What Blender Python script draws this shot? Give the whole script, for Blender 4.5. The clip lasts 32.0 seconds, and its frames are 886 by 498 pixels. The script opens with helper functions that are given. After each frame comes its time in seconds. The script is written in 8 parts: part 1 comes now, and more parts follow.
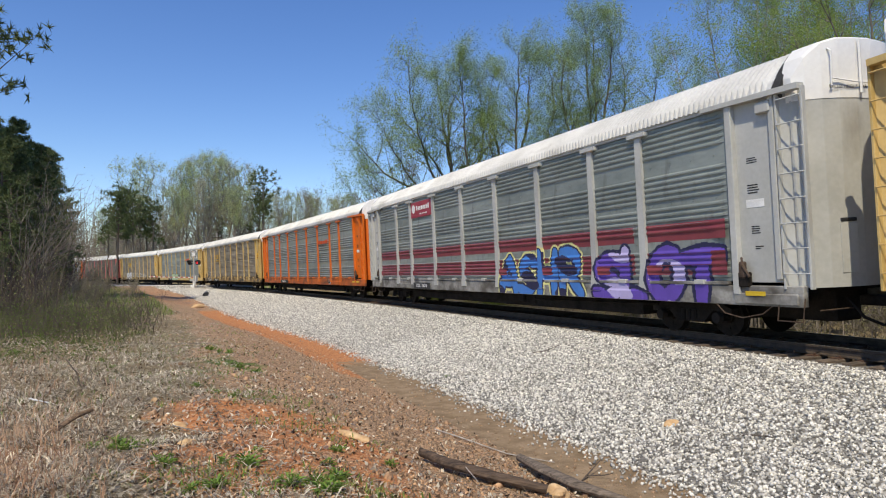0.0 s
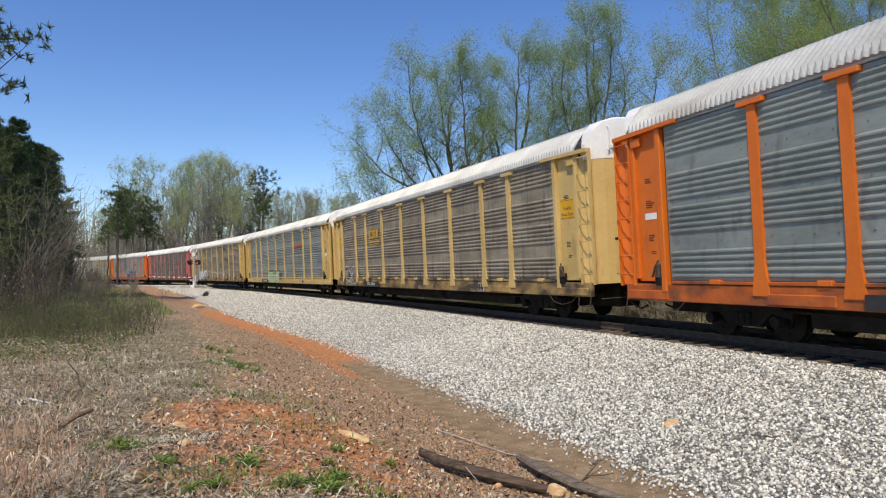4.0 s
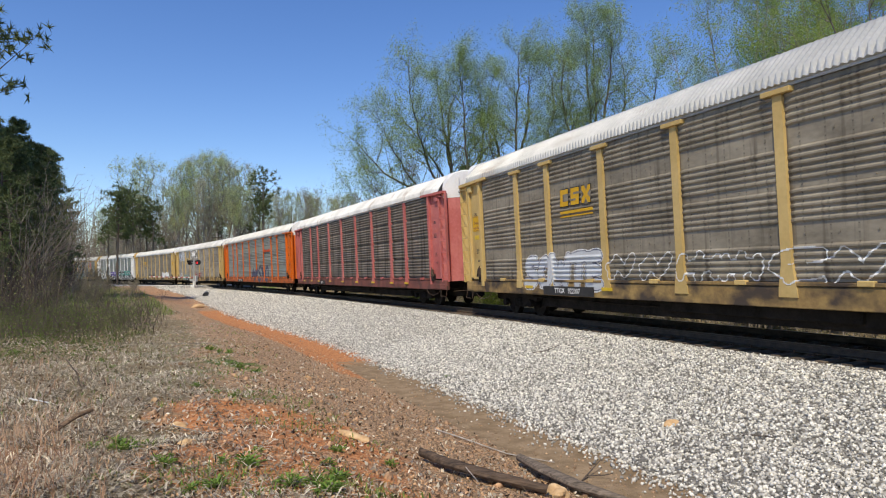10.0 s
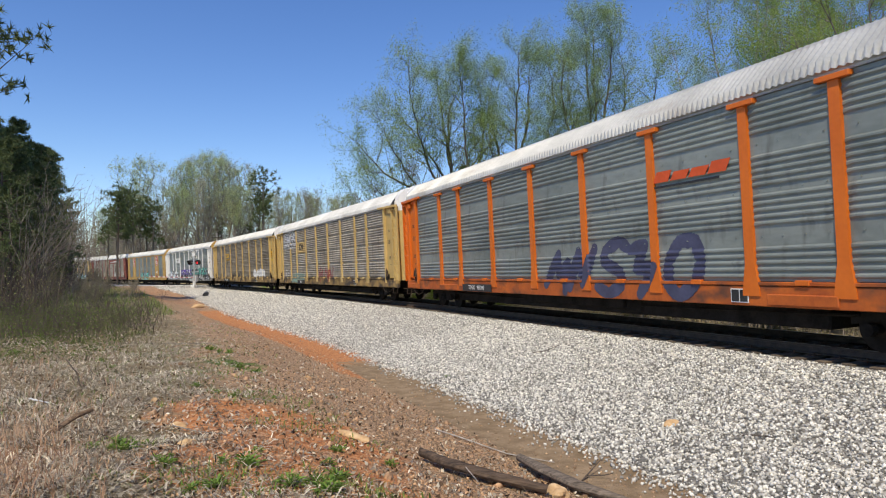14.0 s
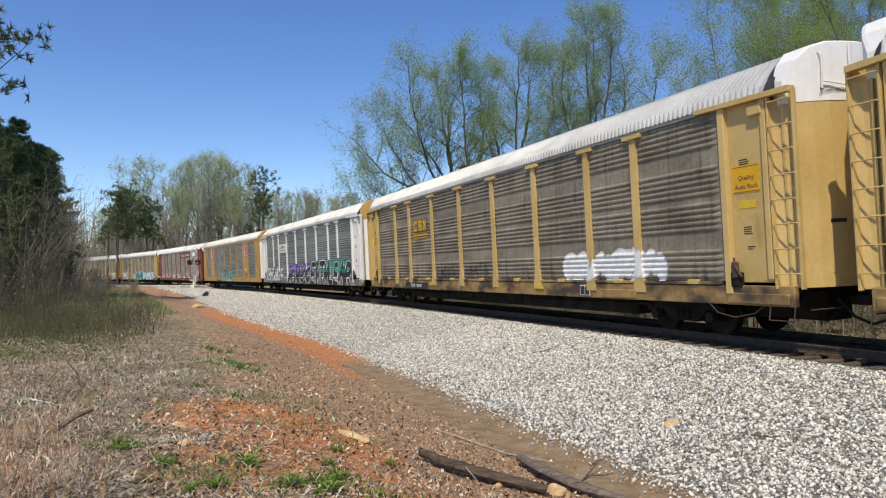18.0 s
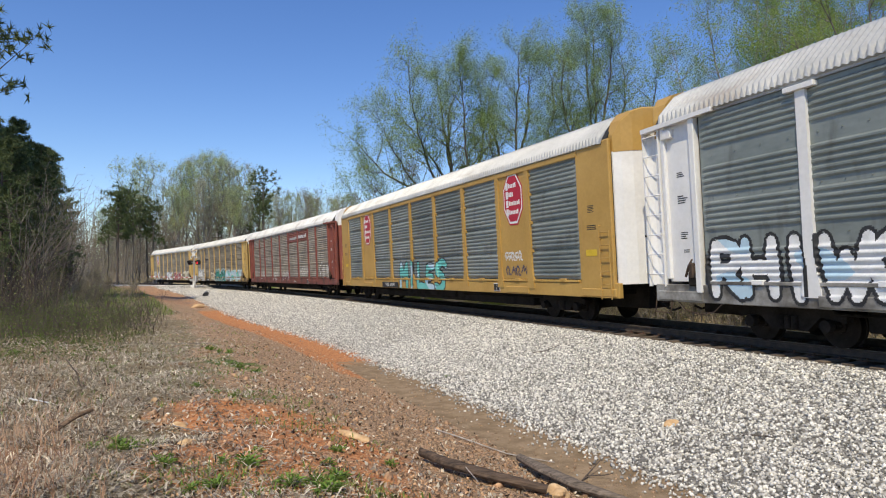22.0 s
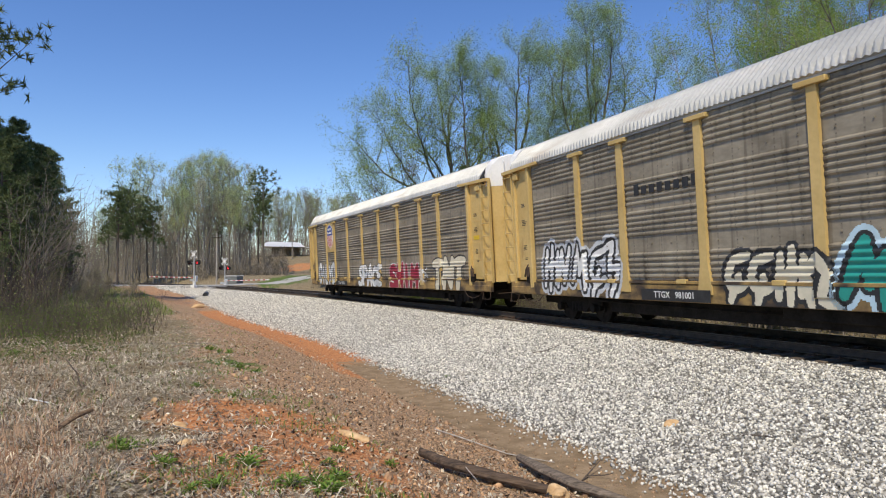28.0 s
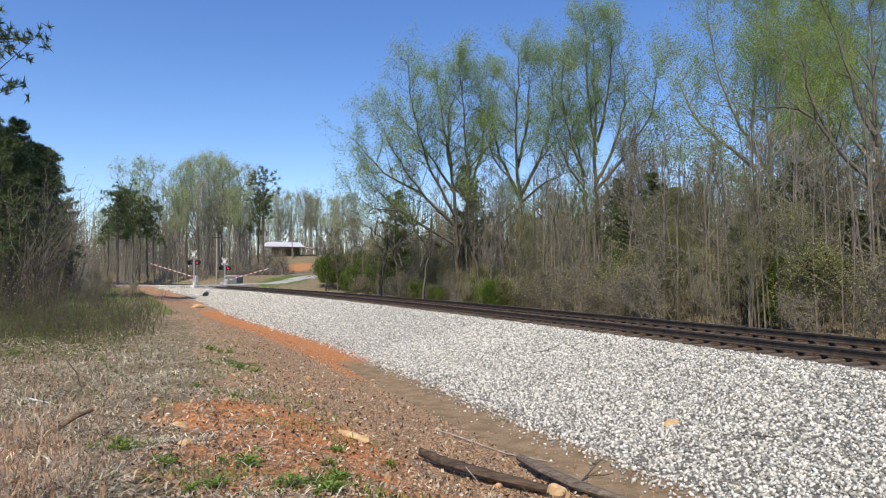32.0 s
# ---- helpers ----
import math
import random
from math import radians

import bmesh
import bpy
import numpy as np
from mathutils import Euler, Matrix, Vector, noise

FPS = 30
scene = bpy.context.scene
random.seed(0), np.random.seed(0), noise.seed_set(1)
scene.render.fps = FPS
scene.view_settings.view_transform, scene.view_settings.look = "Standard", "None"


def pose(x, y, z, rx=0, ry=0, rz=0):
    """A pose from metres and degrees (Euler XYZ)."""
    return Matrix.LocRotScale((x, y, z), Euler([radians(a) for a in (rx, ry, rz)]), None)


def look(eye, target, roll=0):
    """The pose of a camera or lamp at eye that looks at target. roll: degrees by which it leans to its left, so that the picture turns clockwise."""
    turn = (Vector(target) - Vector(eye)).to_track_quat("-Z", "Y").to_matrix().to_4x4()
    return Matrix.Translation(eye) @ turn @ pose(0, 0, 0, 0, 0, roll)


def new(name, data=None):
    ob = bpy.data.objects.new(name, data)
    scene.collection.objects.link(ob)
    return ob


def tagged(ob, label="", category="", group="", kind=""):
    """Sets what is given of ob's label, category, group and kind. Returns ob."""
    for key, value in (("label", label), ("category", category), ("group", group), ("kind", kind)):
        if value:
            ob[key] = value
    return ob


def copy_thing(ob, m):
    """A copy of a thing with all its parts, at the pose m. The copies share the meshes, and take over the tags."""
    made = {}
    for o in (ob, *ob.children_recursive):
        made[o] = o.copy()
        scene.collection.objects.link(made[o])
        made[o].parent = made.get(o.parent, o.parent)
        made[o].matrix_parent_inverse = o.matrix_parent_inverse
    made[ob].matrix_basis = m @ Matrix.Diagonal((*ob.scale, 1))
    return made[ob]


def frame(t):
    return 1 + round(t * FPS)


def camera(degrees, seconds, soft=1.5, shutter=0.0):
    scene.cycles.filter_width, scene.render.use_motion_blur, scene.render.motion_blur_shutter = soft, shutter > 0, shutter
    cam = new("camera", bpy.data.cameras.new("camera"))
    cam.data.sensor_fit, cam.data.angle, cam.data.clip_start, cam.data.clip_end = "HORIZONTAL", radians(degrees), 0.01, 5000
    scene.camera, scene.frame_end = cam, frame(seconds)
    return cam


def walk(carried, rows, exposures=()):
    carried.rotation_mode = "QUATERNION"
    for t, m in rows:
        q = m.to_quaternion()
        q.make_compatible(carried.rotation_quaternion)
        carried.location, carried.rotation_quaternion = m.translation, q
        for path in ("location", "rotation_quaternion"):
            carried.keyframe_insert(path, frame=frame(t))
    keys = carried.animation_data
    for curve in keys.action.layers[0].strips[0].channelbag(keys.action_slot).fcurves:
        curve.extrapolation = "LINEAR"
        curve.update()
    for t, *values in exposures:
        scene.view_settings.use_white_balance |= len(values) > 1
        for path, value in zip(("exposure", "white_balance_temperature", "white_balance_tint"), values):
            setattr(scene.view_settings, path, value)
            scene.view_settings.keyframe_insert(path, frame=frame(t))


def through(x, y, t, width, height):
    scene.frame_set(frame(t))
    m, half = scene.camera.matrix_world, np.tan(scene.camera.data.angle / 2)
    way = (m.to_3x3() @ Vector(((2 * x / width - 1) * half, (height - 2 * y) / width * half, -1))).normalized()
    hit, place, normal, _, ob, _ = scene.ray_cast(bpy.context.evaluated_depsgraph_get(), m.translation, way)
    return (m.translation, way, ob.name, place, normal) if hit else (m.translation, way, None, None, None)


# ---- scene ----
cam = camera(66.79, 32.0, soft=1.1)
EYE_Z, ROLL_DEG = 1.389, -0.394
walk(cam, [(0.0, pose(0, 0, EYE_Z, 92.115, 0, 0) @ pose(0, 0, 0, 0, 0, ROLL_DEG)), (32.0, pose(0, 0, EYE_Z, 92.115, 0, 0) @ pose(0, 0, 0, 0, 0, ROLL_DEG))],
     exposures=[(0.0, -0.10, 6750, 10), (30.2, -0.08, 6750, 10), (31.6, 0.03, 6700, 10), (32.0, 0.04, 6700, 10)])

# ---- world and sun ----
SUN_AZ, SUN_EL = radians(-108), radians(54)
world = bpy.data.worlds.new("sky")
scene.world = world
world.use_nodes = True
wn = world.node_tree
sky = wn.nodes.new("ShaderNodeTexSky")
sky.sky_type, sky.sun_disc = "NISHITA", False
sky.sun_elevation, sky.sun_rotation = SUN_EL, radians(90) - SUN_AZ
sky.air_density, sky.dust_density, sky.ozone_density = 1.0, 0.0, 4.0
tint = wn.nodes.new("ShaderNodeHueSaturation")
tint.inputs["Saturation"].default_value = 1.2
tint.inputs["Hue"].default_value = 0.512
wn.links.new(sky.outputs[0], tint.inputs["Color"])
wn.links.new(tint.outputs[0], wn.nodes["Background"].inputs[0])
wn.nodes["Background"].inputs[1].default_value = 0.168
sun = new("sun", bpy.data.lights.new("sun", "SUN"))
sun.data.energy, sun.data.angle, sun.data.color = 4.4, radians(0.55), (1.0, 0.905, 0.715)
sun_dir = Vector((math.cos(SUN_AZ) * math.cos(SUN_EL), math.sin(SUN_AZ) * math.cos(SUN_EL), math.sin(SUN_EL)))
sun.matrix_world = look(sun_dir * 60, (0, 0, 0))

# ---- the line of the track: one long curve ----
TH0, KAP, DIST, CANT = -1.217997, -0.00218892, 12.1287, 2.583
SPEED, GAIN, PITCH, HEAD = 12.5069, 0.020791, 28.6, 20.949


def track(s, l=0.0):
    """Place on the ground at s metres along the line and l metres to the camera's side of it, and the heading."""
    a = TH0 + KAP * s
    x = (math.sin(a) - math.sin(TH0)) / KAP - math.sin(TH0) * DIST
    y = -(math.cos(a) - math.cos(TH0)) / KAP + math.cos(TH0) * DIST
    return x + math.sin(a) * l, y - math.cos(a) * l, a


CEN = Vector((-math.sin(TH0) / KAP - math.sin(TH0) * DIST, math.cos(TH0) / KAP + math.cos(TH0) * DIST))
RAD = abs(1 / KAP)


def along(x, y):
    """The inverse of track(), for arrays too."""
    dx, dy = np.asarray(x) - CEN.x, np.asarray(y) - CEN.y
    l = RAD - np.hypot(dx, dy)
    a0 = math.atan2(math.cos(TH0) * DIST - CEN.y, -math.sin(TH0) * DIST - CEN.x)
    ang = np.arctan2(dy, dx) - a0
    ang = (ang + np.pi) % (2 * np.pi) - np.pi
    return -ang * RAD, l


def smooth(a, b, v):
    t = np.clip((np.asarray(v, float) - a) / (b - a), 0, 1)
    return t * t * (3 - 2 * t)


# ---- cheap smooth noise on arrays ----
_rng = np.random.default_rng(5)
_tab = _rng.random((64, 64))


def vnoise(x, y):
    xi, yi = np.floor(x).astype(int), np.floor(y).astype(int)
    fx, fy = x - xi, y - yi
    fx, fy = fx * fx * (3 - 2 * fx), fy * fy * (3 - 2 * fy)
    g = lambda i, j: _tab[i % 64, j % 64]
    return (g(xi, yi) * (1 - fx) + g(xi + 1, yi) * fx) * (1 - fy) + (g(xi, yi + 1) * (1 - fx) + g(xi + 1, yi + 1) * fx) * fy


def fbm(x, y, n=4):
    v, a = 0, 0.5
    for _ in range(n):
        v, x, y, a = v + a * vnoise(x, y), x * 2.03 + 7.1, y * 2.03 + 3.7, a * 0.5
    return v


def ground_z(x, y):
    """Height of the bare ground, ballast bank and ditch."""
    x, y = np.asarray(x, float), np.asarray(y, float)
    s, l = along(x, y)
    far = smooth(-34, -92, s)
    ditch = -1.25 * (1 - far) - 0.12 * far
    toe = 6.45 + 1.2 * smooth(-22, -48, s)
    w = 0.25 * (vnoise(s * 0.35, l * 0 + 3.3) - 0.5)
    top = -0.32
    near = np.where(l < 1.9, top, top + (ditch - top) * np.clip((l - 1.9) / (toe - 1.9), 0, 1))
    bank = smooth(toe + 0.9 + w, toe + 5.2, l)
    plain = -0.42 + 0.5 * smooth(-30, -85, s) + 0.25 * smooth(14, 30, l)
    near = np.where(l > toe, ditch + (plain - ditch) * bank, near)
    bump = fbm(x * 0.9, y * 0.9) - 0.47
    near = near + np.where(l > toe, bump * (0.08 + 0.22 * bank), 0.0)
    fz = np.where(l > -1.9, top, top + (-1.15 - top) * np.clip((-1.9 - l) / 2.6, 0, 1))
    hill = 5.4 * np.exp(-(((x + 46) / 32) ** 2) - ((y - 206) / 36) ** 2) + 1.5 * smooth(-20, -90, l)
    fz = fz + np.where(l < -4.5, bump * 0.5, 0) + (1.0 * smooth(-55, -92, s) + hill) * smooth(-4.5, -9, l) + 1.35 * smooth(-5, -17, l) * smooth(-74, -88, s)
    z = np.where(l > 0, near, fz)
    road = smooth(8, 4.5, np.abs(s + 97))
    return z * (1 - road) + road * np.where(l > -4.5, np.clip(0.02 + 0.01 * np.abs(l), 0, 0.15), np.maximum(z, 0.15))


def gz(x, y):
    return float(ground_z(np.array([x]), np.array([y]))[0])


# ---- making meshes ----
def mesh(name, verts, faces, material=None, shade=False):
    me = bpy.data.meshes.new(name)
    me.from_pydata([tuple(v) for v in verts], [], faces)
    if material:
        me.materials.append(material)
    if shade:
        me.polygons.foreach_set("use_smooth", [True] * len(me.polygons))
    me.update()
    return me


def big_mesh(name, verts, faces, material):
    """Arrays of points and of faces with one count of corners."""
    verts, faces = np.asarray(verts, np.float32), np.asarray(faces, np.int32)
    me = bpy.data.meshes.new(name)
    k = faces.shape[1]
    me.vertices.add(len(verts)), me.loops.add(faces.size), me.polygons.add(len(faces))
    me.vertices.foreach_set("co", verts.ravel())
    me.loops.foreach_set("vertex_index", faces.ravel())
    me.polygons.foreach_set("loop_start", np.arange(0, faces.size, k, dtype=np.int32))
    me.update(calc_edges=True)
    if material:
        me.materials.append(material)
    return me


def box_bm(size, at=(0, 0, 0), bevel=0.0, bm=None):
    bm = bm or bmesh.new()
    made = bmesh.ops.create_cube(bm, size=1.0, matrix=Matrix.Translation(at) @ Matrix.Diagonal((*size, 1)))
    if bevel:
        edges = list({e for v in made["verts"] for e in v.link_edges})
        bmesh.ops.bevel(bm, geom=edges, offset=bevel, segments=1, affect="EDGES")
    return bm


def tube_bm(points, radii, sides=6, bm=None, cap=True):
    """A round bar along points, tapered by radii."""
    bm = bm or bmesh.new()
    pts = [Vector(p) for p in points]
    rings = []
    for i, p in enumerate(pts):
        d = (pts[min(i + 1, len(pts) - 1)] - pts[max(i - 1, 0)]).normalized()
        a = d.orthogonal().normalized() if abs(d.z) > 0.9 else d.cross(Vector((0, 0, 1))).normalized()
        b = d.cross(a)
        r = radii[i] if hasattr(radii, "__len__") else radii
        rings.append([bm.verts.new(p + (a * math.cos(k * math.tau / sides) + b * math.sin(k * math.tau / sides)) * r) for k in range(sides)])
    for u, v in zip(rings, rings[1:]):
        for k in range(sides):
            bm.faces.new((u[k], u[(k + 1) % sides], v[(k + 1) % sides], v[k]))
    if cap:
        bm.faces.new(rings[0][::-1]), bm.faces.new(rings[-1])
    return bm


def disc_bm(radius, depth, at, axis="y", sides=20, bm=None, bevel=0.0):
    bm = bm or bmesh.new()
    turn = {"y": pose(0, 0, 0, 90), "x": pose(0, 0, 0, 0, 90), "z": pose(0, 0, 0)}[axis]
    bmesh.ops.create_cone(bm, cap_ends=True, segments=sides, radius1=radius, radius2=radius, depth=depth, matrix=Matrix.Translation(at) @ turn)
    return bm


def extrude_bm(outline, y0, y1, bm=None):
    """A plate: an outline of (x, z) points from y0 to y1."""
    bm = bm or bmesh.new()
    a = [bm.verts.new((x, y0, z)) for x, z in outline]
    b = [bm.verts.new((x, y1, z)) for x, z in outline]
    n = len(a)
    for i in range(n):
        bm.faces.new((a[i], a[(i + 1) % n], b[(i + 1) % n], b[i]))
    bm.faces.new(a[::-1]), bm.faces.new(b)
    bmesh.ops.recalc_face_normals(bm, faces=bm.faces)
    return bm


def done(bm, name, material=None):
    me = bpy.data.meshes.new(name)
    bm.to_mesh(me)
    bm.free()
    if material:
        me.materials.append(material)
    return me


def paint(ob, material):
    """Gives an object on a shared mesh its own material."""
    ob.material_slots[0].link = "OBJECT"
    ob.material_slots[0].material = material
    return ob


def put(name, me, parent=None, material=None, label="", m=None):
    ob = new(name, me)
    if parent:
        ob.parent = parent
    if m is not None:
        ob.matrix_basis = m
    if material:
        if not me.materials:
            me.materials.append(material)
        elif me.materials[0] != material:
            paint(ob, material)
    if label:
        tagged(ob, label)
    return ob


def part(name, bm, material, parent, label=""):
    return put(name, done(bm, name, material), parent, None, label)


# ---- materials ----
def mat(name, dark, light, scale=3.0, rough=0.7, metal=0.0, bump=0.0, fine=40.0, streak=None, dirt=None, island=False, stretch=(1, 1, 1), vary=0.0):
    """Two scales of noise between two base colours; streak stretches the noise; dirt is a third colour in worn patches."""
    m = bpy.data.materials.new(name)
    m.use_nodes = True
    t = m.node_tree
    n, link = t.nodes, t.links.new
    b = n["Principled BSDF"]
    b.inputs["Roughness"].default_value, b.inputs["Metallic"].default_value = rough, metal
    co = n.new("ShaderNodeTexCoord")
    mp = n.new("ShaderNodeMapping")
    mp.inputs["Scale"].default_value = stretch
    link(co.outputs["Object"], mp.inputs["Vector"])
    info = n.new("ShaderNodeObjectInfo")
    shift = n.new("ShaderNodeVectorMath")
    shift.operation = "MULTIPLY_ADD"
    link(info.outputs["Random"], shift.inputs[0])
    shift.inputs[1].default_value = (17.0, 9.0, 23.0)
    link(mp.outputs[0], shift.inputs[2])
    a = n.new("ShaderNodeTexNoise")
    a.inputs["Scale"].default_value, a.inputs["Detail"].default_value = scale, 4
    link(shift.outputs[0], a.inputs["Vector"])
    f = n.new("ShaderNodeTexNoise")
    f.inputs["Scale"].default_value, f.inputs["Detail"].default_value = fine, 3
    link(shift.outputs[0], f.inputs["Vector"])
    mix = n.new("ShaderNodeMath")
    mix.operation = "MULTIPLY_ADD"
    link(f.outputs[0], mix.inputs[0])
    mix.inputs[1].default_value = 0.45
    link(a.outputs[0], mix.inputs[2])
    ramp = n.new("ShaderNodeValToRGB")
    ramp.color_ramp.elements[0].position, ramp.color_ramp.elements[1].position = 0.48, 0.96
    ramp.color_ramp.elements[0].color, ramp.color_ramp.elements[1].color = (*dark, 1), (*light, 1)
    link(mix.outputs[0], ramp.inputs[0])
    colour = ramp.outputs[0]
    if dirt:
        d = n.new("ShaderNodeTexNoise")
        d.inputs["Scale"].default_value, d.inputs["Detail"].default_value = dirt[1], 6
        dm = n.new("ShaderNodeMapping")
        dm.inputs["Scale"].default_value = dirt[3] if len(dirt) > 3 else (1, 1, 1)
        link(co.outputs["Object"], dm.inputs["Vector"])
        link(dm.outputs[0], d.inputs["Vector"])
        r2 = n.new("ShaderNodeValToRGB")
        r2.color_ramp.elements[0].position, r2.color_ramp.elements[1].position = dirt[2], dirt[2] + 0.18
        link(d.outputs[0], r2.inputs[0])
        mx = n.new("ShaderNodeMix")
        mx.data_type = "RGBA"
        link(r2.outputs[0], mx.inputs[0])
        link(colour, mx.inputs[6])
        mx.inputs[7].default_value = (*dirt[0], 1)
        colour = mx.outputs[2]
    if vary:
        hs = n.new("ShaderNodeHueSaturation")
        src = info.outputs["Random"]
        if island:
            src = n.new("ShaderNodeNewGeometry").outputs["Random Per Island"]
        ma = n.new("ShaderNodeMapRange")
        ma.inputs[3].default_value, ma.inputs[4].default_value = 1 - vary, 1 + vary
        link(src, ma.inputs[0])
        link(ma.outputs[0], hs.inputs["Value"])
        link(colour, hs.inputs["Color"])
        colour = hs.outputs[0]
    link(colour, b.inputs["Base Color"])
    if bump:
        bp = n.new("ShaderNodeBump")
        bp.inputs["Strength"].default_value, bp.inputs["Distance"].default_value = min(bump * 20, 1.0), bump
        link(mix.outputs[0], bp.inputs["Height"])
        link(bp.outputs[0], b.inputs["Normal"])
    return m


def glow(name, colour, strength):
    m = bpy.data.materials.new(name)
    m.use_nodes = True
    b = m.node_tree.nodes["Principled BSDF"]
    b.inputs["Base Color"].default_value = (*colour, 1)
    b.inputs["Emission Color"].default_value, b.inputs["Emission Strength"].default_value = (*colour, 1), strength
    return m
# ---- train ----
POSTS = (-11.8, -9.08, -7.08, -4.27, -1.42, 1.42, 4.27, 7.08, 9.08, 11.8)
Z0, Z1, SIDE = 1.27, 4.86, 1.50

galv_new = mat("weathered galvanised sheet", (0.165, 0.192, 0.18), (0.29, 0.318, 0.298), 1.2, 0.42, 0.15, 0.0, 9, stretch=(0.35, 1, 1), dirt=((0.145, 0.15, 0.138), 2.2, 0.55, (1.4, 1, 0.5)), vary=0.08)
galv_old = mat("sooty galvanised sheet", (0.17, 0.145, 0.105), (0.35, 0.305, 0.23), 1.6, 0.65, 0.12, 0.0, 12, stretch=(0.5, 1, 1), dirt=((0.085, 0.066, 0.046), 1.9, 0.53, (2.2, 1, 0.25)), vary=0.07)
galv_soot = mat("dark soot-streaked galvanised sheet", (0.115, 0.098, 0.076), (0.255, 0.222, 0.178), 1.6, 0.7, 0.1, 0.0, 12, stretch=(0.5, 1, 1), dirt=((0.05, 0.04, 0.031), 1.7, 0.50, (2.4, 1, 0.12)), vary=0.07)
galv_tan = mat("dusty tan galvanised sheet", (0.235, 0.21, 0.168), (0.47, 0.428, 0.352), 1.6, 0.65, 0.12, 0.0, 12, stretch=(0.5, 1, 1), dirt=((0.16, 0.135, 0.11), 1.2, 0.56, (1.2, 1, 0.6)), vary=0.07)
roof_white = mat("white roof sheet", (0.46, 0.46, 0.445), (0.66, 0.66, 0.64), 0.8, 0.55, 0.1, 0.0, 14, dirt=((0.30, 0.28, 0.25), 0.9, 0.60, (0.5, 2, 1)))
roof_rusty = mat("rust-stained white roof sheet", (0.50, 0.50, 0.485), (0.72, 0.72, 0.70), 0.8, 0.55, 0.1, 0.0, 14, dirt=((0.24, 0.17, 0.125), 1.3, 0.575, (1.6, 0.7, 0.7)))
roof_grey = mat("weathered zinc roof sheet", (0.335, 0.343, 0.34), (0.505, 0.511, 0.505), 0.8, 0.5, 0.25, 0.0, 14, dirt=((0.30, 0.27, 0.24), 0.9, 0.58, (0.5, 2, 1)))
yellow_p = mat("faded yellow paint", (0.50, 0.34, 0.115), (0.64, 0.46, 0.185), 0.9, 0.55, 0, 0.0, 11, dirt=((0.30, 0.17, 0.06), 1.3, 0.60, (1, 1, 0.4)), vary=0.05)
grimy_y = mat("grime-streaked yellow paint", (0.20, 0.125, 0.05), (0.46, 0.30, 0.10), 1.6, 0.7, 0, 0.0, 14, dirt=((0.06, 0.042, 0.03), 1.5, 0.44, (0.8, 1, 1.2)))
grimy_o = mat("grime-streaked orange paint", (0.36, 0.075, 0.012), (0.58, 0.135, 0.015), 1.6, 0.65, 0, 0.0, 14, dirt=((0.13, 0.05, 0.025), 1.5, 0.50, (0.8, 1, 1.2)))
grimy_w = mat("grime-streaked pale paint", (0.16, 0.15, 0.13), (0.40, 0.39, 0.36), 1.6, 0.7, 0, 0.0, 14, dirt=((0.09, 0.08, 0.065), 1.5, 0.46, (0.8, 1, 1.2)))
grimy_r = mat("grime-streaked red paint", (0.13, 0.045, 0.035), (0.26, 0.085, 0.065), 1.6, 0.7, 0, 0.0, 14, dirt=((0.06, 0.04, 0.032), 1.3, 0.50, (1, 1, 0.7)))
gold_p = mat("deep yellow paint", (0.42, 0.25, 0.06), (0.53, 0.325, 0.09), 0.9, 0.5, 0, 0.0, 11, dirt=((0.26, 0.14, 0.04), 1.1, 0.62, (1, 1, 0.4)))
orange_p = mat("orange paint", (0.60, 0.125, 0.008), (0.72, 0.165, 0.012), 0.9, 0.5, 0, 0.0, 11, dirt=((0.32, 0.09, 0.025), 1.3, 0.63, (1, 1, 0.4)))
pink_p = mat("faded red paint", (0.43, 0.095, 0.085), (0.58, 0.19, 0.165), 0.9, 0.6, 0, 0.0, 11, dirt=((0.22, 0.08, 0.06), 1.2, 0.55, (1, 1, 0.4)))
brown_p = mat("brownish red paint", (0.20, 0.055, 0.038), (0.30, 0.09, 0.065), 0.9, 0.6, 0, 0.0, 11, dirt=((0.10, 0.05, 0.04), 1.2, 0.55, (1, 1, 0.4)))
silver_p = mat("light grey paint", (0.40, 0.40, 0.37), (0.52, 0.52, 0.49), 0.9, 0.5, 0, 0.0, 11, dirt=((0.26, 0.23, 0.19), 1.2, 0.6, (1, 1, 0.4)))
white_p = mat("white paint", (0.72, 0.71, 0.68), (0.86, 0.85, 0.82), 0.9, 0.5, 0, 0.0, 11, dirt=((0.50, 0.42, 0.32), 1.1, 0.63, (1, 1, 0.4)))
under_m = mat("grimy underframe and under-car shade", (0.011, 0.0095, 0.008), (0.034, 0.029, 0.025), 2, 0.85, 0, 0, 20)
wheel_m = mat("worn wheel steel", (0.012, 0.010, 0.008), (0.036, 0.03, 0.025), 4, 0.7, 0.2, 0, 30)
black_m = mat("black rubber", (0.012, 0.012, 0.012), (0.03, 0.03, 0.03), 4, 0.7)
ink = mat("black marking paint", (0.015, 0.015, 0.016), (0.035, 0.035, 0.036), 5, 0.6)
chalk = mat("white marking paint", (0.66, 0.66, 0.64), (0.85, 0.85, 0.83), 5, 0.6)
caution = mat("yellow marker", (0.60, 0.40, 0.02), (0.72, 0.50, 0.04), 5, 0.45)


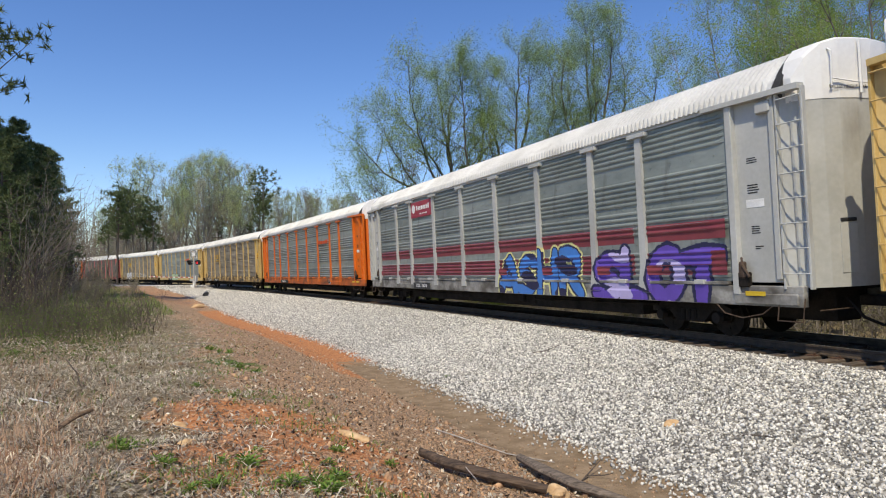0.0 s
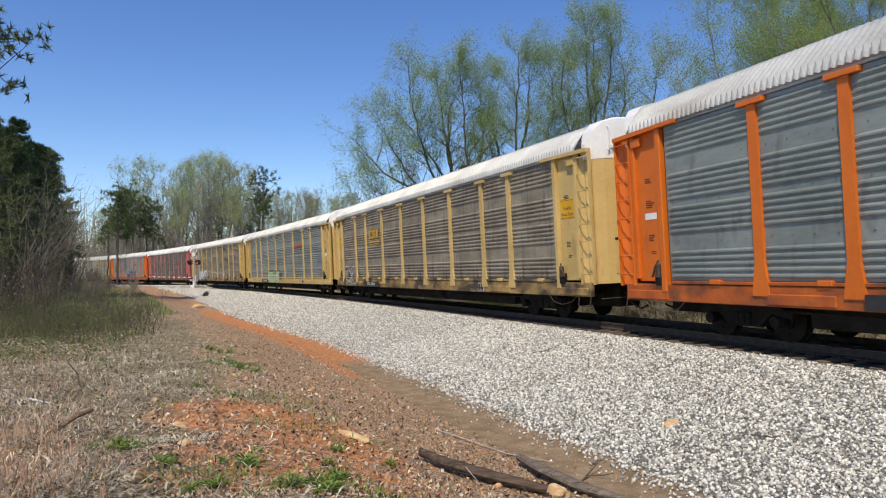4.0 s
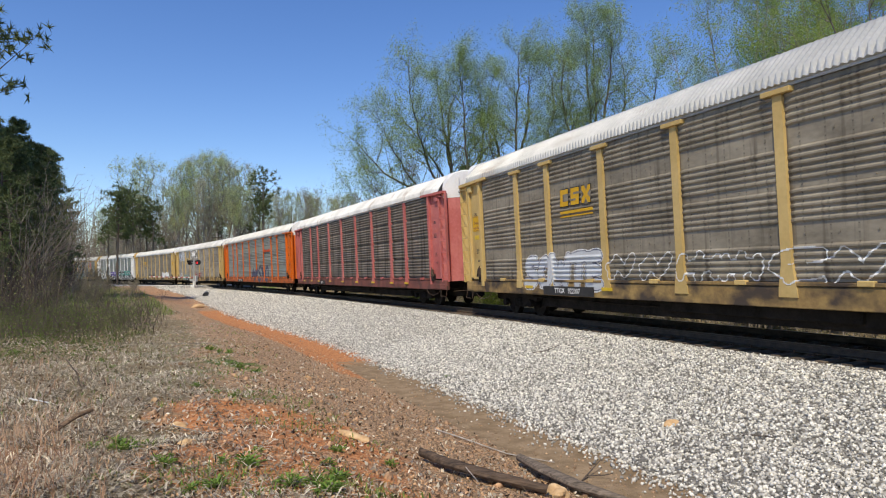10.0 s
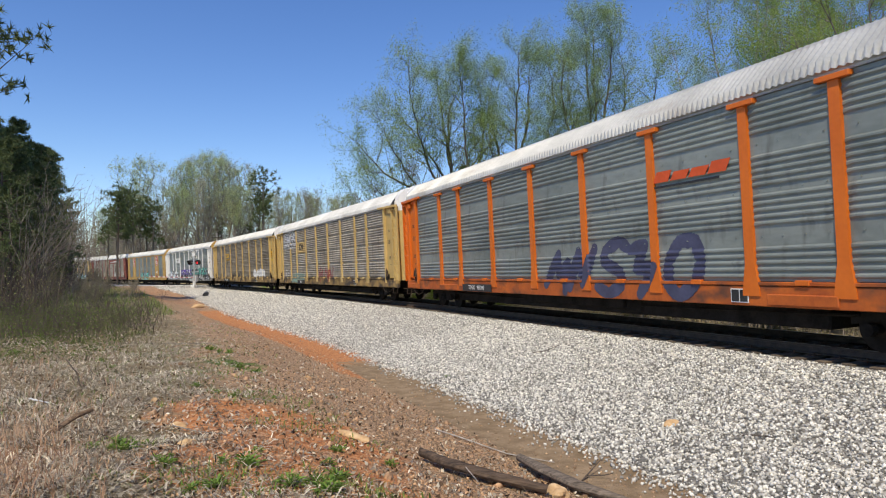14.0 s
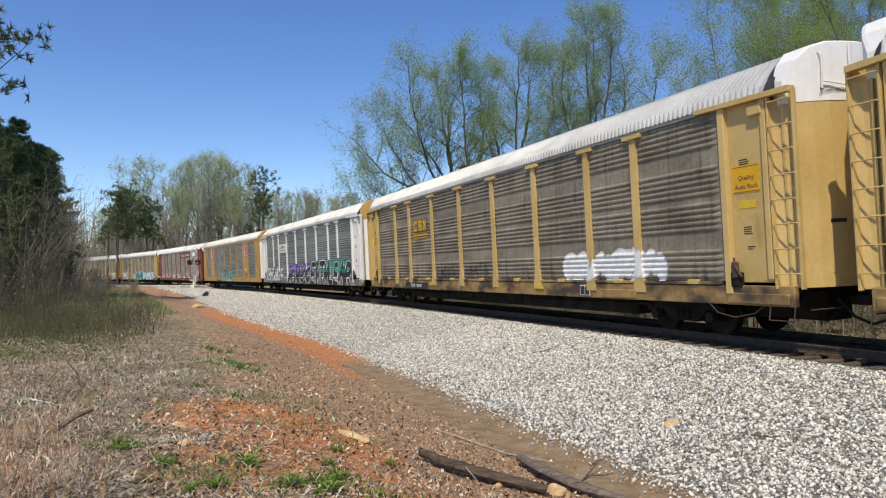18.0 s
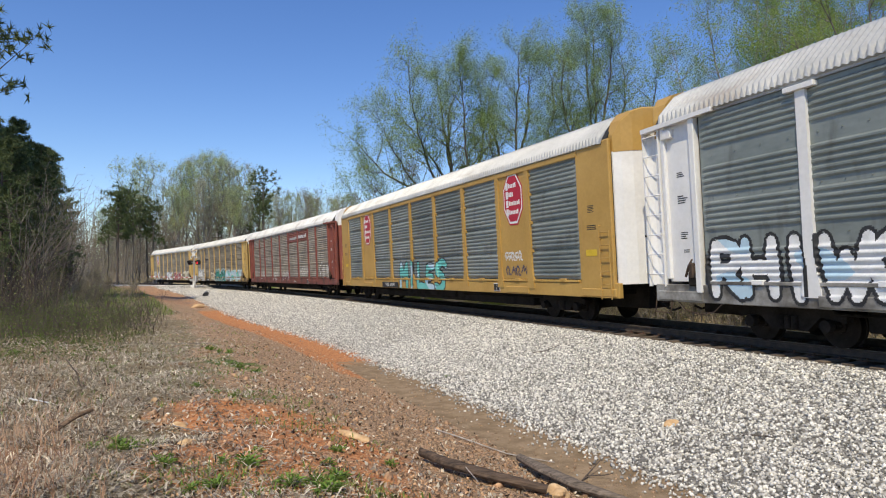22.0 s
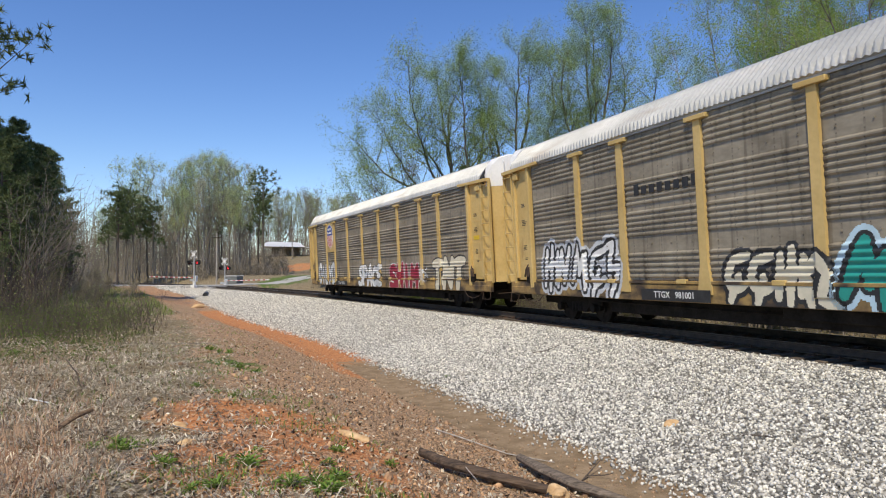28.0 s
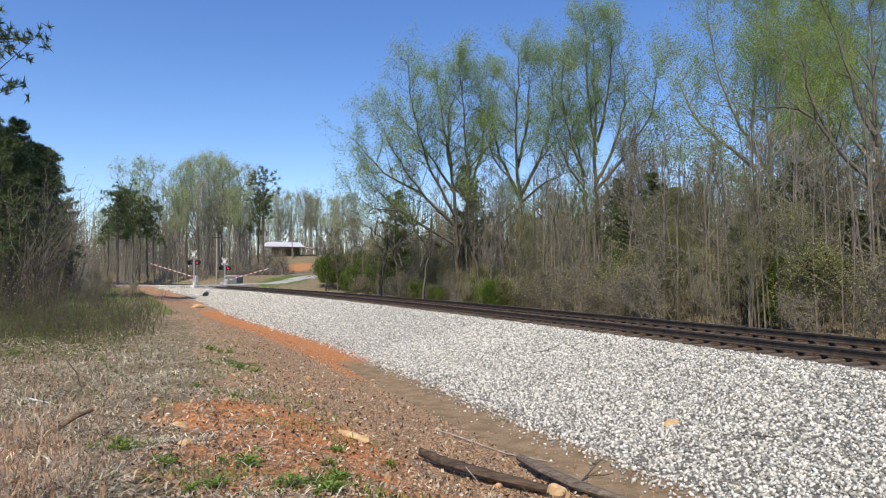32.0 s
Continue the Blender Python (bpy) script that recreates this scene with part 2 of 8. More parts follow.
def perforated(m, step=(0.52, 0.155), size=0.010, run=0.06):
    """Columns of small round air holes with short dark runs of soot below each."""
    t = m.node_tree
    n, link = t.nodes, t.links.new
    b = n["Principled BSDF"]
    sep = n.new("ShaderNodeSeparateXYZ")
    link(n["Texture Coordinate"].outputs["Object"], sep.inputs[0])

    def op(kind, a, c=None, d=None):
        q = n.new("ShaderNodeMath")
        q.operation = kind
        for i, v in enumerate((a, c, d)):
            if v is None:
                continue
            if isinstance(v, (int, float)):
                q.inputs[i].default_value = v
            else:
                link(v, q.inputs[i])
        return q.outputs[0]

    fx = op("ABSOLUTE", op("PINGPONG", sep.outputs[0], step[0] / 2))
    fz = op("SUBTRACT", op("MODULO", sep.outputs[2], step[1]), step[1] * 0.62)
    near_x = op("LESS_THAN", fx, size)
    hole = op("MULTIPLY", near_x, op("LESS_THAN", op("ABSOLUTE", op("SUBTRACT", fz, 0.0)), size))
    drip = op("MULTIPLY", op("MULTIPLY", op("LESS_THAN", fx, size * 2.2), op("LESS_THAN", op("ABSOLUTE", op("ADD", fz, run * 0.6)), run)), 0.20)
    fac = op("MAXIMUM", op("MULTIPLY", hole, 0.7), drip)
    mx = n.new("ShaderNodeMix")
    mx.data_type = "RGBA"
    link(fac, mx.inputs[0])
    link(b.inputs["Base Color"].links[0].from_socket, mx.inputs[6])
    mx.inputs[7].default_value = (0.03, 0.024, 0.018, 1)
    link(mx.outputs[2], b.inputs["Base Color"])
    return m


for _m in (galv_old, galv_soot, galv_tan):
    perforated(_m)


def paint_m(name, c, k=0.8):
    return mat(name, tuple(v * k for v in c), c, 2.5, 0.55, 0, 0, 15)


def ribs(style):
    """Height profile of a side sheet: (z, depth outward)."""
    out, gap = [], 0.022
    n = 4
    h = (Z1 - Z0) / n
    for i in range(n):
        z = Z0 + i * h
        if style == "old":
            out += [(z + 0.001, -0.042), (z + gap, -0.042), (z + gap + 0.001, 0.0)]
        start = z + (0.07 if style == "old" else 0.05 + (0.13 if i % 2 else 0.0))
        k = 6 if style == "old" else 5
        p = (h - 0.10) / 6 if style == "old" else (h - 0.24) / 5
        for j in range(k):
            q = start + j * p
            out += [(q, 0.0), (q + p * 0.28, 0.036), (q + p * 0.52, 0.036), (q + p * 0.80, 0.0)]
        if style == "old":
            out += [(z + h - gap - 0.001, 0.0), (z + h - gap, -0.042)]
    out.sort()
    return [(Z0, 0.0)] + [q for q in out if Z0 + 0.0005 < q[0] < Z1 - 0.0005] + [(Z1, 0.0)]


PROFILE = {k: ribs(k) for k in ("new", "old")}


def depth_at(style, z):
    zs, ds = zip(*PROFILE[style])
    return np.interp(z, zs, ds)


def panel_mesh(width, style):
    """A rolled sheet whose ribs run out flat before the posts, with bolt heads on its flat bands."""
    verts, faces = [], []
    w, e = width / 2, width / 2 - 0.2
    for z, d in PROFILE[style]:
        verts += [(-w, min(0.0, -d) if d < 0 else 0.0, z), (-e, -d, z), (e, -d, z), (w, min(0.0, -d) if d < 0 else 0.0, z), (w, 0.045, z), (-w, 0.045, z)]
    n = len(PROFILE[style])
    for i in range(n - 1):
        a, b = 6 * i, 6 * i + 6
        faces += [(a + q, a + (q + 1) % 6, b + (q + 1) % 6, b + q) for q in range(6)]
    faces += [(5, 4, 3, 2, 1, 0), tuple(6 * n - 6 + q for q in range(6))]
    zs = PROFILE[style]
    for (z, d), (z2, d2) in zip(zs, zs[1:]):
        if z2 - z > 0.11 and d == 0 and d2 == 0:
            for q in range(4):
                x, zz, r = -w + width * (q + 0.5) / 4, (z + z2) / 2, 0.013
                k = len(verts)
                verts += [(x - r, -0.02, zz - r), (x + r, -0.02, zz - r), (x + r, -0.02, zz + r), (x - r, -0.02, zz + r), (x - r, 0, zz - r), (x + r, 0, zz - r), (x + r, 0, zz + r), (x - r, 0, zz + r)]
                faces += [(k, k + 1, k + 2, k + 3), (k, k + 4, k + 5, k + 1), (k + 1, k + 5, k + 6, k + 2), (k + 2, k + 6, k + 7, k + 3), (k + 3, k + 7, k + 4, k)]
    return mesh("side_panel", verts, faces, galv_new)


def post_mesh(style):
    w = 0.115
    foot = [(-0.21, 0.98), (0.21, 0.98), (0.20, 1.12), (w, 1.62), (w * 0.92, Z1), (-w * 0.92, Z1), (-w, 1.62), (-0.20, 1.12)]
    bm = extrude_bm(foot, -0.075, 0.05)
    if style == "new":
        box_bm((0.66, 0.19, 0.10), (0, -0.035, Z1 - 0.06), 0.01, bm)
    else:
        for z in (1.25, 2.17, 3.07, 3.97, 4.6):
            for x in (-0.15, 0.15):
                box_bm((0.06, 0.09, 0.10), (x, -0.015, z), 0.01, bm)
    return done(bm, "post", yellow_p)


def roof_mesh():
    """Corrugated roof, ridged across the car from eave to eave, cut off square before the doors."""
    pitch, half = 0.150, 13.02
    xs, lifts = [], []
    for k in range(int(2 * half / pitch)):
        x0 = -half + k * pitch
        xs += [x0, x0 + 0.052, x0 + 0.076, x0 + 0.128]
        lifts += [0.0, 0.072, 0.072, 0.0]
    xs, lifts = xs + [half], lifts + [0.0]
    sec = [(-1.53, Z1 + 0.0), (-1.545, Z1 + 0.005), (-1.55, 4.915), (-1.595, 4.925), (-1.53, 5.08), (-1.30, 5.32), (-1.06, 5.56), (-0.80, 5.68), (0.0, 5.76)]
    sec += [(-y, z) for y, z in sec[-2::-1]]
    m = len(sec)
    verts = []
    for x, lift in zip(xs, lifts):
        for j, (y, z) in enumerate(sec):
            k = lift if 2 < j < m - 3 else 0.0
            k *= 0.4 if j in (3, m - 4) else 1.0
            verts.append((x, y * (1 + k * 0.55), z + k * 0.8))
    n = len(xs)
    faces = [(i * m + j, i * m + j + 1, (i + 1) * m + j + 1, (i + 1) * m + j) for i in range(n - 1) for j in range(m - 1)]
    faces += [tuple(range(m))[::-1], tuple((n - 1) * m + j for j in range(m))]
    return mesh("roof", verts, [f[::-1] for f in faces], roof_grey)


def seal_mesh():
    """The dark rubber lip between the roof's end and the door heads."""
    arc = [(-1.56, 4.88), (-1.57, 4.97), (-1.49, 5.11), (-1.29, 5.36), (-1.06, 5.61), (-0.80, 5.73), (0.0, 5.81)]
    arc += [(-y, z) for y, z in arc[-2::-1]]
    verts, faces = [], []
    for y, z in arc:
        verts += [(13.0, y, z), (13.16, y * 0.985, z - 0.02), (13.16, y * 0.93, z - 0.14), (13.0, y * 0.93, z - 0.14)]
    for k in range(len(arc) - 1):
        a, b = 4 * k, 4 * k + 4
        faces += [(a + i, b + i, b + (i + 1) % 4, a + (i + 1) % 4) for i in range(4)]
    faces += [(0, 1, 2, 3), tuple(len(verts) - 1 - i for i in range(4))]
    return mesh("roof_seal", verts, faces, black_m)


def end_panel_mesh():
    return done(box_bm((1.04, 0.06, Z1 - 1.24), (12.46, -SIDE + 0.05, (Z1 + 1.24) / 2), 0.01), "end_panel", yellow_p)


def end_post_mesh():
    bm = box_bm((0.17, 0.16, Z1 - 1.0), (11.93, -SIDE - 0.02, (Z1 + 1.0) / 2), 0.015)
    return done(bm, "end_post", yellow_p)


def corner_post_mesh():
    return done(box_bm((0.13, 0.12, Z1 - 1.3), (12.95, -SIDE, (Z1 + 1.3) / 2), 0.015), "corner_post", yellow_p)


def latch_mesh():
    return done(box_bm((0.34, 0.13, 0.22), (12.78, -SIDE - 0.03, 4.66), 0.02), "roller_box", yellow_p)


def pocket_mesh():
    return done(box_bm((0.26, 0.13, 0.30), (12.12, -SIDE - 0.04, 1.30), 0.02), "brake_housing", under_m)


def plain_end_mesh():
    """The closed end bay of the car whose doors lie behind smooth sheets."""
    bm = box_bm((1.50, 0.12, 5.02 - 0.95), (12.54, -SIDE, (5.02 + 0.95) / 2), 0.03)
    return done(bm, "end_panel", gold_p)


def awning_mesh():
    bm = extrude_bm([(11.25, 4.87), (13.62, 4.82), (13.62, 4.93), (11.25, 4.96)], -1.645, -1.46)
    return done(bm, "top_flange", yellow_p)


def ladder_mesh():
    """The bent back plate behind the rungs, deepest in its middle."""
    verts, faces = [], []
    for x, y in ((13.08, 0.0), (13.22, 0.10), (13.36, 0.14), (13.50, 0.10), (13.64, 0.0)):
        verts += [(x, -SIDE + y, 1.15), (x, -SIDE + y, 4.85), (x, -SIDE + y + 0.03, 4.85), (x, -SIDE + y + 0.03, 1.15)]
    for k in range(4):
        a, b = 4 * k, 4 * k + 4
        faces += [(a + i, b + i, b + (i + 1) % 4, a + (i + 1) % 4) for i in range(4)]
    faces += [(0, 1, 2, 3), (19, 18, 17, 16)]
    return mesh("ladder", verts, faces, yellow_p)


def stile_mesh(x, w):
    return done(box_bm((w, 0.10, 3.75), (x, -SIDE - 0.03, 3.0), 0.006), "stile", yellow_p)


def rung_mesh():
    bm = tube_bm([(13.09, -SIDE - 0.06, 0.0), (13.10, -SIDE - 0.10, 0.0), (13.62, -SIDE - 0.10, 0.0), (13.63, -SIDE - 0.06, 0.0)], 0.015, 6)
    return done(bm, "rung", yellow_p)


def low_ladder_mesh():
    bm = tube_bm([(13.15, -SIDE - 0.12, 0.75), (13.15, -SIDE - 0.12, 2.6)], 0.016, 6)
    tube_bm([(13.58, -SIDE - 0.12, 0.75), (13.58, -SIDE - 0.12, 2.6)], 0.016, 6, bm)
    for k in range(6):
        tube_bm([(13.15, -SIDE - 0.12, 0.80 + 0.35 * k), (13.58, -SIDE - 0.12, 0.80 + 0.35 * k)], 0.014, 6, bm)
        tube_bm([(13.15, -SIDE - 0.12, 0.98 + 0.35 * k), (13.15, -SIDE, 0.98 + 0.35 * k)], 0.012, 4, bm)
    return done(bm, "side_ladder", gold_p)


def bow(y):
    """How far out the end doors stand, y metres off the middle: a vertical drum."""
    return 13.17 + 0.74 * math.sqrt(max(0.0, 1 - (y / 1.47) ** 2))


LEAF_Y = (-1.435, -1.30, -1.06, -0.76, -0.40, -0.005)


def door_mesh():
    """One leaf of the drum-shaped end doors, made of flat staves."""
    verts, faces = [], []
    n = len(LEAF_Y)
    for y in LEAF_Y:
        x = bow(y)
        verts += [(x, y, 1.14), (x, y, 4.66), (x - 0.05, y, 4.66), (x - 0.05, y, 1.14)]
    for k in range(n - 1):
        a, b = 4 * k, 4 * k + 4
        faces += [(a, b, b + 1, a + 1), (a + 1, b + 1, b + 2, a + 2), (a + 2, b + 2, b + 3, a + 3), (a + 3, b + 3, b, a)]
    faces += [(0, 1, 2, 3), (4 * n - 1, 4 * n - 2, 4 * n - 3, 4 * n - 4)]
    return mesh("end_door", verts, faces, yellow_p)


def cap_mesh():
    """The pale head of the end doors, which stands up to the roof's crown."""
    verts, faces = [], []
    ys = LEAF_Y + tuple(-y for y in LEAF_Y[::-1])
    n = len(ys)
    for y in ys:
        x = bow(y)
        top = float(np.interp(abs(y), [0, 0.76, 1.06, 1.30, 1.435], [5.80, 5.78, 5.70, 5.46, 5.12]))
        verts += [(x + 0.012, y, 4.64), (x + 0.012, y, top - 0.04), (x - 0.05, y * 0.99, top), (13.1, y * 0.98, top + 0.0), (13.1, y * 0.98, 4.64)]
    for k in range(n - 1):
        a, b = 5 * k, 5 * k + 5
        faces += [(a + i, b + i, b + (i + 1) % 5, a + (i + 1) % 5) for i in range(5)]
    faces += [(0, 1, 2, 3, 4), tuple(5 * n - 1 - i for i in range(5))]
    return mesh("door_head", verts, faces, white_p)


def head_rail_mesh():
    """Grab rails that stand off the door heads."""
    bm = tube_bm([(bow(-0.95) + 0.07, -0.95, 4.86), (bow(-0.95) + 0.09, -0.95, 5.50), (bow(-0.95) + 0.01, -0.95, 5.56)], 0.018, 5)
    tube_bm([(bow(-0.95) + 0.07, -0.95, 5.00), (bow(-0.5) + 0.08, -0.5, 4.92), (bow(-0.1) + 0.05, -0.1, 4.92)], 0.014, 5, bm)
    tube_bm([(bow(-0.35) + 0.06, -0.35, 4.72), (bow(-0.35) + 0.06, -0.35, 5.70)], 0.03, 5, bm)
    return done(bm, "grab_rail", white_p)


def sill_mesh():
    bm = box_bm((26.9, 0.14, 0.40), (0, -SIDE + 0.02, 0.98), 0.015)
    box_bm((23.4, 0.10, 0.07), (0, -SIDE - 0.02, 1.225), 0.01, bm)
    for x in (-12.6, -8.2, 8.2, 12.6):
        box_bm((1.5, 0.10, 0.22), (x, -SIDE - 0.035, 0.92), 0.02, bm)
    return done(bm, "side_sill", yellow_p)


def clip_mesh():
    return done(box_bm((0.30, 0.10, 0.10), (0, -SIDE - 0.045, 1.245), 0.012), "tie_down", yellow_p)


def frame_mesh():
    bm = box_bm((26.6, 2.7, 0.14), (0, 0, 1.10))
    box_bm((26.4, 0.75, 0.70), (0, 0, 0.77), 0.03, bm)
    box_bm((15.0, 0.12, 0.30), (0, -1.05, 0.80), 0, bm)
    box_bm((15.0, 0.12, 0.30), (0, 1.05, 0.80), 0, bm)
    for x in np.linspace(-12.6, 12.6, 15):
        box_bm((0.16, 2.6, 0.26), (x, 0, 0.94), 0, bm)
    box_bm((26.2, 2.5, 0.08), (0, 0, 4.82), 0, bm)
    tube_bm([(-9, -1.12, 0.66), (-4, -1.12, 0.60), (4, -1.12, 0.60), (9, -1.12, 0.66)], 0.03, 5, bm)
    box_bm((1.6, 0.5, 0.4), (2.4, -0.9, 0.62), 0.05, bm)
    disc_bm(0.24, 1.1, (-1.6, -0.85, 0.66), "x", 14, bm)
    # added near-black block that stands for the shade below the car
    box_bm((16.8, 2.2, 0.60), (0, 0, 0.66), 0.03, bm)
    box_bm((5.2, 2.5, 0.30), (0, 0, 0.66), 0.03, bm)
    return done(bm, "underframe", under_m)


def coupler_mesh():
    bm = box_bm((0.75, 0.20, 0.20), (13.85, 0, 0.84), 0.03)
    box_bm((0.28, 0.34, 0.30), (14.16, 0, 0.84), 0.06, bm)
    tube_bm([(13.5, -0.45, 0.9), (13.8, -0.42, 0.55), (14.1, -0.35, 0.42), (14.3, -0.30, 0.50)], 0.03, 6, bm)
    return done(bm, "coupler", under_m)


def handrail_mesh():
    bm = tube_bm([(12.9, -SIDE - 0.02, 0.95), (12.9, -SIDE - 0.10, 0.52), (13.45, -SIDE - 0.10, 0.52), (13.45, -SIDE - 0.02, 0.95)], 0.016, 6)
    tube_bm([(13.58, -1.3, 0.72), (13.62, -0.4, 0.72)], 0.016, 6, bm)
    return done(bm, "sill_step", plate_rust)


for _m in (under_m, wheel_m):
    _m.node_tree.nodes["Principled BSDF"].inputs["Specular IOR Level"].default_value = 0.08
plate_rust = mat("rusty dark steel", (0.03, 0.019, 0.013), (0.11, 0.07, 0.045), 8, 0.8, 0.1)


def brake_mesh():
    bm = tube_bm([(12.10, -SIDE - 0.09, 1.75), (12.16, -SIDE - 0.14, 1.60), (12.30, -SIDE - 0.12, 1.36)], [0.02, 0.03, 0.03], 6)
    box_bm((0.16, 0.10, 0.34), (12.12, -SIDE - 0.09, 1.50), 0.03, bm)
    return done(bm, "brake_lever", plate_rust)


def hose_mesh():
    bm = tube_bm([(11.3, -SIDE - 0.03, 0.80), (11.55, -SIDE - 0.05, 0.60), (12.0, -SIDE - 0.04, 0.52), (12.5, -SIDE - 0.03, 0.62), (12.8, -SIDE, 0.84)], 0.014, 5)
    return done(bm, "chain", plate_rust)


def side_frame_mesh():
    outline = [(-1.25, 0.50), (-0.72, 0.58), (-0.42, 0.30), (0.42, 0.30), (0.72, 0.58), (1.25, 0.50), (1.25, 0.64), (0.85, 0.76), (-0.85, 0.76), (-1.25, 0.64)]
    bm = extrude_bm(outline, -0.10, 0.08)
    for x in (-0.16, 0.0, 0.16):
        disc_bm(0.07, 0.24, (x, -0.12, 0.46), "z", 10, bm)
    for x in (-0.89, 0.89):
        disc_bm(0.12, 0.14, (x, -0.14, 0.43), "y", 14, bm)
    return done(bm, "side_frame", under_m)


def wheelset_mesh():
    bm = tube_bm([(0, -1.0, 0), (0, 1.0, 0)], 0.085, 10)
    for sgn in (-1, 1):
        disc_bm(0.42, 0.13, (0, sgn * 0.75, 0), "y", 28, bm)
        disc_bm(0.455, 0.03, (0, sgn * 0.68, 0), "y", 28, bm)
        disc_bm(0.15, 0.22, (0, sgn * 0.76, 0), "y", 12, bm)
        for k in range(4):
            a = k * math.pi / 2
            box_bm((0.06, 0.02, 0.06), (0.24 * math.cos(a), sgn * 0.82, 0.24 * math.sin(a)), 0, bm)
    return done(bm, "wheelset", wheel_m)


M = dict(post_new=post_mesh("new"), post_old=post_mesh("old"), roof=roof_mesh(), end_panel=end_panel_mesh(), end_post=end_post_mesh(), corner_post=corner_post_mesh(), latch=latch_mesh(), pocket=pocket_mesh(), plain_end=plain_end_mesh(), low_ladder=low_ladder_mesh(), chord=done(box_bm((23.7, 0.12, 0.16), (0, -SIDE - 0.02, 4.83), 0.01), "top_chord", gold_p), flat=done(box_bm((1.94, 0.07, Z1 - Z0), (0, 0.0, (Z1 + Z0) / 2), 0.01), "side_panel", gold_p), awning=awning_mesh(), ladder=ladder_mesh(), rung=rung_mesh(),
         door=door_mesh(), cap=cap_mesh(), sill=sill_mesh(), clip=clip_mesh(), stile_in=stile_mesh(13.08, 0.045), stile_out=stile_mesh(13.64, 0.05), frame=frame_mesh(), coupler=coupler_mesh(), step=handrail_mesh(), brake=brake_mesh(), hose=hose_mesh(), slot=done(box_bm((0.03, 0.32, 0.07), (0, 0, 2.38), 0.01), "door_slot", black_m), hatch=done(box_bm((0.022, 0.34, 0.92), (0, 0, 1.86), 0.008), "door_hatch", yellow_p), seal=seal_mesh(), head_rail=head_rail_mesh(),
         side_frame=side_frame_mesh(), wheelset=wheelset_mesh(), bolster=done(box_bm((0.45, 2.1, 0.28), (0, 0, 0.60), 0.04), "bolster", under_m))
for _st in ("new", "old"):
    for _i in range(9):
        _w = round(POSTS[_i + 1] - POSTS[_i], 2)
        if ("p", _st, _w) not in M:
            M["p", _st, _w] = panel_mesh(_w - 0.06, _st)
TURN = pose(0, 0, 0, 0, 0, 180)
WHEELSETS = []


def autorack(label, body, sheets, roof, style="new", head=None, flat=None, plain_ends=False, sill=None):
    """A covered car carrier: body colour, sheet metal, roof metal, style of sheets."""
    car = tagged(new("autorack_car"), label, "rail car", "cars of the train")
    for side, tm in ((0, Matrix()), (1, TURN)):
        for i in range(9):
            w = round(POSTS[i + 1] - POSTS[i], 2)
            mid = (POSTS[i] + POSTS[i + 1]) / 2
            if flat and i in flat:
                put("side_panel", M["flat"], car, body, "smooth painted sheet", m=tm @ pose(mid, -SIDE, 0))
            else:
                put("side_panel", M["p", style, w], car, sheets, m=tm @ pose(mid, -SIDE, 0))
        for x in POSTS[1:-1]:
            put("post", M["post_" + style], car, body, m=tm @ pose(x, -SIDE, 0))
        put("side_sill", M["sill"], car, sill or body, m=tm)
        for x in np.linspace(-10.6, 10.6, 9):
            put("tie_down", M["clip"], car, body, m=tm @ pose(float(x) + 0.3, 0, 0))
        for flip in (0, 1):
            fm = tm if not flip else tm @ Matrix.Diagonal((-1, 1, 1, 1))
            if plain_ends:
                put("end_panel", M["plain_end"], car, body, m=fm)
                put("side_ladder", M["low_ladder"], car, body, m=fm @ pose(-0.35, 0, 0))
                if not flip:
                    put("top_chord", M["chord"], car, body, m=fm)
                put("end_door", M["door"], car, white_p, "pair of curved doors, closed", m=fm)
                continue
            put("end_panel", M["end_panel"], car, body, m=fm)
            put("end_post", M["end_post"], car, body, m=fm)
            put("corner_post", M["corner_post"], car, body, m=fm)
            put("roller_box", M["latch"], car, body, m=fm)
            put("brake_housing", M["pocket"], car, under_m, m=fm)
            put("top_flange", M["awning"], car, body, m=fm)
            lad = put("ladder", M["ladder"], car, body, m=fm)
            for k, x in enumerate(("stile_in", "stile_out")):
                put("stile", M[x], lad, body)
            for k in range(8):
                put("rung", M["rung"], lad, body, m=pose(0, 0, 1.42 + 0.47 * k))
            put("sill_step", M["step"], car, m=fm)
            put("brake_lever", M["brake"], car, m=fm)
            put("chain", M["hose"], car, m=fm)
            put("end_door", M["door"], car, body, "pair of curved doors, closed", m=fm)
    for flip in (0, 1):
        fm = TURN if flip else Matrix()
        for yy in (-0.72, 0.72):
            lean = math.degrees(math.atan2(bow(0.40) - bow(1.06), 0.66)) * (-1 if yy < 0 else 1)
            at = pose((bow(0.58) + bow(0.90)) / 2 + 0.01, yy, 0, 0, 0, lean)
            put("door_slot", M["slot"], car, black_m, m=fm @ at)
            put("door_hatch", M["hatch"], car, white_p if plain_ends else body, m=fm @ at)
        put("door_head", M["cap"], car, head or white_p, "white head panel over the end doors", m=fm)
        put("roof_seal", M["seal"], car, m=fm)
        if not plain_ends:
            put("grab_rail", M["head_rail"], car, head or white_p, m=fm)
        put("coupler", M["coupler"], car, m=fm)
        truck = put("truck", M["bolster"], car, m=pose(10.05 * (-1 if flip else 1), 0, 0))
        put("side_frame", M["side_frame"], truck, m=pose(0, -1.0, 0))
        put("side_frame", M["side_frame"], truck, m=pose(0, 1.0, 0, 0, 0, 180))
        for x in (-0.89, 0.89):
            ws = put("wheelset", M["wheelset"], truck)
            ws.matrix_parent_inverse = pose(x, 0, 0.42)
            WHEELSETS.append(ws)
    put("roof", M["roof"], car, roof, "ribbed sheet-metal roof")
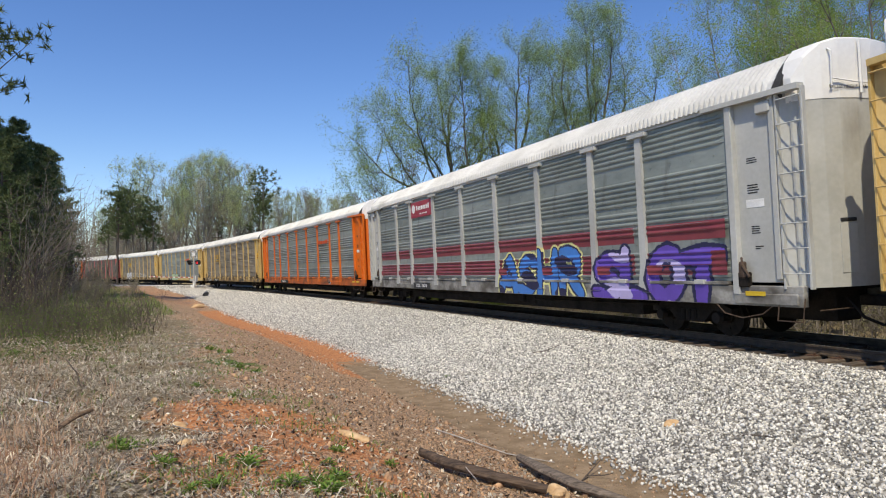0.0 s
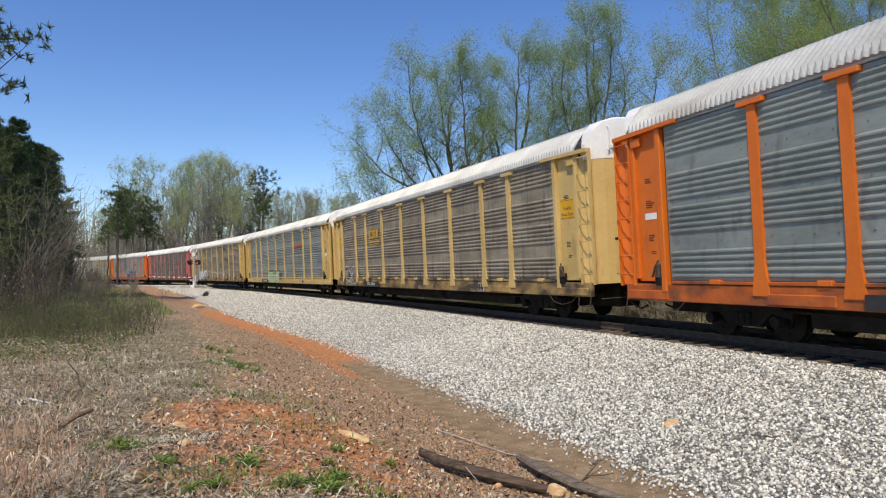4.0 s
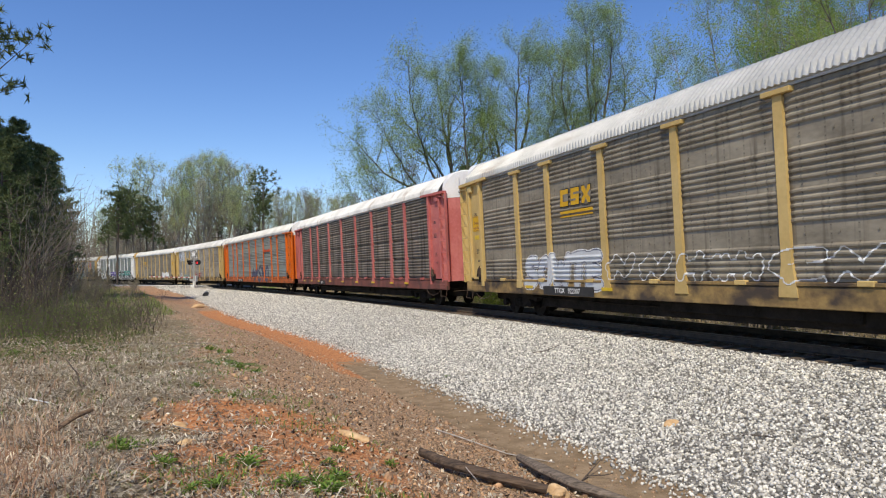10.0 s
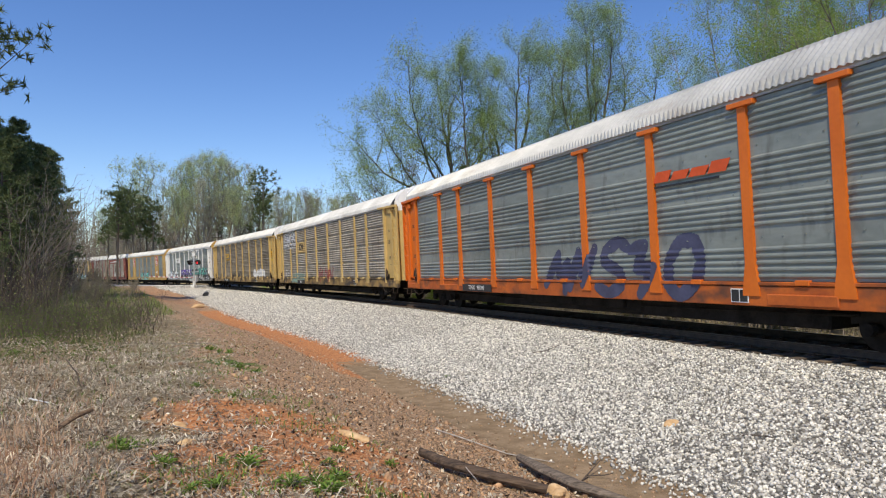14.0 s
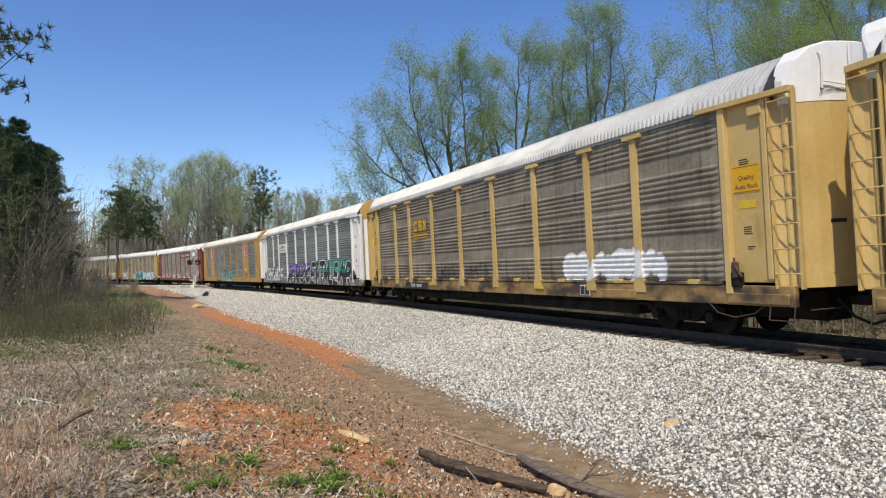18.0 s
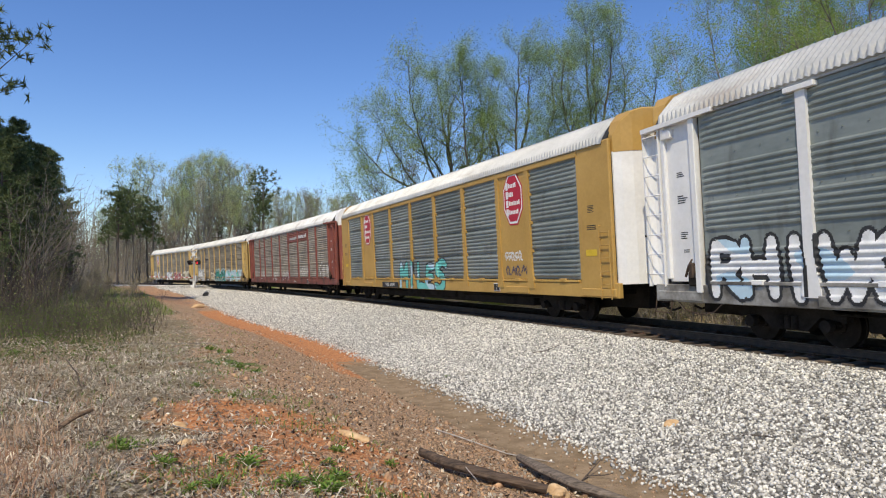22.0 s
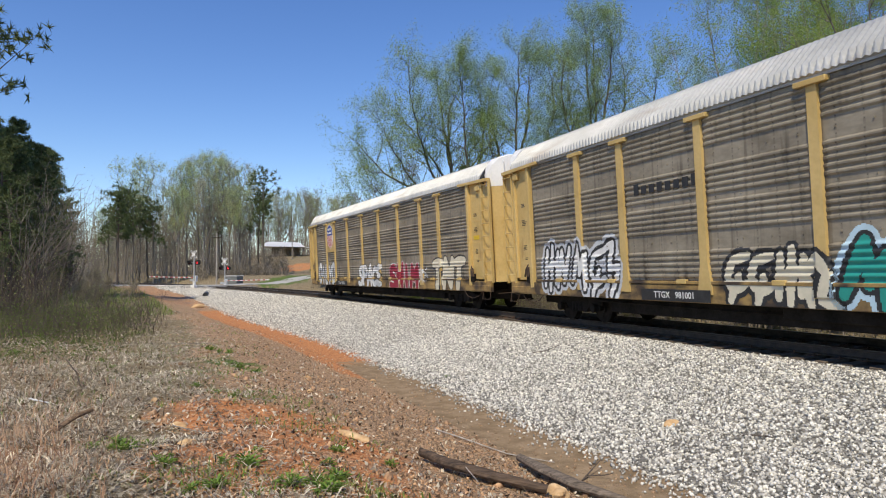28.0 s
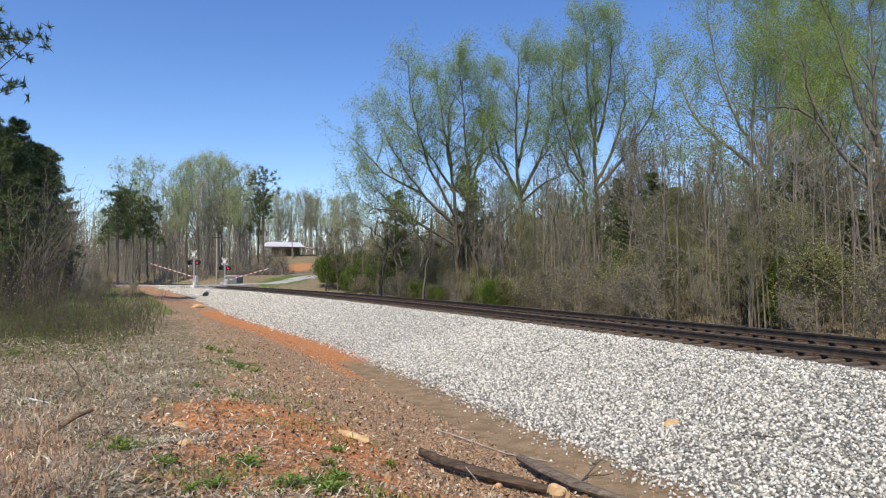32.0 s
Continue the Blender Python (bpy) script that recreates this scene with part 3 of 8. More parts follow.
    put("underframe", M["frame"], car)
    return car


CARS = [
    autorack("yellow covered car carrier with grey corrugated sides", yellow_p, galv_new, roof_grey),
    autorack("light grey covered car carrier with red rib bands and graffiti", silver_p, galv_new, roof_white, sill=grimy_w),
    autorack("orange covered car carrier with grey corrugated sides", orange_p, galv_new, roof_grey, sill=grimy_o),
    autorack("yellow covered car carrier with sooty brown-grey sides", yellow_p, galv_old, roof_grey, sill=grimy_y),
    autorack("yellow covered car carrier with blue-grey sides", yellow_p, galv_new, roof_grey),
    autorack("yellow covered car carrier with rust-stained grey sides", yellow_p, galv_old, roof_grey, sill=grimy_y),
    autorack("faded red covered car carrier with dark sooty sides", pink_p, galv_soot, roof_rusty, "old", sill=grimy_r),
    autorack("orange covered car carrier with blue-grey sides and graffiti", orange_p, galv_new, roof_grey, sill=grimy_o),
    autorack("yellow covered car carrier with dusty grey sides", yellow_p, galv_tan, roof_white, "old", sill=grimy_y),
    autorack("yellow covered car carrier with sooty sides, white graffiti", yellow_p, galv_old, roof_grey, sill=grimy_y),
    autorack("white covered car carrier with blue-grey sides, black graffiti", white_p, galv_new, roof_grey, head=gold_p, sill=grimy_w),
    autorack("deep yellow covered car carrier with red octagon signs", gold_p, galv_new, roof_grey, "old", head=gold_p, flat=(1, 7), plain_ends=True),
    autorack("brown-red covered car carrier with dusty tan sides", brown_p, galv_tan, roof_rusty, "old", sill=grimy_r),
    autorack("yellow covered car carrier with dark grey sides, silver graffiti", yellow_p, galv_old, roof_grey, sill=grimy_y),
    autorack("yellow covered car carrier with shield sign, last of the train", yellow_p, galv_old, roof_grey, sill=grimy_y),
]
# ---- ground ----
def zone_material():
    """Earth, straw, green, clay and mud, mixed by the weights that the sheet carries."""
    m = bpy.data.materials.new("clay, straw and mud")
    m.use_nodes = True
    t = m.node_tree
    n, link = t.nodes, t.links.new
    b = n["Principled BSDF"]
    b.inputs["Roughness"].default_value = 0.95
    b.inputs["Specular IOR Level"].default_value = 0.2
    co = n.new("ShaderNodeTexCoord")
    att = n.new("ShaderNodeAttribute")
    att.attribute_name = "zones"
    sep = n.new("ShaderNodeSeparateColor")
    link(att.outputs["Color"], sep.inputs[0])

    def ramp(scale, lo, hi, detail=5, pos=(0.35, 0.68)):
        a = n.new("ShaderNodeTexNoise")
        a.inputs["Scale"].default_value, a.inputs["Detail"].default_value, a.inputs["Roughness"].default_value = scale, detail, 0.65
        link(co.outputs["Object"], a.inputs["Vector"])
        r = n.new("ShaderNodeValToRGB")
        r.color_ramp.elements[0].position, r.color_ramp.elements[1].position = pos
        r.color_ramp.elements[0].color, r.color_ramp.elements[1].color = (*lo, 1), (*hi, 1)
        link(a.outputs[0], r.inputs[0])
        return r.outputs[0], a.outputs[0]

    # straw's dark end paints the shade down between the blades
    straw, _ = ramp(16, (0.085, 0.064, 0.038), (0.42, 0.34, 0.21), 8)
    soil, h = ramp(26, (0.135, 0.083, 0.047), (0.70, 0.475, 0.295), 9, (0.39, 0.65))
    clay, _ = ramp(13, (0.30, 0.105, 0.038), (0.74, 0.36, 0.16), 9)
    mud, _ = ramp(3.0, (0.225, 0.158, 0.092), (0.385, 0.282, 0.178), 6)
    green, _ = ramp(14, (0.05, 0.075, 0.018), (0.17, 0.24, 0.06), 6)
    _, edge = ramp(2.6, (0, 0, 0), (1, 1, 1), 7)

    def over(under, top, weight):
        s = n.new("ShaderNodeMath")
        s.operation = "ADD"
        link(weight, s.inputs[0])
        link(edge, s.inputs[1])
        mr = n.new("ShaderNodeMapRange")
        mr.inputs[1].default_value, mr.inputs[2].default_value = 0.92, 1.12
        link(s.outputs[0], mr.inputs[0])
        mx = n.new("ShaderNodeMix")
        mx.data_type = "RGBA"
        link(mr.outputs[0], mx.inputs[0])
        link(under, mx.inputs[6])
        link(top, mx.inputs[7])
        return mx.outputs[2]

    c = over(soil, straw, att.outputs["Alpha"])
    c = over(c, clay, sep.outputs[0])
    c = over(c, green, sep.outputs[1])
    c = over(c, mud, sep.outputs[2])
    link(c, b.inputs["Base Color"])
    bp = n.new("ShaderNodeBump")
    bp.inputs["Strength"].default_value, bp.inputs["Distance"].default_value = 0.8, 0.05
    link(h, bp.inputs["Height"])
    link(bp.outputs[0], b.inputs["Normal"])
    return m


ground_m = zone_material()


def toe_at(s):
    return 6.45 + 1.2 * smooth(-22, -48, s)


def blob(x, y, cx, cy, rx, ry, turn=0.0):
    c, s = math.cos(turn), math.sin(turn)
    u, v = (x - cx) * c + (y - cy) * s, -(x - cx) * s + (y - cy) * c
    return np.clip(1.25 - np.hypot(u / rx, v / ry), 0, 1)


def zones(x, y):
    """Weights of clay, green, mud and straw."""
    s, l = along(x, y)
    toe = toe_at(s)
    n1 = fbm(x * 0.5 + 3, y * 0.5)
    mud = (smooth(toe - 0.5, toe + 0.1, l) - smooth(toe + 1.2, toe + 1.6, l)) * smooth(-24, -17, s)
    clay = (smooth(toe - 0.3, toe + 0.1, l) - smooth(toe + 1.3, toe + 2.6, l)) * smooth(-15, -18, s) * smooth(-54, -46, s)
    clay = np.maximum(clay, blob(x, y, -2.0, 8.5, 2.9, 1.45, -0.42) * 0.85)
    clay = np.maximum(clay, blob(x, y, -1.5, 6.5, 2.6, 1.6, -0.3) * 0.8)
    mud = np.maximum(mud, 0.5 * blob(x, y, -36.5, 168.0, 5.0, 14.0))
    clay = np.maximum(clay, smooth(-44, -56, s) * (smooth(toe - 0.6, toe + 0.2, l) - smooth(13.0, 14.8, l)) * smooth(-98, -88, s) * 0.46)
    clay = np.maximum(clay, 0.15 * (l > toe) * (l < 12))
    clay = np.maximum(clay, blob(x, y, -36.5, 168.0, 5.0, 14.0))
    green = 0.55 * smooth(12.5, 14.5, l) * smooth(-40, -52, s) + 0.30 * smooth(0.5, 0.62, n1) * (l > 10.2) + 0.5 * blob(x, y, -5.2, 14.6, 1.6, 2.0)
    green = np.where(l < -5, 0.30 * smooth(0.42, 0.55, n1) + 0.12 * smooth(-70, -100, s) + 0.9 * blob(x, y, -22.0, 108.0, 6.0, 26.0, -0.1), green)
    straw = smooth(10.4, 12.4, l + 1.8 * (n1 - 0.45)) * 0.75
    straw = np.where(l < -2, 0.7, straw)
    return np.stack([clay, np.clip(green, 0, 1), np.clip(mud, 0, 1), np.clip(straw, 0, 1)], -1)


def ground_sheet():
    ang = np.r_[np.linspace(-180, 52, 100, endpoint=False), np.linspace(52, 128, 460, endpoint=False), np.linspace(128, 180, 20, endpoint=False)]
    ang = np.radians(np.sort(ang))
    rr = np.r_[0.0005, 1.5, 2.5 * 1.019 ** np.arange(370)]
    rr = np.r_[rr[rr < 2400], 4000]
    A, R = np.meshgrid(ang, rr)
    X, Y = R * np.cos(A) + 0.11 * np.exp(-R), R * np.sin(A) - 0.17 * np.exp(-R)
    Z = ground_z(X, Y)
    nr, na = A.shape
    i, j = np.meshgrid(np.arange(nr - 1), np.arange(na), indexing="ij")
    j2 = (j + 1) % na
    faces = np.stack([i * na + j, i * na + j2, (i + 1) * na + j2, (i + 1) * na + j], -1).reshape(-1, 4)[:, ::-1]
    me = big_mesh("ground", np.stack([X, Y, Z], -1).reshape(-1, 3), faces, ground_m)
    at = me.color_attributes.new("zones", "FLOAT_COLOR", "POINT")
    at.data.foreach_set("color", zones(X, Y).reshape(-1, 4).astype(np.float32).ravel())
    me.polygons.foreach_set("use_smooth", [True] * len(me.polygons))
    return me


ground = tagged(put("ground", ground_sheet()), "uneven red-clay and dry-grass ground beside the track", "ground", kind="structure")

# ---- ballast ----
# the bed's dark colour stands for the shade in gaps between stones
ballast_bed_m = mat("crushed stone bed with gap shade", (0.04, 0.037, 0.032), (0.24, 0.226, 0.20), 14, 0.95, 0, 0.03, 34)
stone_m = mat("pale crushed stone", (0.34, 0.325, 0.288), (0.72, 0.692, 0.62), 30, 0.9, 0, 0, 90, island=True, vary=0.66)


def sweep(section, s0, s1, step, close=True):
    """A section of (l, z) points drawn along the canted line."""
    ss = np.arange(s0, s1 + step / 2, step)
    c, k = math.cos(radians(CANT)), math.sin(radians(CANT))
    verts = []
    for s in ss:
        for l, z in section:
            x, y, _ = track(float(s), l * c + z * k)
            verts.append((x, y, z * c - l * k))
    m = len(section)
    n = len(ss)
    faces = [(i * m + j, i * m + (j + 1) % m, (i + 1) * m + (j + 1) % m, (i + 1) * m + j) for i in range(n - 1) for j in range(m if close else m - 1)]
    return verts, faces


def ballast_bed():
    ss = np.arange(-420, 300, 1.5)
    ls = np.r_[-4.7, -3.2, -1.9, -1.5, 0, 1.5, 1.9, np.linspace(2.3, 9, 16)]
    S, Lm = np.meshgrid(ss, ls, indexing="ij")
    toe = toe_at(S)
    Lm = np.where(Lm > 2.0, 1.9 + (Lm - 1.9) / 7.1 * (toe + 0.15 - 1.9), Lm)
    a = TH0 + KAP * S
    X = (np.sin(a) - math.sin(TH0)) / KAP - math.sin(TH0) * DIST + np.sin(a) * Lm
    Y = -(np.cos(a) - math.cos(TH0)) / KAP + math.cos(TH0) * DIST - np.cos(a) * Lm
    Z = ground_z(X, Y) + 0.012 + np.where(np.abs(Lm) < 1.7, 0.02, 0)
    Z = Z + np.where(Lm > toe - 0.05, -0.05, 0.0)
    n, m = S.shape
    i, j = np.meshgrid(np.arange(n - 1), np.arange(m - 1), indexing="ij")
    faces = np.stack([i * m + j, (i + 1) * m + j, (i + 1) * m + j + 1, i * m + j + 1], -1).reshape(-1, 4)[:, ::-1]
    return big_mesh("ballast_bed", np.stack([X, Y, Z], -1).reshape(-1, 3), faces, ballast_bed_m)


tagged(put("ballast_bed", ballast_bed()), "crushed-stone bank under the track, darkened as shade between stones", "ballast", kind="structure")


def scatter(n, r0, r1, a0, a1, seed):
    """Points spread evenly to the eye over the ground: more of them near."""
    rng = np.random.default_rng(seed)
    r = np.exp(rng.uniform(math.log(r0), math.log(r1), n))
    a = np.radians(rng.uniform(a0, a1, n))
    return r * np.cos(a), r * np.sin(a), rng


def turn_matrices(rng, n):
    q = rng.normal(size=(n, 4))
    q /= np.linalg.norm(q, axis=1)[:, None]
    w, x, y, z = q.T
    return np.stack([np.stack([1 - 2 * (y * y + z * z), 2 * (x * y - z * w), 2 * (x * z + y * w)], -1),
                     np.stack([2 * (x * y + z * w), 1 - 2 * (x * x + z * z), 2 * (y * z - x * w)], -1),
                     np.stack([2 * (x * z - y * w), 2 * (y * z + x * w), 1 - 2 * (x * x + y * y)], -1)], 1)


OCT = np.array([(1, 0.1, 0), (-1, 0, 0.1), (0, 1, 0.15), (0.1, -1, 0), (0.1, 0, 1), (0, 0.1, -1), (0.62, 0.6, 0.5), (-0.6, -0.62, 0.5)])
OCT_F = np.array([(0, 6, 4), (0, 2, 6), (2, 4, 6), (2, 1, 4), (1, 7, 4), (1, 3, 7), (3, 4, 7), (3, 0, 4), (2, 0, 5), (1, 2, 5), (3, 1, 5), (0, 3, 5)])


def stones(name, x, y, z, size, rng, material):
    n = len(x)
    sc = size[:, None] * rng.uniform(0.55, 1.1, (n, 3))
    jig = OCT[None] * (1 + rng.uniform(-0.25, 0.25, (n, 8, 3)))
    pts = np.einsum("nij,nkj->nki", turn_matrices(rng, n), jig * sc[:, None, :]) + np.stack([x, y, z], -1)[:, None, :]
    faces = OCT_F[None] + 8 * np.arange(n)[:, None, None]
    return big_mesh(name, pts.reshape(-1, 3), faces.reshape(-1, 3), material)


def ballast_stones():
    rng = np.random.default_rng(11)
    n = 370000
    s = rng.uniform(-96, 3, n)
    keep = rng.random(n) < np.where(s > -22, 1.0, np.where(s > -34, 0.62, np.where(s > -60, 0.32, 0.16)))
    s = s[keep]
    toe = toe_at(s)
    l = 1.25 + rng.random(len(s)) ** 0.95 * (toe + 0.1 + 0.25 * rng.normal(size=len(s)) - 1.25)
    a = TH0 + KAP * s
    x = (np.sin(a) - math.sin(TH0)) / KAP - math.sin(TH0) * DIST + np.sin(a) * l
    y = -(np.cos(a) - math.cos(TH0)) / KAP + math.cos(TH0) * DIST - np.cos(a) * l
    seen = np.abs(np.arctan2(x, y)) < radians(38)
    x, y, s = x[seen], y[seen], s[seen]
    size = (0.0165 + 0.025 * rng.random(len(x)) ** 1.6) * np.where(s > -34, 1, np.where(s > -60, 1.45, 2.0))
    return stones("ballast_stones", x, y, ground_z(x, y) + 0.012 + rng.uniform(0, 0.02, len(x)), size, rng, stone_m)


tagged(put("ballast_stones", ballast_stones()), "loose pale grey and white crushed stones on the bank", "ballast", kind="stuff")


def crib_stones():
    rng = np.random.default_rng(12)
    n = 30000
    s, l = rng.uniform(-45, 2, n), rng.uniform(-2.2, 1.5, n)
    a = TH0 + KAP * s
    x = (np.sin(a) - math.sin(TH0)) / KAP - math.sin(TH0) * DIST + np.sin(a) * l
    y = -(np.cos(a) - math.cos(TH0)) / KAP + math.cos(TH0) * DIST - np.cos(a) * l
    return stones("crib_stones", x, y, -0.27 - l * 0.045 + rng.uniform(-0.02, 0.02, n), rng.uniform(0.025, 0.045, n), rng, crib_m)


crib_m = mat("brown-stained crushed stone", (0.10, 0.075, 0.055), (0.22, 0.18, 0.14), 30, 0.95, 0, 0, 90, island=True, vary=0.4)
tagged(put("crib_stones", crib_stones()), "rust-brown stones between the sleepers", "ballast", kind="stuff")

# ---- track ----
rail_m = mat("rusty rail steel", (0.038, 0.028, 0.021), (0.092, 0.068, 0.05), 5, 0.7, 0.2, 0, 40)
shine_m = mat("polished rail head", (0.20, 0.19, 0.18), (0.32, 0.31, 0.30), 5, 0.35, 0.8)
tie_m = mat("weathered creosoted timber", (0.045, 0.032, 0.022), (0.16, 0.12, 0.085), 5, 0.9, 0, 0.01, 30, stretch=(6, 0.6, 6), vary=0.35)
plate_m = mat("rusty tie plate", (0.07, 0.035, 0.02), (0.14, 0.075, 0.045), 8, 0.8, 0.2)
line = tagged(new("railway_track"), "single railway track of rusty rails on dark sleepers", "track", kind="structure")
RAIL = [(-0.075, -0.17), (0.075, -0.17), (0.075, -0.155), (0.012, -0.135), (0.012, -0.045), (0.036, -0.035), (0.036, -0.004), (0.028, 0.0), (-0.028, 0.0), (-0.036, -0.004), (-0.036, -0.035), (-0.012, -0.045), (-0.012, -0.135), (-0.075, -0.155)]
for lat in (-0.755, 0.755):
    v, f = sweep([(l + lat, z) for l, z in RAIL[::-1]], -420, 300, 2.0)
    rail_ob = put("rail", mesh("rail", v, f, rail_m), line)
    v, f = sweep([(lat - 0.026, 0.0005), (lat + 0.026, 0.0005), (lat + 0.026, 0.003), (lat - 0.026, 0.003)][::-1], -420, 300, 2.0)
    put("running_surface", mesh("running_surface", v, f, shine_m), rail_ob, label="narrow polished strip on the rail head")
tie_me = done(box_bm((0.23, 2.62, 0.18), (0, 0, -0.275), 0.012), "sleeper", tie_m)
plate_bm = bmesh.new()
for lat in (-0.755, 0.755):
    box_bm((0.19, 0.34, 0.02), (0, lat, -0.176), 0, plate_bm)
    for dx, dy in ((-0.06, 0.105), (0.06, -0.105), (0.06, 0.105)):
        box_bm((0.025, 0.03, 0.05), (dx, lat + dy, -0.15), 0, plate_bm)
plates_me = done(plate_bm, "tie_plate", plate_m)
_r = random.Random(3)
for k in range(260):
    s = 4.0 - 0.51 * k
    x, y, a = track(s, _r.uniform(-0.06, 0.06))
    m = pose(x, y, _r.uniform(-0.012, 0.0), CANT, 0, math.degrees(a) + _r.uniform(-1.2, 1.2))
    tie = put("sleeper", tie_me, line, m=m)
    if k < 110:
        put("tie_plate", plates_me, tie)
# ---- trees ----
bark_grey = mat("grey-brown bark", (0.125, 0.107, 0.085), (0.29, 0.255, 0.21), 6, 0.95, 0, 0.01, 30, stretch=(2, 2, 0.4), vary=0.25)
bark_dark = mat("dark furrowed bark", (0.05, 0.038, 0.03), (0.13, 0.10, 0.08), 6, 0.95, 0, 0.02, 30, stretch=(2, 2, 0.4), vary=0.2)
bark_pale = mat("pale bleached bark", (0.22, 0.19, 0.16), (0.42, 0.38, 0.33), 6, 0.95, 0, 0.01, 30, stretch=(2, 2, 0.4), vary=0.25)


def leaf_mat(name, dark, light, through=0.35):
    m = mat(name, dark, light, 0.8, 0.75, 0, 0, 6, island=True, vary=0.35)
    t = m.node_tree
    b = t.nodes["Principled BSDF"]
    b.inputs["Specular IOR Level"].default_value = 0.15
    tr = t.nodes.new("ShaderNodeBsdfTranslucent")
    mx = t.nodes.new("ShaderNodeMixShader")
    mx.inputs[0].default_value = through
    src = b.inputs["Base Color"].links[0].from_socket
    t.links.new(src, tr.inputs[0])
    t.links.new(b.outputs[0], mx.inputs[1])
    t.links.new(tr.outputs[0], mx.inputs[2])
    t.links.new(mx.outputs[0], t.nodes["Material Output"].inputs[0])
    return m


bark_mid = mat("brown-grey bark", (0.07, 0.06, 0.046), (0.19, 0.165, 0.13), 6, 0.95, 0, 0.01, 30, stretch=(2, 2, 0.4), vary=0.25)
leaf_spring = leaf_mat("young yellow-green leaves", (0.24, 0.345, 0.11), (0.43, 0.53, 0.22), 0.5)
leaf_fresh = leaf_mat("fresh bright green leaves", (0.22, 0.33, 0.07), (0.44, 0.54, 0.15), 0.5)
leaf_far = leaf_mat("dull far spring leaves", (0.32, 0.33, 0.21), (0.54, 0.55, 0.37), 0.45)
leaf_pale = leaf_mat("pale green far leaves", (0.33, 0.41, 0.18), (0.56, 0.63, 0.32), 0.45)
leaf_canopy = leaf_mat("olive-green canopy leaves", (0.215, 0.24, 0.075), (0.41, 0.435, 0.17), 0.45)
leaf_woods = leaf_mat("green woodland leaves", (0.175, 0.185, 0.065), (0.35, 0.36, 0.145), 0.45)
leaf_olive = leaf_mat("olive spring leaves", (0.24, 0.25, 0.10), (0.42, 0.42, 0.20), 0.45)
leaf_buds = leaf_mat("olive-brown buds", (0.18, 0.17, 0.09), (0.34, 0.32, 0.19), 0.3)
needle_m = leaf_mat("dark green pine needles", (0.07, 0.10, 0.042), (0.165, 0.20, 0.09), 0.25)
leaf_bush = leaf_mat("bright bush leaves", (0.075, 0.12, 0.02), (0.17, 0.24, 0.05), 0.35)


def tubes(segments, sides=5):
    """Many tapered sticks in one mesh: rows of p0, p1, r0, r1."""
    p0 = np.array([s[0] for s in segments])
    p1 = np.array([s[1] for s in segments])
    r0 = np.array([s[2] for s in segments])
    r1 = np.array([s[3] for s in segments])
    d = p1 - p0
    d /= np.linalg.norm(d, axis=1)[:, None] + 1e-9
    ref = np.where(np.abs(d[:, 2:3]) > 0.9, np.array([[1.0, 0, 0]]), np.array([[0, 0, 1.0]]))
    a = np.cross(d, ref)
    a /= np.linalg.norm(a, axis=1)[:, None] + 1e-9
    b = np.cross(d, a)
    k = np.arange(sides) * math.tau / sides
    ring = a[:, None, :] * np.cos(k)[None, :, None] + b[:, None, :] * np.sin(k)[None, :, None]
    pts = np.concatenate([p0[:, None] + ring * r0[:, None, None], p1[:, None] + ring * r1[:, None, None]], 1)
    i = np.arange(sides)
    j = (i + 1) % sides
    f = np.stack([i, j, j + sides, i + sides], -1)
    faces = f[None] + (2 * sides) * np.arange(len(p0))[:, None, None]
    return pts.reshape(-1, 3), faces.reshape(-1, 4)


def leaves(points, size, rng, long=1.5, material=None, name="crown"):
    """Small bent leaves (two triangles each) at the points."""
    n = len(points)
    R = turn_matrices(rng, n)
    base = np.array([(-0.5, 0, 0), (0, -0.32, 0.08), (0.5, 0, 0), (0, 0.32, 0.08)]) * np.array([long, 1.2, 1])
    sc = size * rng.uniform(0.6, 1.3, n)
    pts = np.einsum("nij,kj->nki", R, base) * sc[:, None, None] + points[:, None, :]
    tri = np.array([(0, 1, 2), (0, 2, 3)])
    faces = tri[None] + 4 * np.arange(n)[:, None, None]
    return big_mesh(name, pts.reshape(-1, 3), faces.reshape(-1, 3), material)


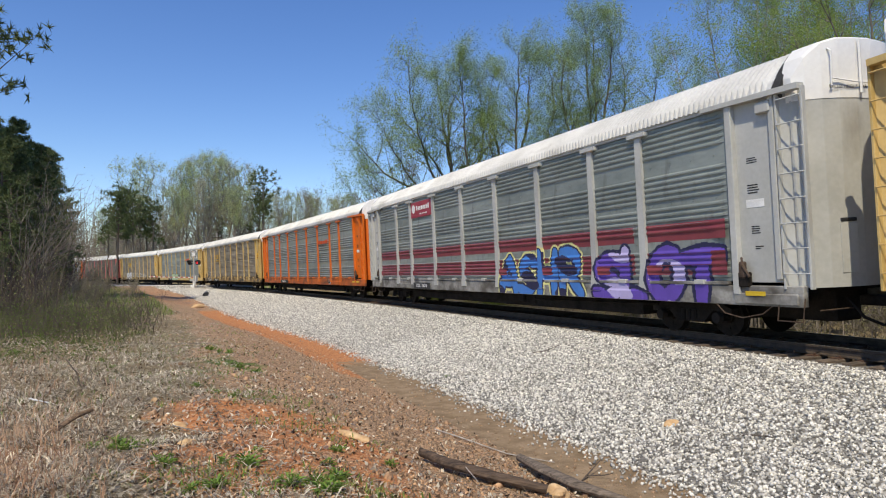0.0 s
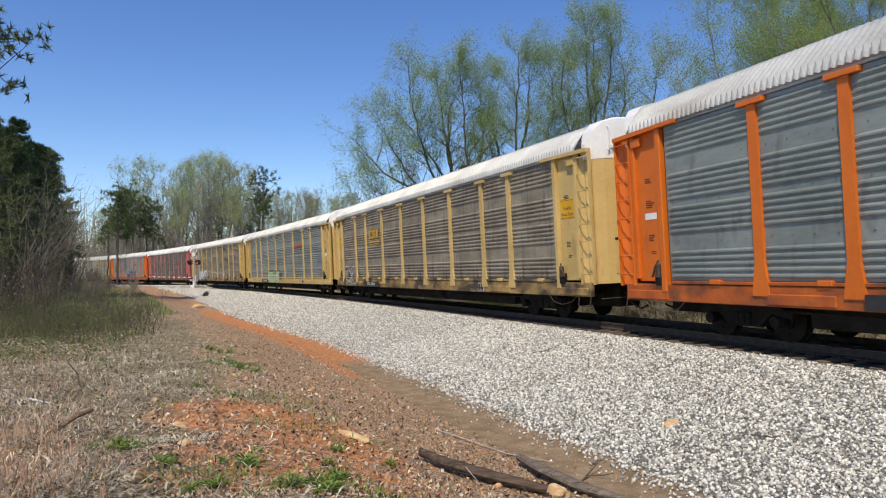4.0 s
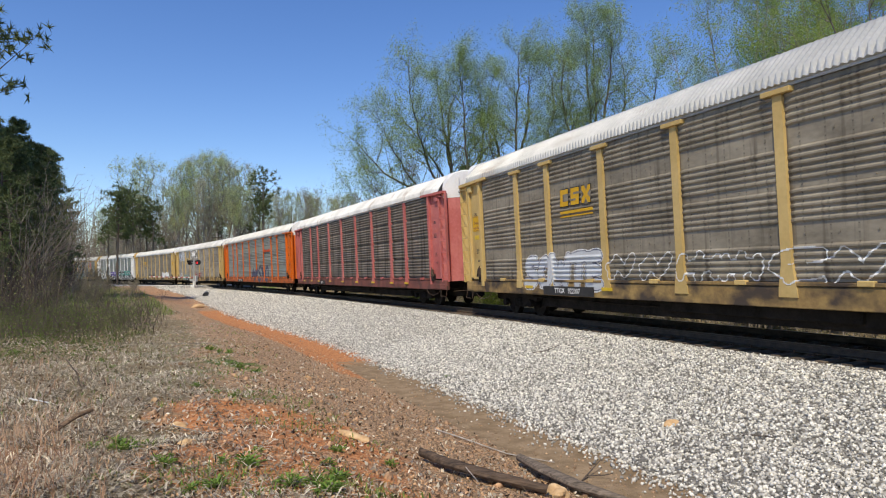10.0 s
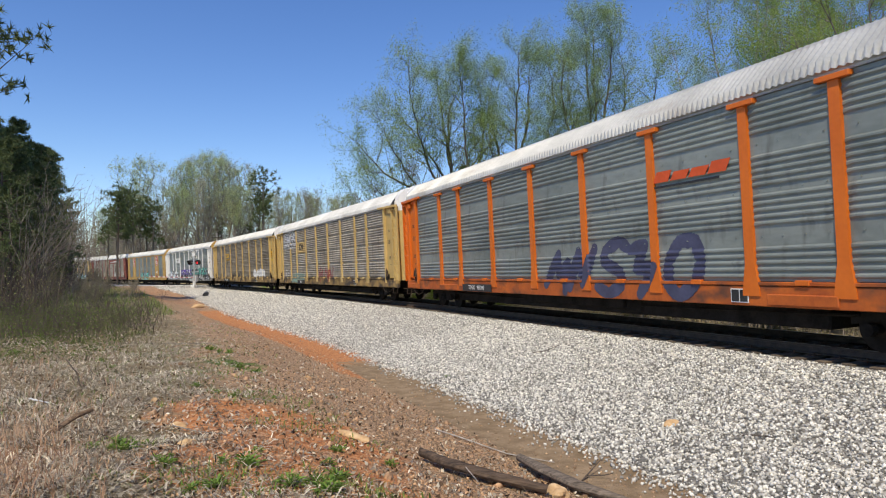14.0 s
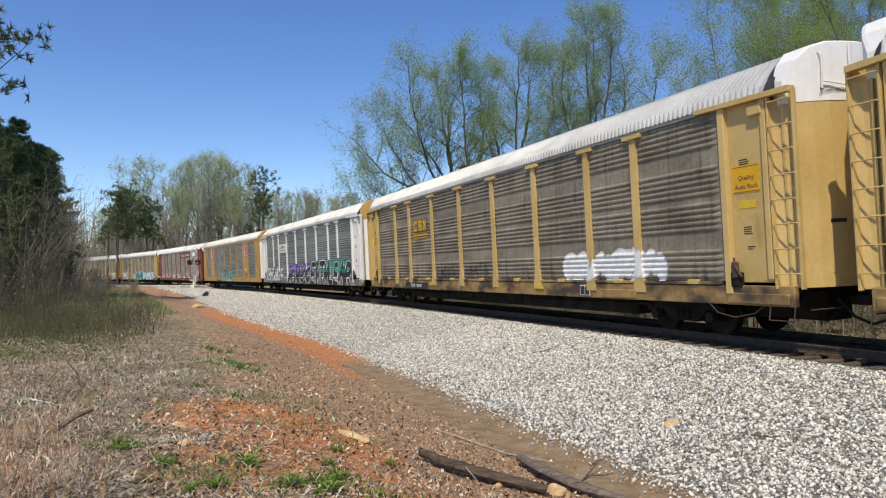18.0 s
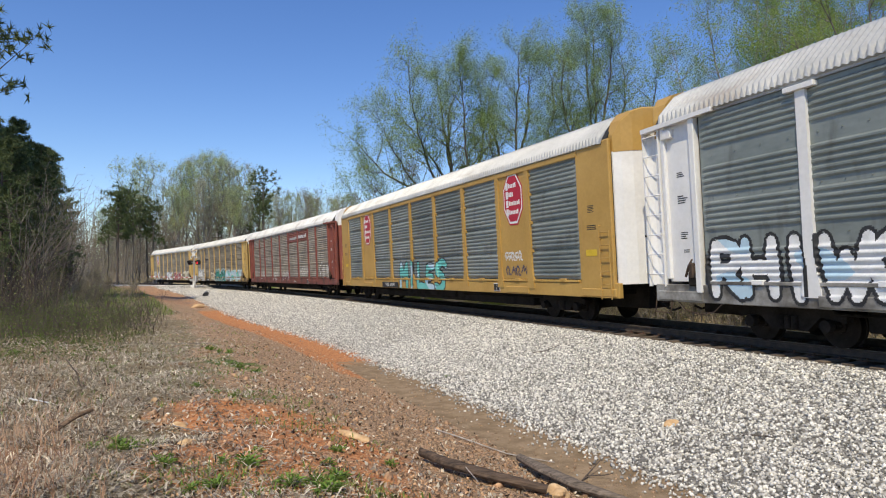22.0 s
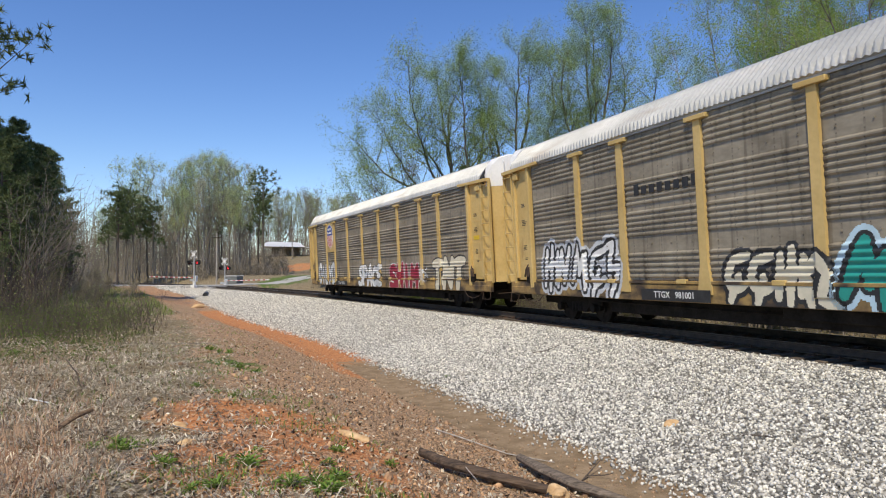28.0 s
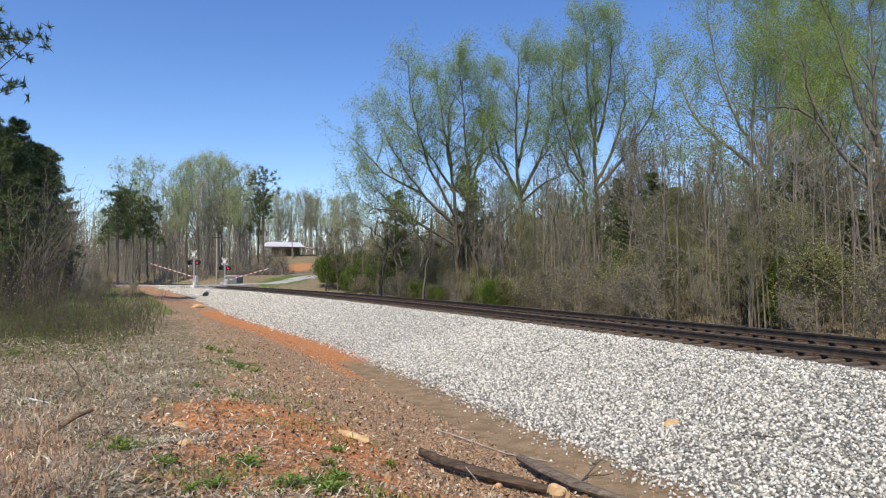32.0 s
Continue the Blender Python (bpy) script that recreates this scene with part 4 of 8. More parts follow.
def grow(rng, height, radius, lean=0.03, base=0.35, limbs=26, reach=0.30, rise=0.9, depth=2, wig=0.05, twig=0.009):
    """Segments of a tree and the tips where leaves sit."""
    seg, tips = [], []

    def limb(p, d, length, r, level):
        n = 5 if level < 2 else 3
        q, dd = p.copy(), d / np.linalg.norm(d)
        for i in range(n):
            dd = dd + rng.normal(0, 0.13 + 0.05 * level, 3) + np.array([0, 0, 0.06])
            dd /= np.linalg.norm(dd)
            nq = q + dd * length / n
            ra, rb = r * (1 - i / n * 0.8), r * (1 - (i + 1) / n * 0.8)
            seg.append((q, nq, max(ra, twig), max(rb, twig * 0.7)))
            if level < depth and i >= 1:
                for _ in range(2 if level == 0 else 2):
                    side = rng.normal(0, 1, 3)
                    side -= side.dot(dd) * dd
                    side /= np.linalg.norm(side) + 1e-9
                    limb(nq, dd * 0.75 + side * 0.75 + np.array([0, 0, 0.15]), length * rng.uniform(0.32, 0.52), rb * 0.6, level + 1)
            if level >= depth - 1 and i > 0:
                tips.append(nq)
            q = nq

    trunk = [np.zeros(3)]
    d = np.array([rng.normal(0, lean), rng.normal(0, lean), 1.0])
    n = 12
    for i in range(n):
        d = d + np.array([rng.normal(0, wig), rng.normal(0, wig), 0.04])
        d /= np.linalg.norm(d)
        trunk.append(trunk[-1] + d * height / n)
    rad = [radius * (1.25 if i == 0 else 1) * (1 - 0.93 * (i / n) ** 0.85) for i in range(n + 1)]
    for i in range(n):
        seg.append((trunk[i], trunk[i + 1], rad[i], rad[i + 1]))
    for k in range(limbs):
        f = base + (0.97 - base) * (k + rng.random()) / limbs
        i = min(int(f * n), n - 1)
        p = trunk[i] + (trunk[i + 1] - trunk[i]) * (f * n - i)
        az = k * 2.4 + rng.normal(0, 0.4)
        up = rise * rng.uniform(0.7, 1.3)
        shape = math.sin(math.pi * min(1, 0.18 + 0.82 * (f - base) / (1 - base)) ** 0.8) * 0.75 + 0.25
        limb(p, np.array([math.cos(az), math.sin(az), up]), height * reach * shape * rng.uniform(0.75, 1.2), rad[i] * 0.42, 0)
    return seg, np.array(tips)


def broad_tree(name, label, seed, height, radius, bark, leaf, per_tip=3, size=0.18, spread=0.35, **kw):
    rng = np.random.default_rng(seed)
    seg, tips = grow(rng, height, radius, **kw)
    tree = tagged(new(name), label, "tree", "trees of the wood")
    v, f = tubes(seg)
    put("trunk", big_mesh("trunk", v, f, bark), tree)
    if leaf and per_tip:
        pts = np.repeat(tips, per_tip, 0) + rng.normal(0, spread, (len(tips) * per_tip, 3))
        put("crown", leaves(pts, size, rng, 1.5, leaf), tree)
    return tree


def pine_tree(name, label, seed, height, radius, base=0.4, whorls=18, reach=0.2, clumps=5, blade=0.34):
    rng = np.random.default_rng(seed)
    seg, tips = [], []
    n = 10
    trunk = [np.zeros(3)]
    for i in range(n):
        trunk.append(trunk[-1] + np.array([rng.normal(0, 0.02), rng.normal(0, 0.02), 1.0]) * height / n)
    rad = [radius * (1 - 0.9 * i / n) for i in range(n + 1)]
    for i in range(n):
        seg.append((trunk[i], trunk[i + 1], rad[i], rad[i + 1]))
    for k in range(whorls):
        f = base + (0.99 - base) * k / (whorls - 1)
        i = min(int(f * n), n - 1)
        p = trunk[i] + (trunk[i + 1] - trunk[i]) * (f * n - i)
        for b in range(rng.integers(3, 6)):
            az = rng.uniform(0, math.tau)
            ln = height * reach * (1.08 - 0.85 * ((f - base) / (1 - base)) ** 1.4) * rng.uniform(0.5, 1.15)
            d = np.array([math.cos(az), math.sin(az), rng.uniform(0.0, 0.45)])
            q = p
            for j in range(4):
                d = d + np.array([rng.normal(0, 0.12), rng.normal(0, 0.12), 0.07])
                nq = q + d / np.linalg.norm(d) * ln / 4
                seg.append((q, nq, max(0.012, 0.05 * (1 - j / 4)), max(0.01, 0.05 * (1 - (j + 1) / 4))))
                if j > 0:
                    for _ in range(clumps):
                        tips.append(nq + rng.normal(0, 0.12 * ln * 0.6 + 0.12, 3) * np.array([1, 1, 0.5]))
                q = nq
    tree = tagged(new(name), label, "tree", "pines")
    v, f = tubes(seg)
    put("trunk", big_mesh("trunk", v, f, bark_dark), tree)
    put("crown", needles(np.array(tips), rng, 13, blade, 0.035), tree)
    return tree


PLANTED = set()


def stand(tree, x, y, turn=0.0, scale=1.0, sink=0.15):
    """Plants a tree itself the first time, copies of it after that."""
    m = pose(x, y, gz(x, y) - sink, 0, 0, turn) @ Matrix.Scale(scale, 4)
    if tree.name not in PLANTED:
        PLANTED.add(tree.name)
        tree.matrix_basis = m
        return tree
    t = copy_thing(tree, m)
    t.matrix_basis = m
    return t


def needles(tips, rng, k, blade, wide):
    m = len(tips) * k
    d = rng.normal(0, 1, (m, 3)) + np.array([0, 0, 0.45])
    d /= np.linalg.norm(d, axis=1)[:, None]
    o = np.repeat(tips, k, 0)
    w = np.cross(d, rng.normal(0, 1, (m, 3)))
    w /= np.linalg.norm(w, axis=1)[:, None] + 1e-9
    ln = blade * rng.uniform(0.6, 1.2, (m, 1))
    pts = np.stack([o + w * wide, o - w * wide, o + d * ln], 1).reshape(-1, 3)
    return big_mesh("crown", pts, np.arange(m * 3).reshape(-1, 3), needle_m)


def crown_tree(name, label, seed, radius, bark, leaf, lobes, n=500, per_tip=8, size=0.11, spread=0.3, fork=0.3, direct=0.35, twig=0.014, stems=1, group="trees of the wood", pine=0, twigs=3, reach=0.8):
    """A crown filled by the shortest boughs that reach every part of its lobes (x, y, z, rx, ry, rz, share)."""
    rng = np.random.default_rng(seed)
    top = max(b[2] + b[5] for b in lobes)
    total = sum(b[6] for b in lobes)
    want = []
    for cx, cy, cz, rx, ry, rz, w in lobes:
        k = int(n * w / total)
        d = rng.normal(0, 1, (k, 3))
        d /= np.linalg.norm(d, axis=1)[:, None]
        want.append(np.array([cx, cy, cz]) + d * np.array([rx, ry, rz]) * (rng.random(k) ** 0.42)[:, None])
    want = np.concatenate(want)
    pos, par, run = [], [], []
    for st in range(stems):
        off = np.array([rng.normal(0, 0.5), rng.normal(0, 0.4), 0]) * (stems > 1)
        lean = np.array([rng.normal(0, 0.05 if stems > 1 else 0.02), rng.normal(0, 0.02), 1.0])
        steps = 12
        for q in range(steps + 1):
            pos.append(off + lean * top * fork * q / steps + np.array([rng.normal(0, 0.05), rng.normal(0, 0.05), 0]) * (q > 0))
            par.append(len(pos) - 2 if q else -1)
            run.append(top * fork * q / steps * 0.35)
    first = len(pos)

    def cost(i):
        d = want - pos[i]
        up = d[:, 2] / (np.linalg.norm(d, axis=1) + 1e-6)
        return np.linalg.norm(d, axis=1) * (1 + 0.8 * np.clip(0.25 - up, 0, 2)) + direct * run[i]

    best = np.full(len(want), 1e9)
    who = np.zeros(len(want), int)
    for i in range(first):
        c = cost(i)
        k = c < best
        best[k], who[k] = c[k], i
    todo = np.ones(len(want), bool)
    for _ in range(len(want)):
        k = int(np.argmin(np.where(todo, best, 1e9)))
        todo[k] = False
        i = len(pos)
        pos.append(want[k]), par.append(int(who[k])), run.append(run[who[k]] + np.linalg.norm(want[k] - pos[who[k]]))
        c = cost(i)
        m = (c < best) & todo
        best[m], who[m] = c[m], i
    load = np.zeros(len(pos))
    kids = np.zeros(len(pos), int)
    for i in range(len(pos) - 1, -1, -1):
        load[i] += 1.0
        if par[i] >= 0:
            load[par[i]] += load[i]
            kids[par[i]] += 1
    rad = np.maximum(twig, radius * (load / max(load)) ** 0.64)
    seg = []
    for i in range(len(pos)):
        if par[i] < 0:
            continue
        a, b = pos[par[i]], pos[i]
        mid = (a + b) / 2 + rng.normal(0, 0.07, 3) * np.linalg.norm(b - a) + np.array([0, 0, -0.03]) * np.linalg.norm(b - a)
        ra = min(rad[par[i]], rad[i] * 1.25 + 0.01)
        seg += [(a, mid, ra, (ra + rad[i]) / 2), (mid, b, (ra + rad[i]) / 2, rad[i])]
    ends = []
    for p in pos[first:]:
        for _ in range(twigs):
            d = rng.normal(0, 0.8, 3) + np.array([0, 0, 0.45])
            e = p + d / np.linalg.norm(d) * reach * rng.uniform(0.5, 1.2)
            seg.append((p, e, twig * 0.8, twig * 0.45))
            ends.append(e)
        ends.append(p)
    tree = tagged(new(name), label, "tree", group)
    v, f = tubes(seg)
    put("trunk", big_mesh("trunk", v, f, bark), tree)
    ends = np.array(ends)
    if pine:
        put("crown", needles(ends, rng, pine, size, 0.06), tree)
    elif leaf and per_tip:
        m = np.repeat(ends, per_tip, 0) + rng.normal(0, spread, (len(ends) * per_tip, 3))
        put("crown", leaves(m, size, rng, 1.5, leaf), tree)
    return tree


def limb_tree(name, label, seed, limbs, radius, bark, leaf, bough=2.8, per_tip=5, size=0.06, spread=0.24, twig=0.008, bare=0.0, group="trees of the wood", fine=6):
    """A tree of drawn limbs: the first line of (x, z) is the trunk, the others fork from it and rise; boughs, branchlets and twigs grow off them, steeper towards the top."""
    rng = np.random.default_rng(seed)
    seg, tips = [], []

    def unit(v):
        return v / (np.linalg.norm(v) + 1e-9)

    def shoot(p, d, length, r0, n, wild=0.10, lift=0.07):
        pts, q, dd = [p], p, unit(d)
        for i in range(n):
            dd = unit(dd + rng.normal(0, wild, 3) + np.array([0, 0, lift]))
            q = q + dd * length / n
            pts.append(q)
        for i in range(n):
            seg.append((pts[i], pts[i + 1], max(r0 * (1 - 0.75 * i / n), twig * 0.6), max(r0 * (1 - 0.75 * (i + 1) / n), twig * 0.5)))
        return pts

    def aside(d, slope):
        w = rng.normal(0, 1, 3)
        w = unit(w - w.dot(d) * d)
        return unit(d * math.cos(slope) + w * math.sin(slope) + np.array([0, 0, 0.22]))

    for li, line in enumerate(limbs):
        ctrl = np.array([(x, 0.0, z) for x, z in line], float)
        length = np.linalg.norm(np.diff(ctrl, axis=0), axis=1).sum()
        ctrl[:, 1] = rng.normal(0, 0.16) * length * np.linspace(0, 1, len(ctrl)) ** 1.2 * (li > 0)
        pts = []
        for i in range(len(ctrl) - 1):
            p0, p1, p2, p3 = ctrl[max(i - 1, 0)], ctrl[i], ctrl[i + 1], ctrl[min(i + 2, len(ctrl) - 1)]
            k = max(2, int(np.linalg.norm(p2 - p1) / 0.7))
            for t in np.arange(k) / k:
                pts.append(0.5 * (2 * p1 + (p2 - p0) * t + (2 * p0 - 5 * p1 + 4 * p2 - p3) * t * t + (3 * p1 - p0 - 3 * p2 + p3) * t ** 3))
        pts = np.array(pts + [ctrl[-1]])
        pts[1:-1] += rng.normal(0, 0.05, (len(pts) - 2, 3))
        n = len(pts) - 1
        r0 = radius if li == 0 else radius * min(0.62, 0.25 + 0.035 * length)
        rr = r0 * (1 - 0.9 * (np.arange(n + 1) / n) ** 0.9)
        for i in range(n):
            seg.append((pts[i], pts[i + 1], max(rr[i], 0.02), max(rr[i + 1], 0.016)))
        begin = 0.45 if li == 0 else 0.22
        for i in range(1, n + 1):
            f = i / n
            if f < begin + bare or (li == 0 and f < 0.5):
                continue
            d = unit(pts[i] - pts[i - 1])
            for _ in range(2 if f < 0.9 else 3):
                ln = bough * (1.12 - 0.5 * f) * rng.uniform(0.5, 1.25)
                b = shoot(pts[i], aside(d, rng.uniform(0.7, 1.35)), ln, min(rr[i] * 0.4, 0.032) + 0.007, 5)
                for q in range(1, 6):
                    bd = unit(b[q] - b[q - 1])
                    for _k in range(2):
                        c = shoot(b[q], aside(bd, rng.uniform(0.5, 1.1)), ln * rng.uniform(0.22, 0.42), twig * 0.9, 3, 0.14)
                        tips.append(c[-1]), tips.append(c[-2])
                        for _j in range(fine // 2):
                            cd = unit(c[-1] - c[0])
                            tips.append(c[rng.integers(1, 4)] + aside(cd, rng.uniform(0.3, 0.9)) * rng.uniform(0.2, 0.55))
    tree = tagged(new(name), label, "tree", group)
    v, f = tubes(seg, 4)
    put("trunk", big_mesh("trunk", v, f, bark), tree)
    tips = np.array(tips)
    if leaf and per_tip:
        keep = tips[rng.random(len(tips)) < 0.55 + 0.7 * vnoise(tips[:, 0] * 0.55 + seed, tips[:, 2] * 0.55)]
        pts = np.repeat(keep, per_tip, 0) + rng.normal(0, spread, (len(keep) * per_tip, 3))
        put("crown", leaves(pts, size, rng, 1.6, leaf), tree)
    return tree


# tall spring trees behind the track: trunk first, then the limbs that rise from it
tall_label = "tall spreading tree with thin young yellow-green leaves"
TALL = (
    (21, 1.1, 54.0, 0.24, bark_mid, leaf_spring, 3.2, 10, 0.068, (
        ((0.2, 0), (0.0, 4.5), (-0.1, 8.5), (-0.7, 13.0), (-1.5, 18.6)), ((0.1, 4.2), (0.9, 9.0), (0.7, 13.5), (0.2, 19.2)), ((-0.1, 7.5), (-2.2, 11.5), (-3.4, 15.8), (-3.6, 18.4)),
        ((-0.1, 6.6), (-3.0, 9.6), (-5.2, 13.0), (-6.2, 15.4)), ((-0.3, 9.5), (-2.6, 13.2), (-4.9, 16.2)), ((-0.2, 5.2), (-3.4, 7.2), (-6.4, 9.6), (-7.6, 11.6)), ((0.8, 9.0), (2.0, 12.2), (2.3, 15.6), (1.9, 18.2)),
        ((0.8, 11.0), (2.6, 13.2), (3.3, 15.0)), ((-0.4, 11.0), (-0.6, 15.4), (0.7, 18.8)), ((-2.8, 9.4), (-5.8, 11.0), (-7.9, 13.4)), ((-4.2, 7.8), (-6.8, 8.2), (-8.4, 9.4)))),
    (22, 6.4, 54.5, 0.26, bark_mid, leaf_spring, 3.0, 10, 0.068, (
        ((0.2, 0), (0.0, 4.0), (0.1, 7.4), (-0.1, 9.0)), ((-0.1, 8.6), (-0.5, 13.4), (-0.3, 20.2)), ((-0.1, 8.8), (-1.6, 12.2), (-2.5, 16.6), (-2.0, 19.4)), ((-0.1, 8.8), (1.5, 12.0), (2.7, 16.0), (2.2, 20.2)),
        ((0.0, 8.4), (2.0, 10.0), (3.3, 10.6), (3.8, 12.6)), ((-0.3, 11.2), (0.6, 15.0), (0.9, 20.0)), ((-0.6, 10.0), (-2.2, 12.0), (-3.1, 14.2)), ((1.0, 11.0), (2.6, 13.4), (3.4, 15.0)), ((0.1, 7.2), (1.6, 7.0), (2.4, 7.4)))),
    (23, 12.0, 53.0, 0.25, bark_mid, leaf_spring, 3.3, 10, 0.068, (
        ((0.1, 0), (0.3, 5.0), (0.1, 10.0), (0.2, 16.0), (0.1, 22.8)), ((-0.5, 0), (-0.6, 6.0), (-0.7, 10.5), (-1.5, 15.0), (-1.6, 20.4)), ((0.1, 9.6), (1.8, 13.0), (2.7, 17.4), (2.2, 21.2)), ((0.2, 9.2), (2.6, 12.2), (4.2, 15.0), (4.6, 18.0)),
        ((-0.7, 10.2), (-1.8, 13.0), (-2.6, 17.0), (-2.2, 19.6)), ((0.1, 8.2), (2.6, 10.2), (4.8, 12.4), (5.2, 14.4)), ((-0.7, 9.4), (-2.0, 11.0), (-2.9, 13.2), (-3.1, 15.2)), ((0.2, 12.0), (-0.5, 17.0), (-0.6, 22.0)), ((0.3, 13.0), (1.2, 17.5), (1.0, 22.2)))),
    (24, 20.0, 41.0, 0.24, bark_pale, leaf_fresh, 3.2, 13, 0.06, (
        ((0.2, 0), (0.3, 5.0), (0.1, 9.0), (0.6, 14.0), (0.4, 20.5)), ((-0.8, 0), (-0.6, 6.0), (-0.9, 10.0), (-1.7, 15.0), (-1.8, 20.5)), ((0.2, 8.4), (-1.6, 11.6), (-2.9, 15.0), (-3.4, 19.0)), ((-0.7, 9.0), (-3.2, 11.4), (-4.6, 14.0), (-4.8, 17.0)),
        ((0.3, 9.8), (2.2, 13.0), (3.0, 17.0), (2.9, 20.6)), ((0.2, 7.6), (2.4, 9.6), (4.2, 12.0), (4.4, 15.0)), ((-0.6, 7.0), (-2.8, 9.2), (-4.4, 10.2)), ((0.4, 12.0), (1.4, 16.0), (1.0, 21.0)), ((-1.0, 11.5), (-0.6, 16.0), (-0.4, 21.0)))),
    (25, 21.0, 31.9, 0.27, bark_mid, leaf_fresh, 2.2, 2, 0.05, (
        ((0.1, 0), (-0.1, 4.0), (-0.1, 7.4), (-0.3, 11.0), (-0.4, 16.5)), ((-0.1, 5.4), (-1.0, 7.2), (-2.2, 8.6), (-3.2, 9.9), (-4.6, 10.6), (-5.8, 10.4)), ((-0.2, 8.6), (-1.2, 11.0), (-2.0, 13.6), (-3.0, 16.0)), ((-0.1, 6.6), (1.4, 9.4), (2.2, 12.6)), ((-2.4, 8.8), (-3.4, 11.6), (-4.0, 14.0)))),
)
for seed, x, y, r, brk, lf, bg, per, sz, lines in TALL:
    stand(limb_tree("spring_tree", tall_label, seed, lines, r, brk, lf, bg, per, sz, fine=4, bare=0.12 if seed == 25 else 0.0), x, y)
pale_tree = [o for o in bpy.data.objects if o.parent is None and o.name.startswith("spring_tree")][3]
for x, y, turn, sc in ((26.8, 47.0, 200, 0.95), (28.8, 44.0, 130, 1.0)):
    stand(pale_tree, x, y, turn, sc)
CROOKED = (((0, 0), (0.2, 2.2), (0.7, 4.2), (0.5, 6.2)), ((0.3, 2.8), (1.6, 4.4), (2.1, 6.4), (3.0, 7.8)), ((0.6, 4.0), (-0.8, 5.4), (-1.3, 7.4), (-1.0, 8.8)), ((0.5, 5.6), (1.2, 7.6), (1.0, 9.4)), ((1.7, 4.8), (2.9, 5.4), (3.6, 6.4)), ((-0.9, 5.8), (-2.2, 6.6), (-2.9, 7.8)))
crooked = [limb_tree("bare_tree", "bare tree with crooked grey limbs and fine twigs", 27 + k, lines, 0.13, bk, leaf_buds, 1.5, 1, 0.045, 0.15, 0.010, fine=6)
           for k, (bk, lines) in enumerate(((bark_grey, CROOKED), (bark_mid, [[(-x * 0.8 + 0.15 * z * (k % 2), z * 1.1) for x, z in ln] for k, ln in enumerate(CROOKED)])))]
for x, y, turn, sc, k in ((15.4, 41.5, 0, 1.25, 0), (16.8, 38.0, 160, 1.1, 0), (12.6, 42.5, 60, 1.15, 1), (18.6, 36.0, 10, 1.05, 0), (-3.6, 56.0, 0, 1.1, 1), (-5.6, 60.0, 180, 1.0, 1), (-1.6, 52.5, 190, 1.05, 1), (2.8, 50.0, 20, 1.0, 1), (8.6, 47.5, 150, 1.05, 1), (19.6, 33.5, 120, 0.9, 1), (4.6, 53.0, 80, 1.2, 0), (9.8, 50.0, 200, 1.15, 0)):
    stand(crooked[k], x, y, turn, sc)
saplings = [
    broad_tree("bare_tree", "thin grey-brown tree with bare twigs", 31, 10, 0.09, bark_grey, leaf_buds, 1, 0.06, 0.2, base=0.3, limbs=14, reach=0.2, rise=1.4, lean=0.08),
    broad_tree("bare_tree", "thin pale tree with bare twigs and few buds", 32, 12, 0.11, bark_pale, leaf_buds, 1, 0.06, 0.2, base=0.35, limbs=14, reach=0.18, rise=1.5, lean=0.06),
    broad_tree("young_tree", "thin young tree with olive spring leaves", 33, 9, 0.08, bark_grey, leaf_olive, 2, 0.06, 0.25, base=0.2, limbs=16, reach=0.24, rise=1.0, lean=0.08),
    broad_tree("bare_tree", "dark thin tree with bare crooked limbs", 34, 11, 0.13, bark_dark, None, 0, 0.10, 0.3, base=0.25, limbs=14, reach=0.28, rise=0.8, lean=0.1),
    broad_tree("young_tree", "young tree hung with yellow-green leaves", 35, 11, 0.10, bark_grey, leaf_woods, 3, 0.06, 0.25, base=0.25, limbs=16, reach=0.22, rise=1.2, lean=0.06),
    broad_tree("bare_tree", "slender straight trunk with a small bare crown", 36, 15, 0.13, bark_grey, leaf_buds, 1, 0.06, 0.2, base=0.55, limbs=14, reach=0.16, rise=1.5),
]
shrubs = [
    broad_tree("shrub", "tangled brown undergrowth of bare stems", 41, 3.0, 0.035, bark_grey, leaf_buds, 1, 0.05, 0.2, base=0.05, limbs=16, reach=0.5, rise=0.9, lean=0.2, wig=0.15),
    broad_tree("shrub", "low bush with fresh green leaves", 42, 2.6, 0.03, bark_grey, leaf_bush, 8, 0.07, 0.22, base=0.05, limbs=16, reach=0.5, rise=0.7, lean=0.2, wig=0.15),
    broad_tree("shrub", "olive-brown brush with thin leaves", 43, 3.4, 0.035, bark_dark, leaf_olive, 3, 0.06, 0.25, base=0.05, limbs=16, reach=0.5, rise=0.8, lean=0.2, wig=0.15),
]
pines = [
    pine_tree("pine_tree", "tall dark green pine with a bare lower trunk", 51, 19, 0.22, 0.42, 18, 0.19),
    pine_tree("pine_tree", "dark green pine with branches low on its trunk", 52, 13, 0.2, 0.12, 22, 0.24),
    pine_tree("pine_tree", "slim dark pine with a narrow crown", 53, 16, 0.18, 0.5, 14, 0.16),
]
_t = random.Random(9)


def wood(protos, n, s_rng, l_rng, scales, weights=None, group=""):
    for _ in range(n):
        s, l = _t.uniform(*s_rng), _t.uniform(*l_rng)
        x, y, _a = track(s, l)
        stand(_t.choices(protos, weights)[0], x, y, _t.uniform(0, 360), _t.uniform(*scales))


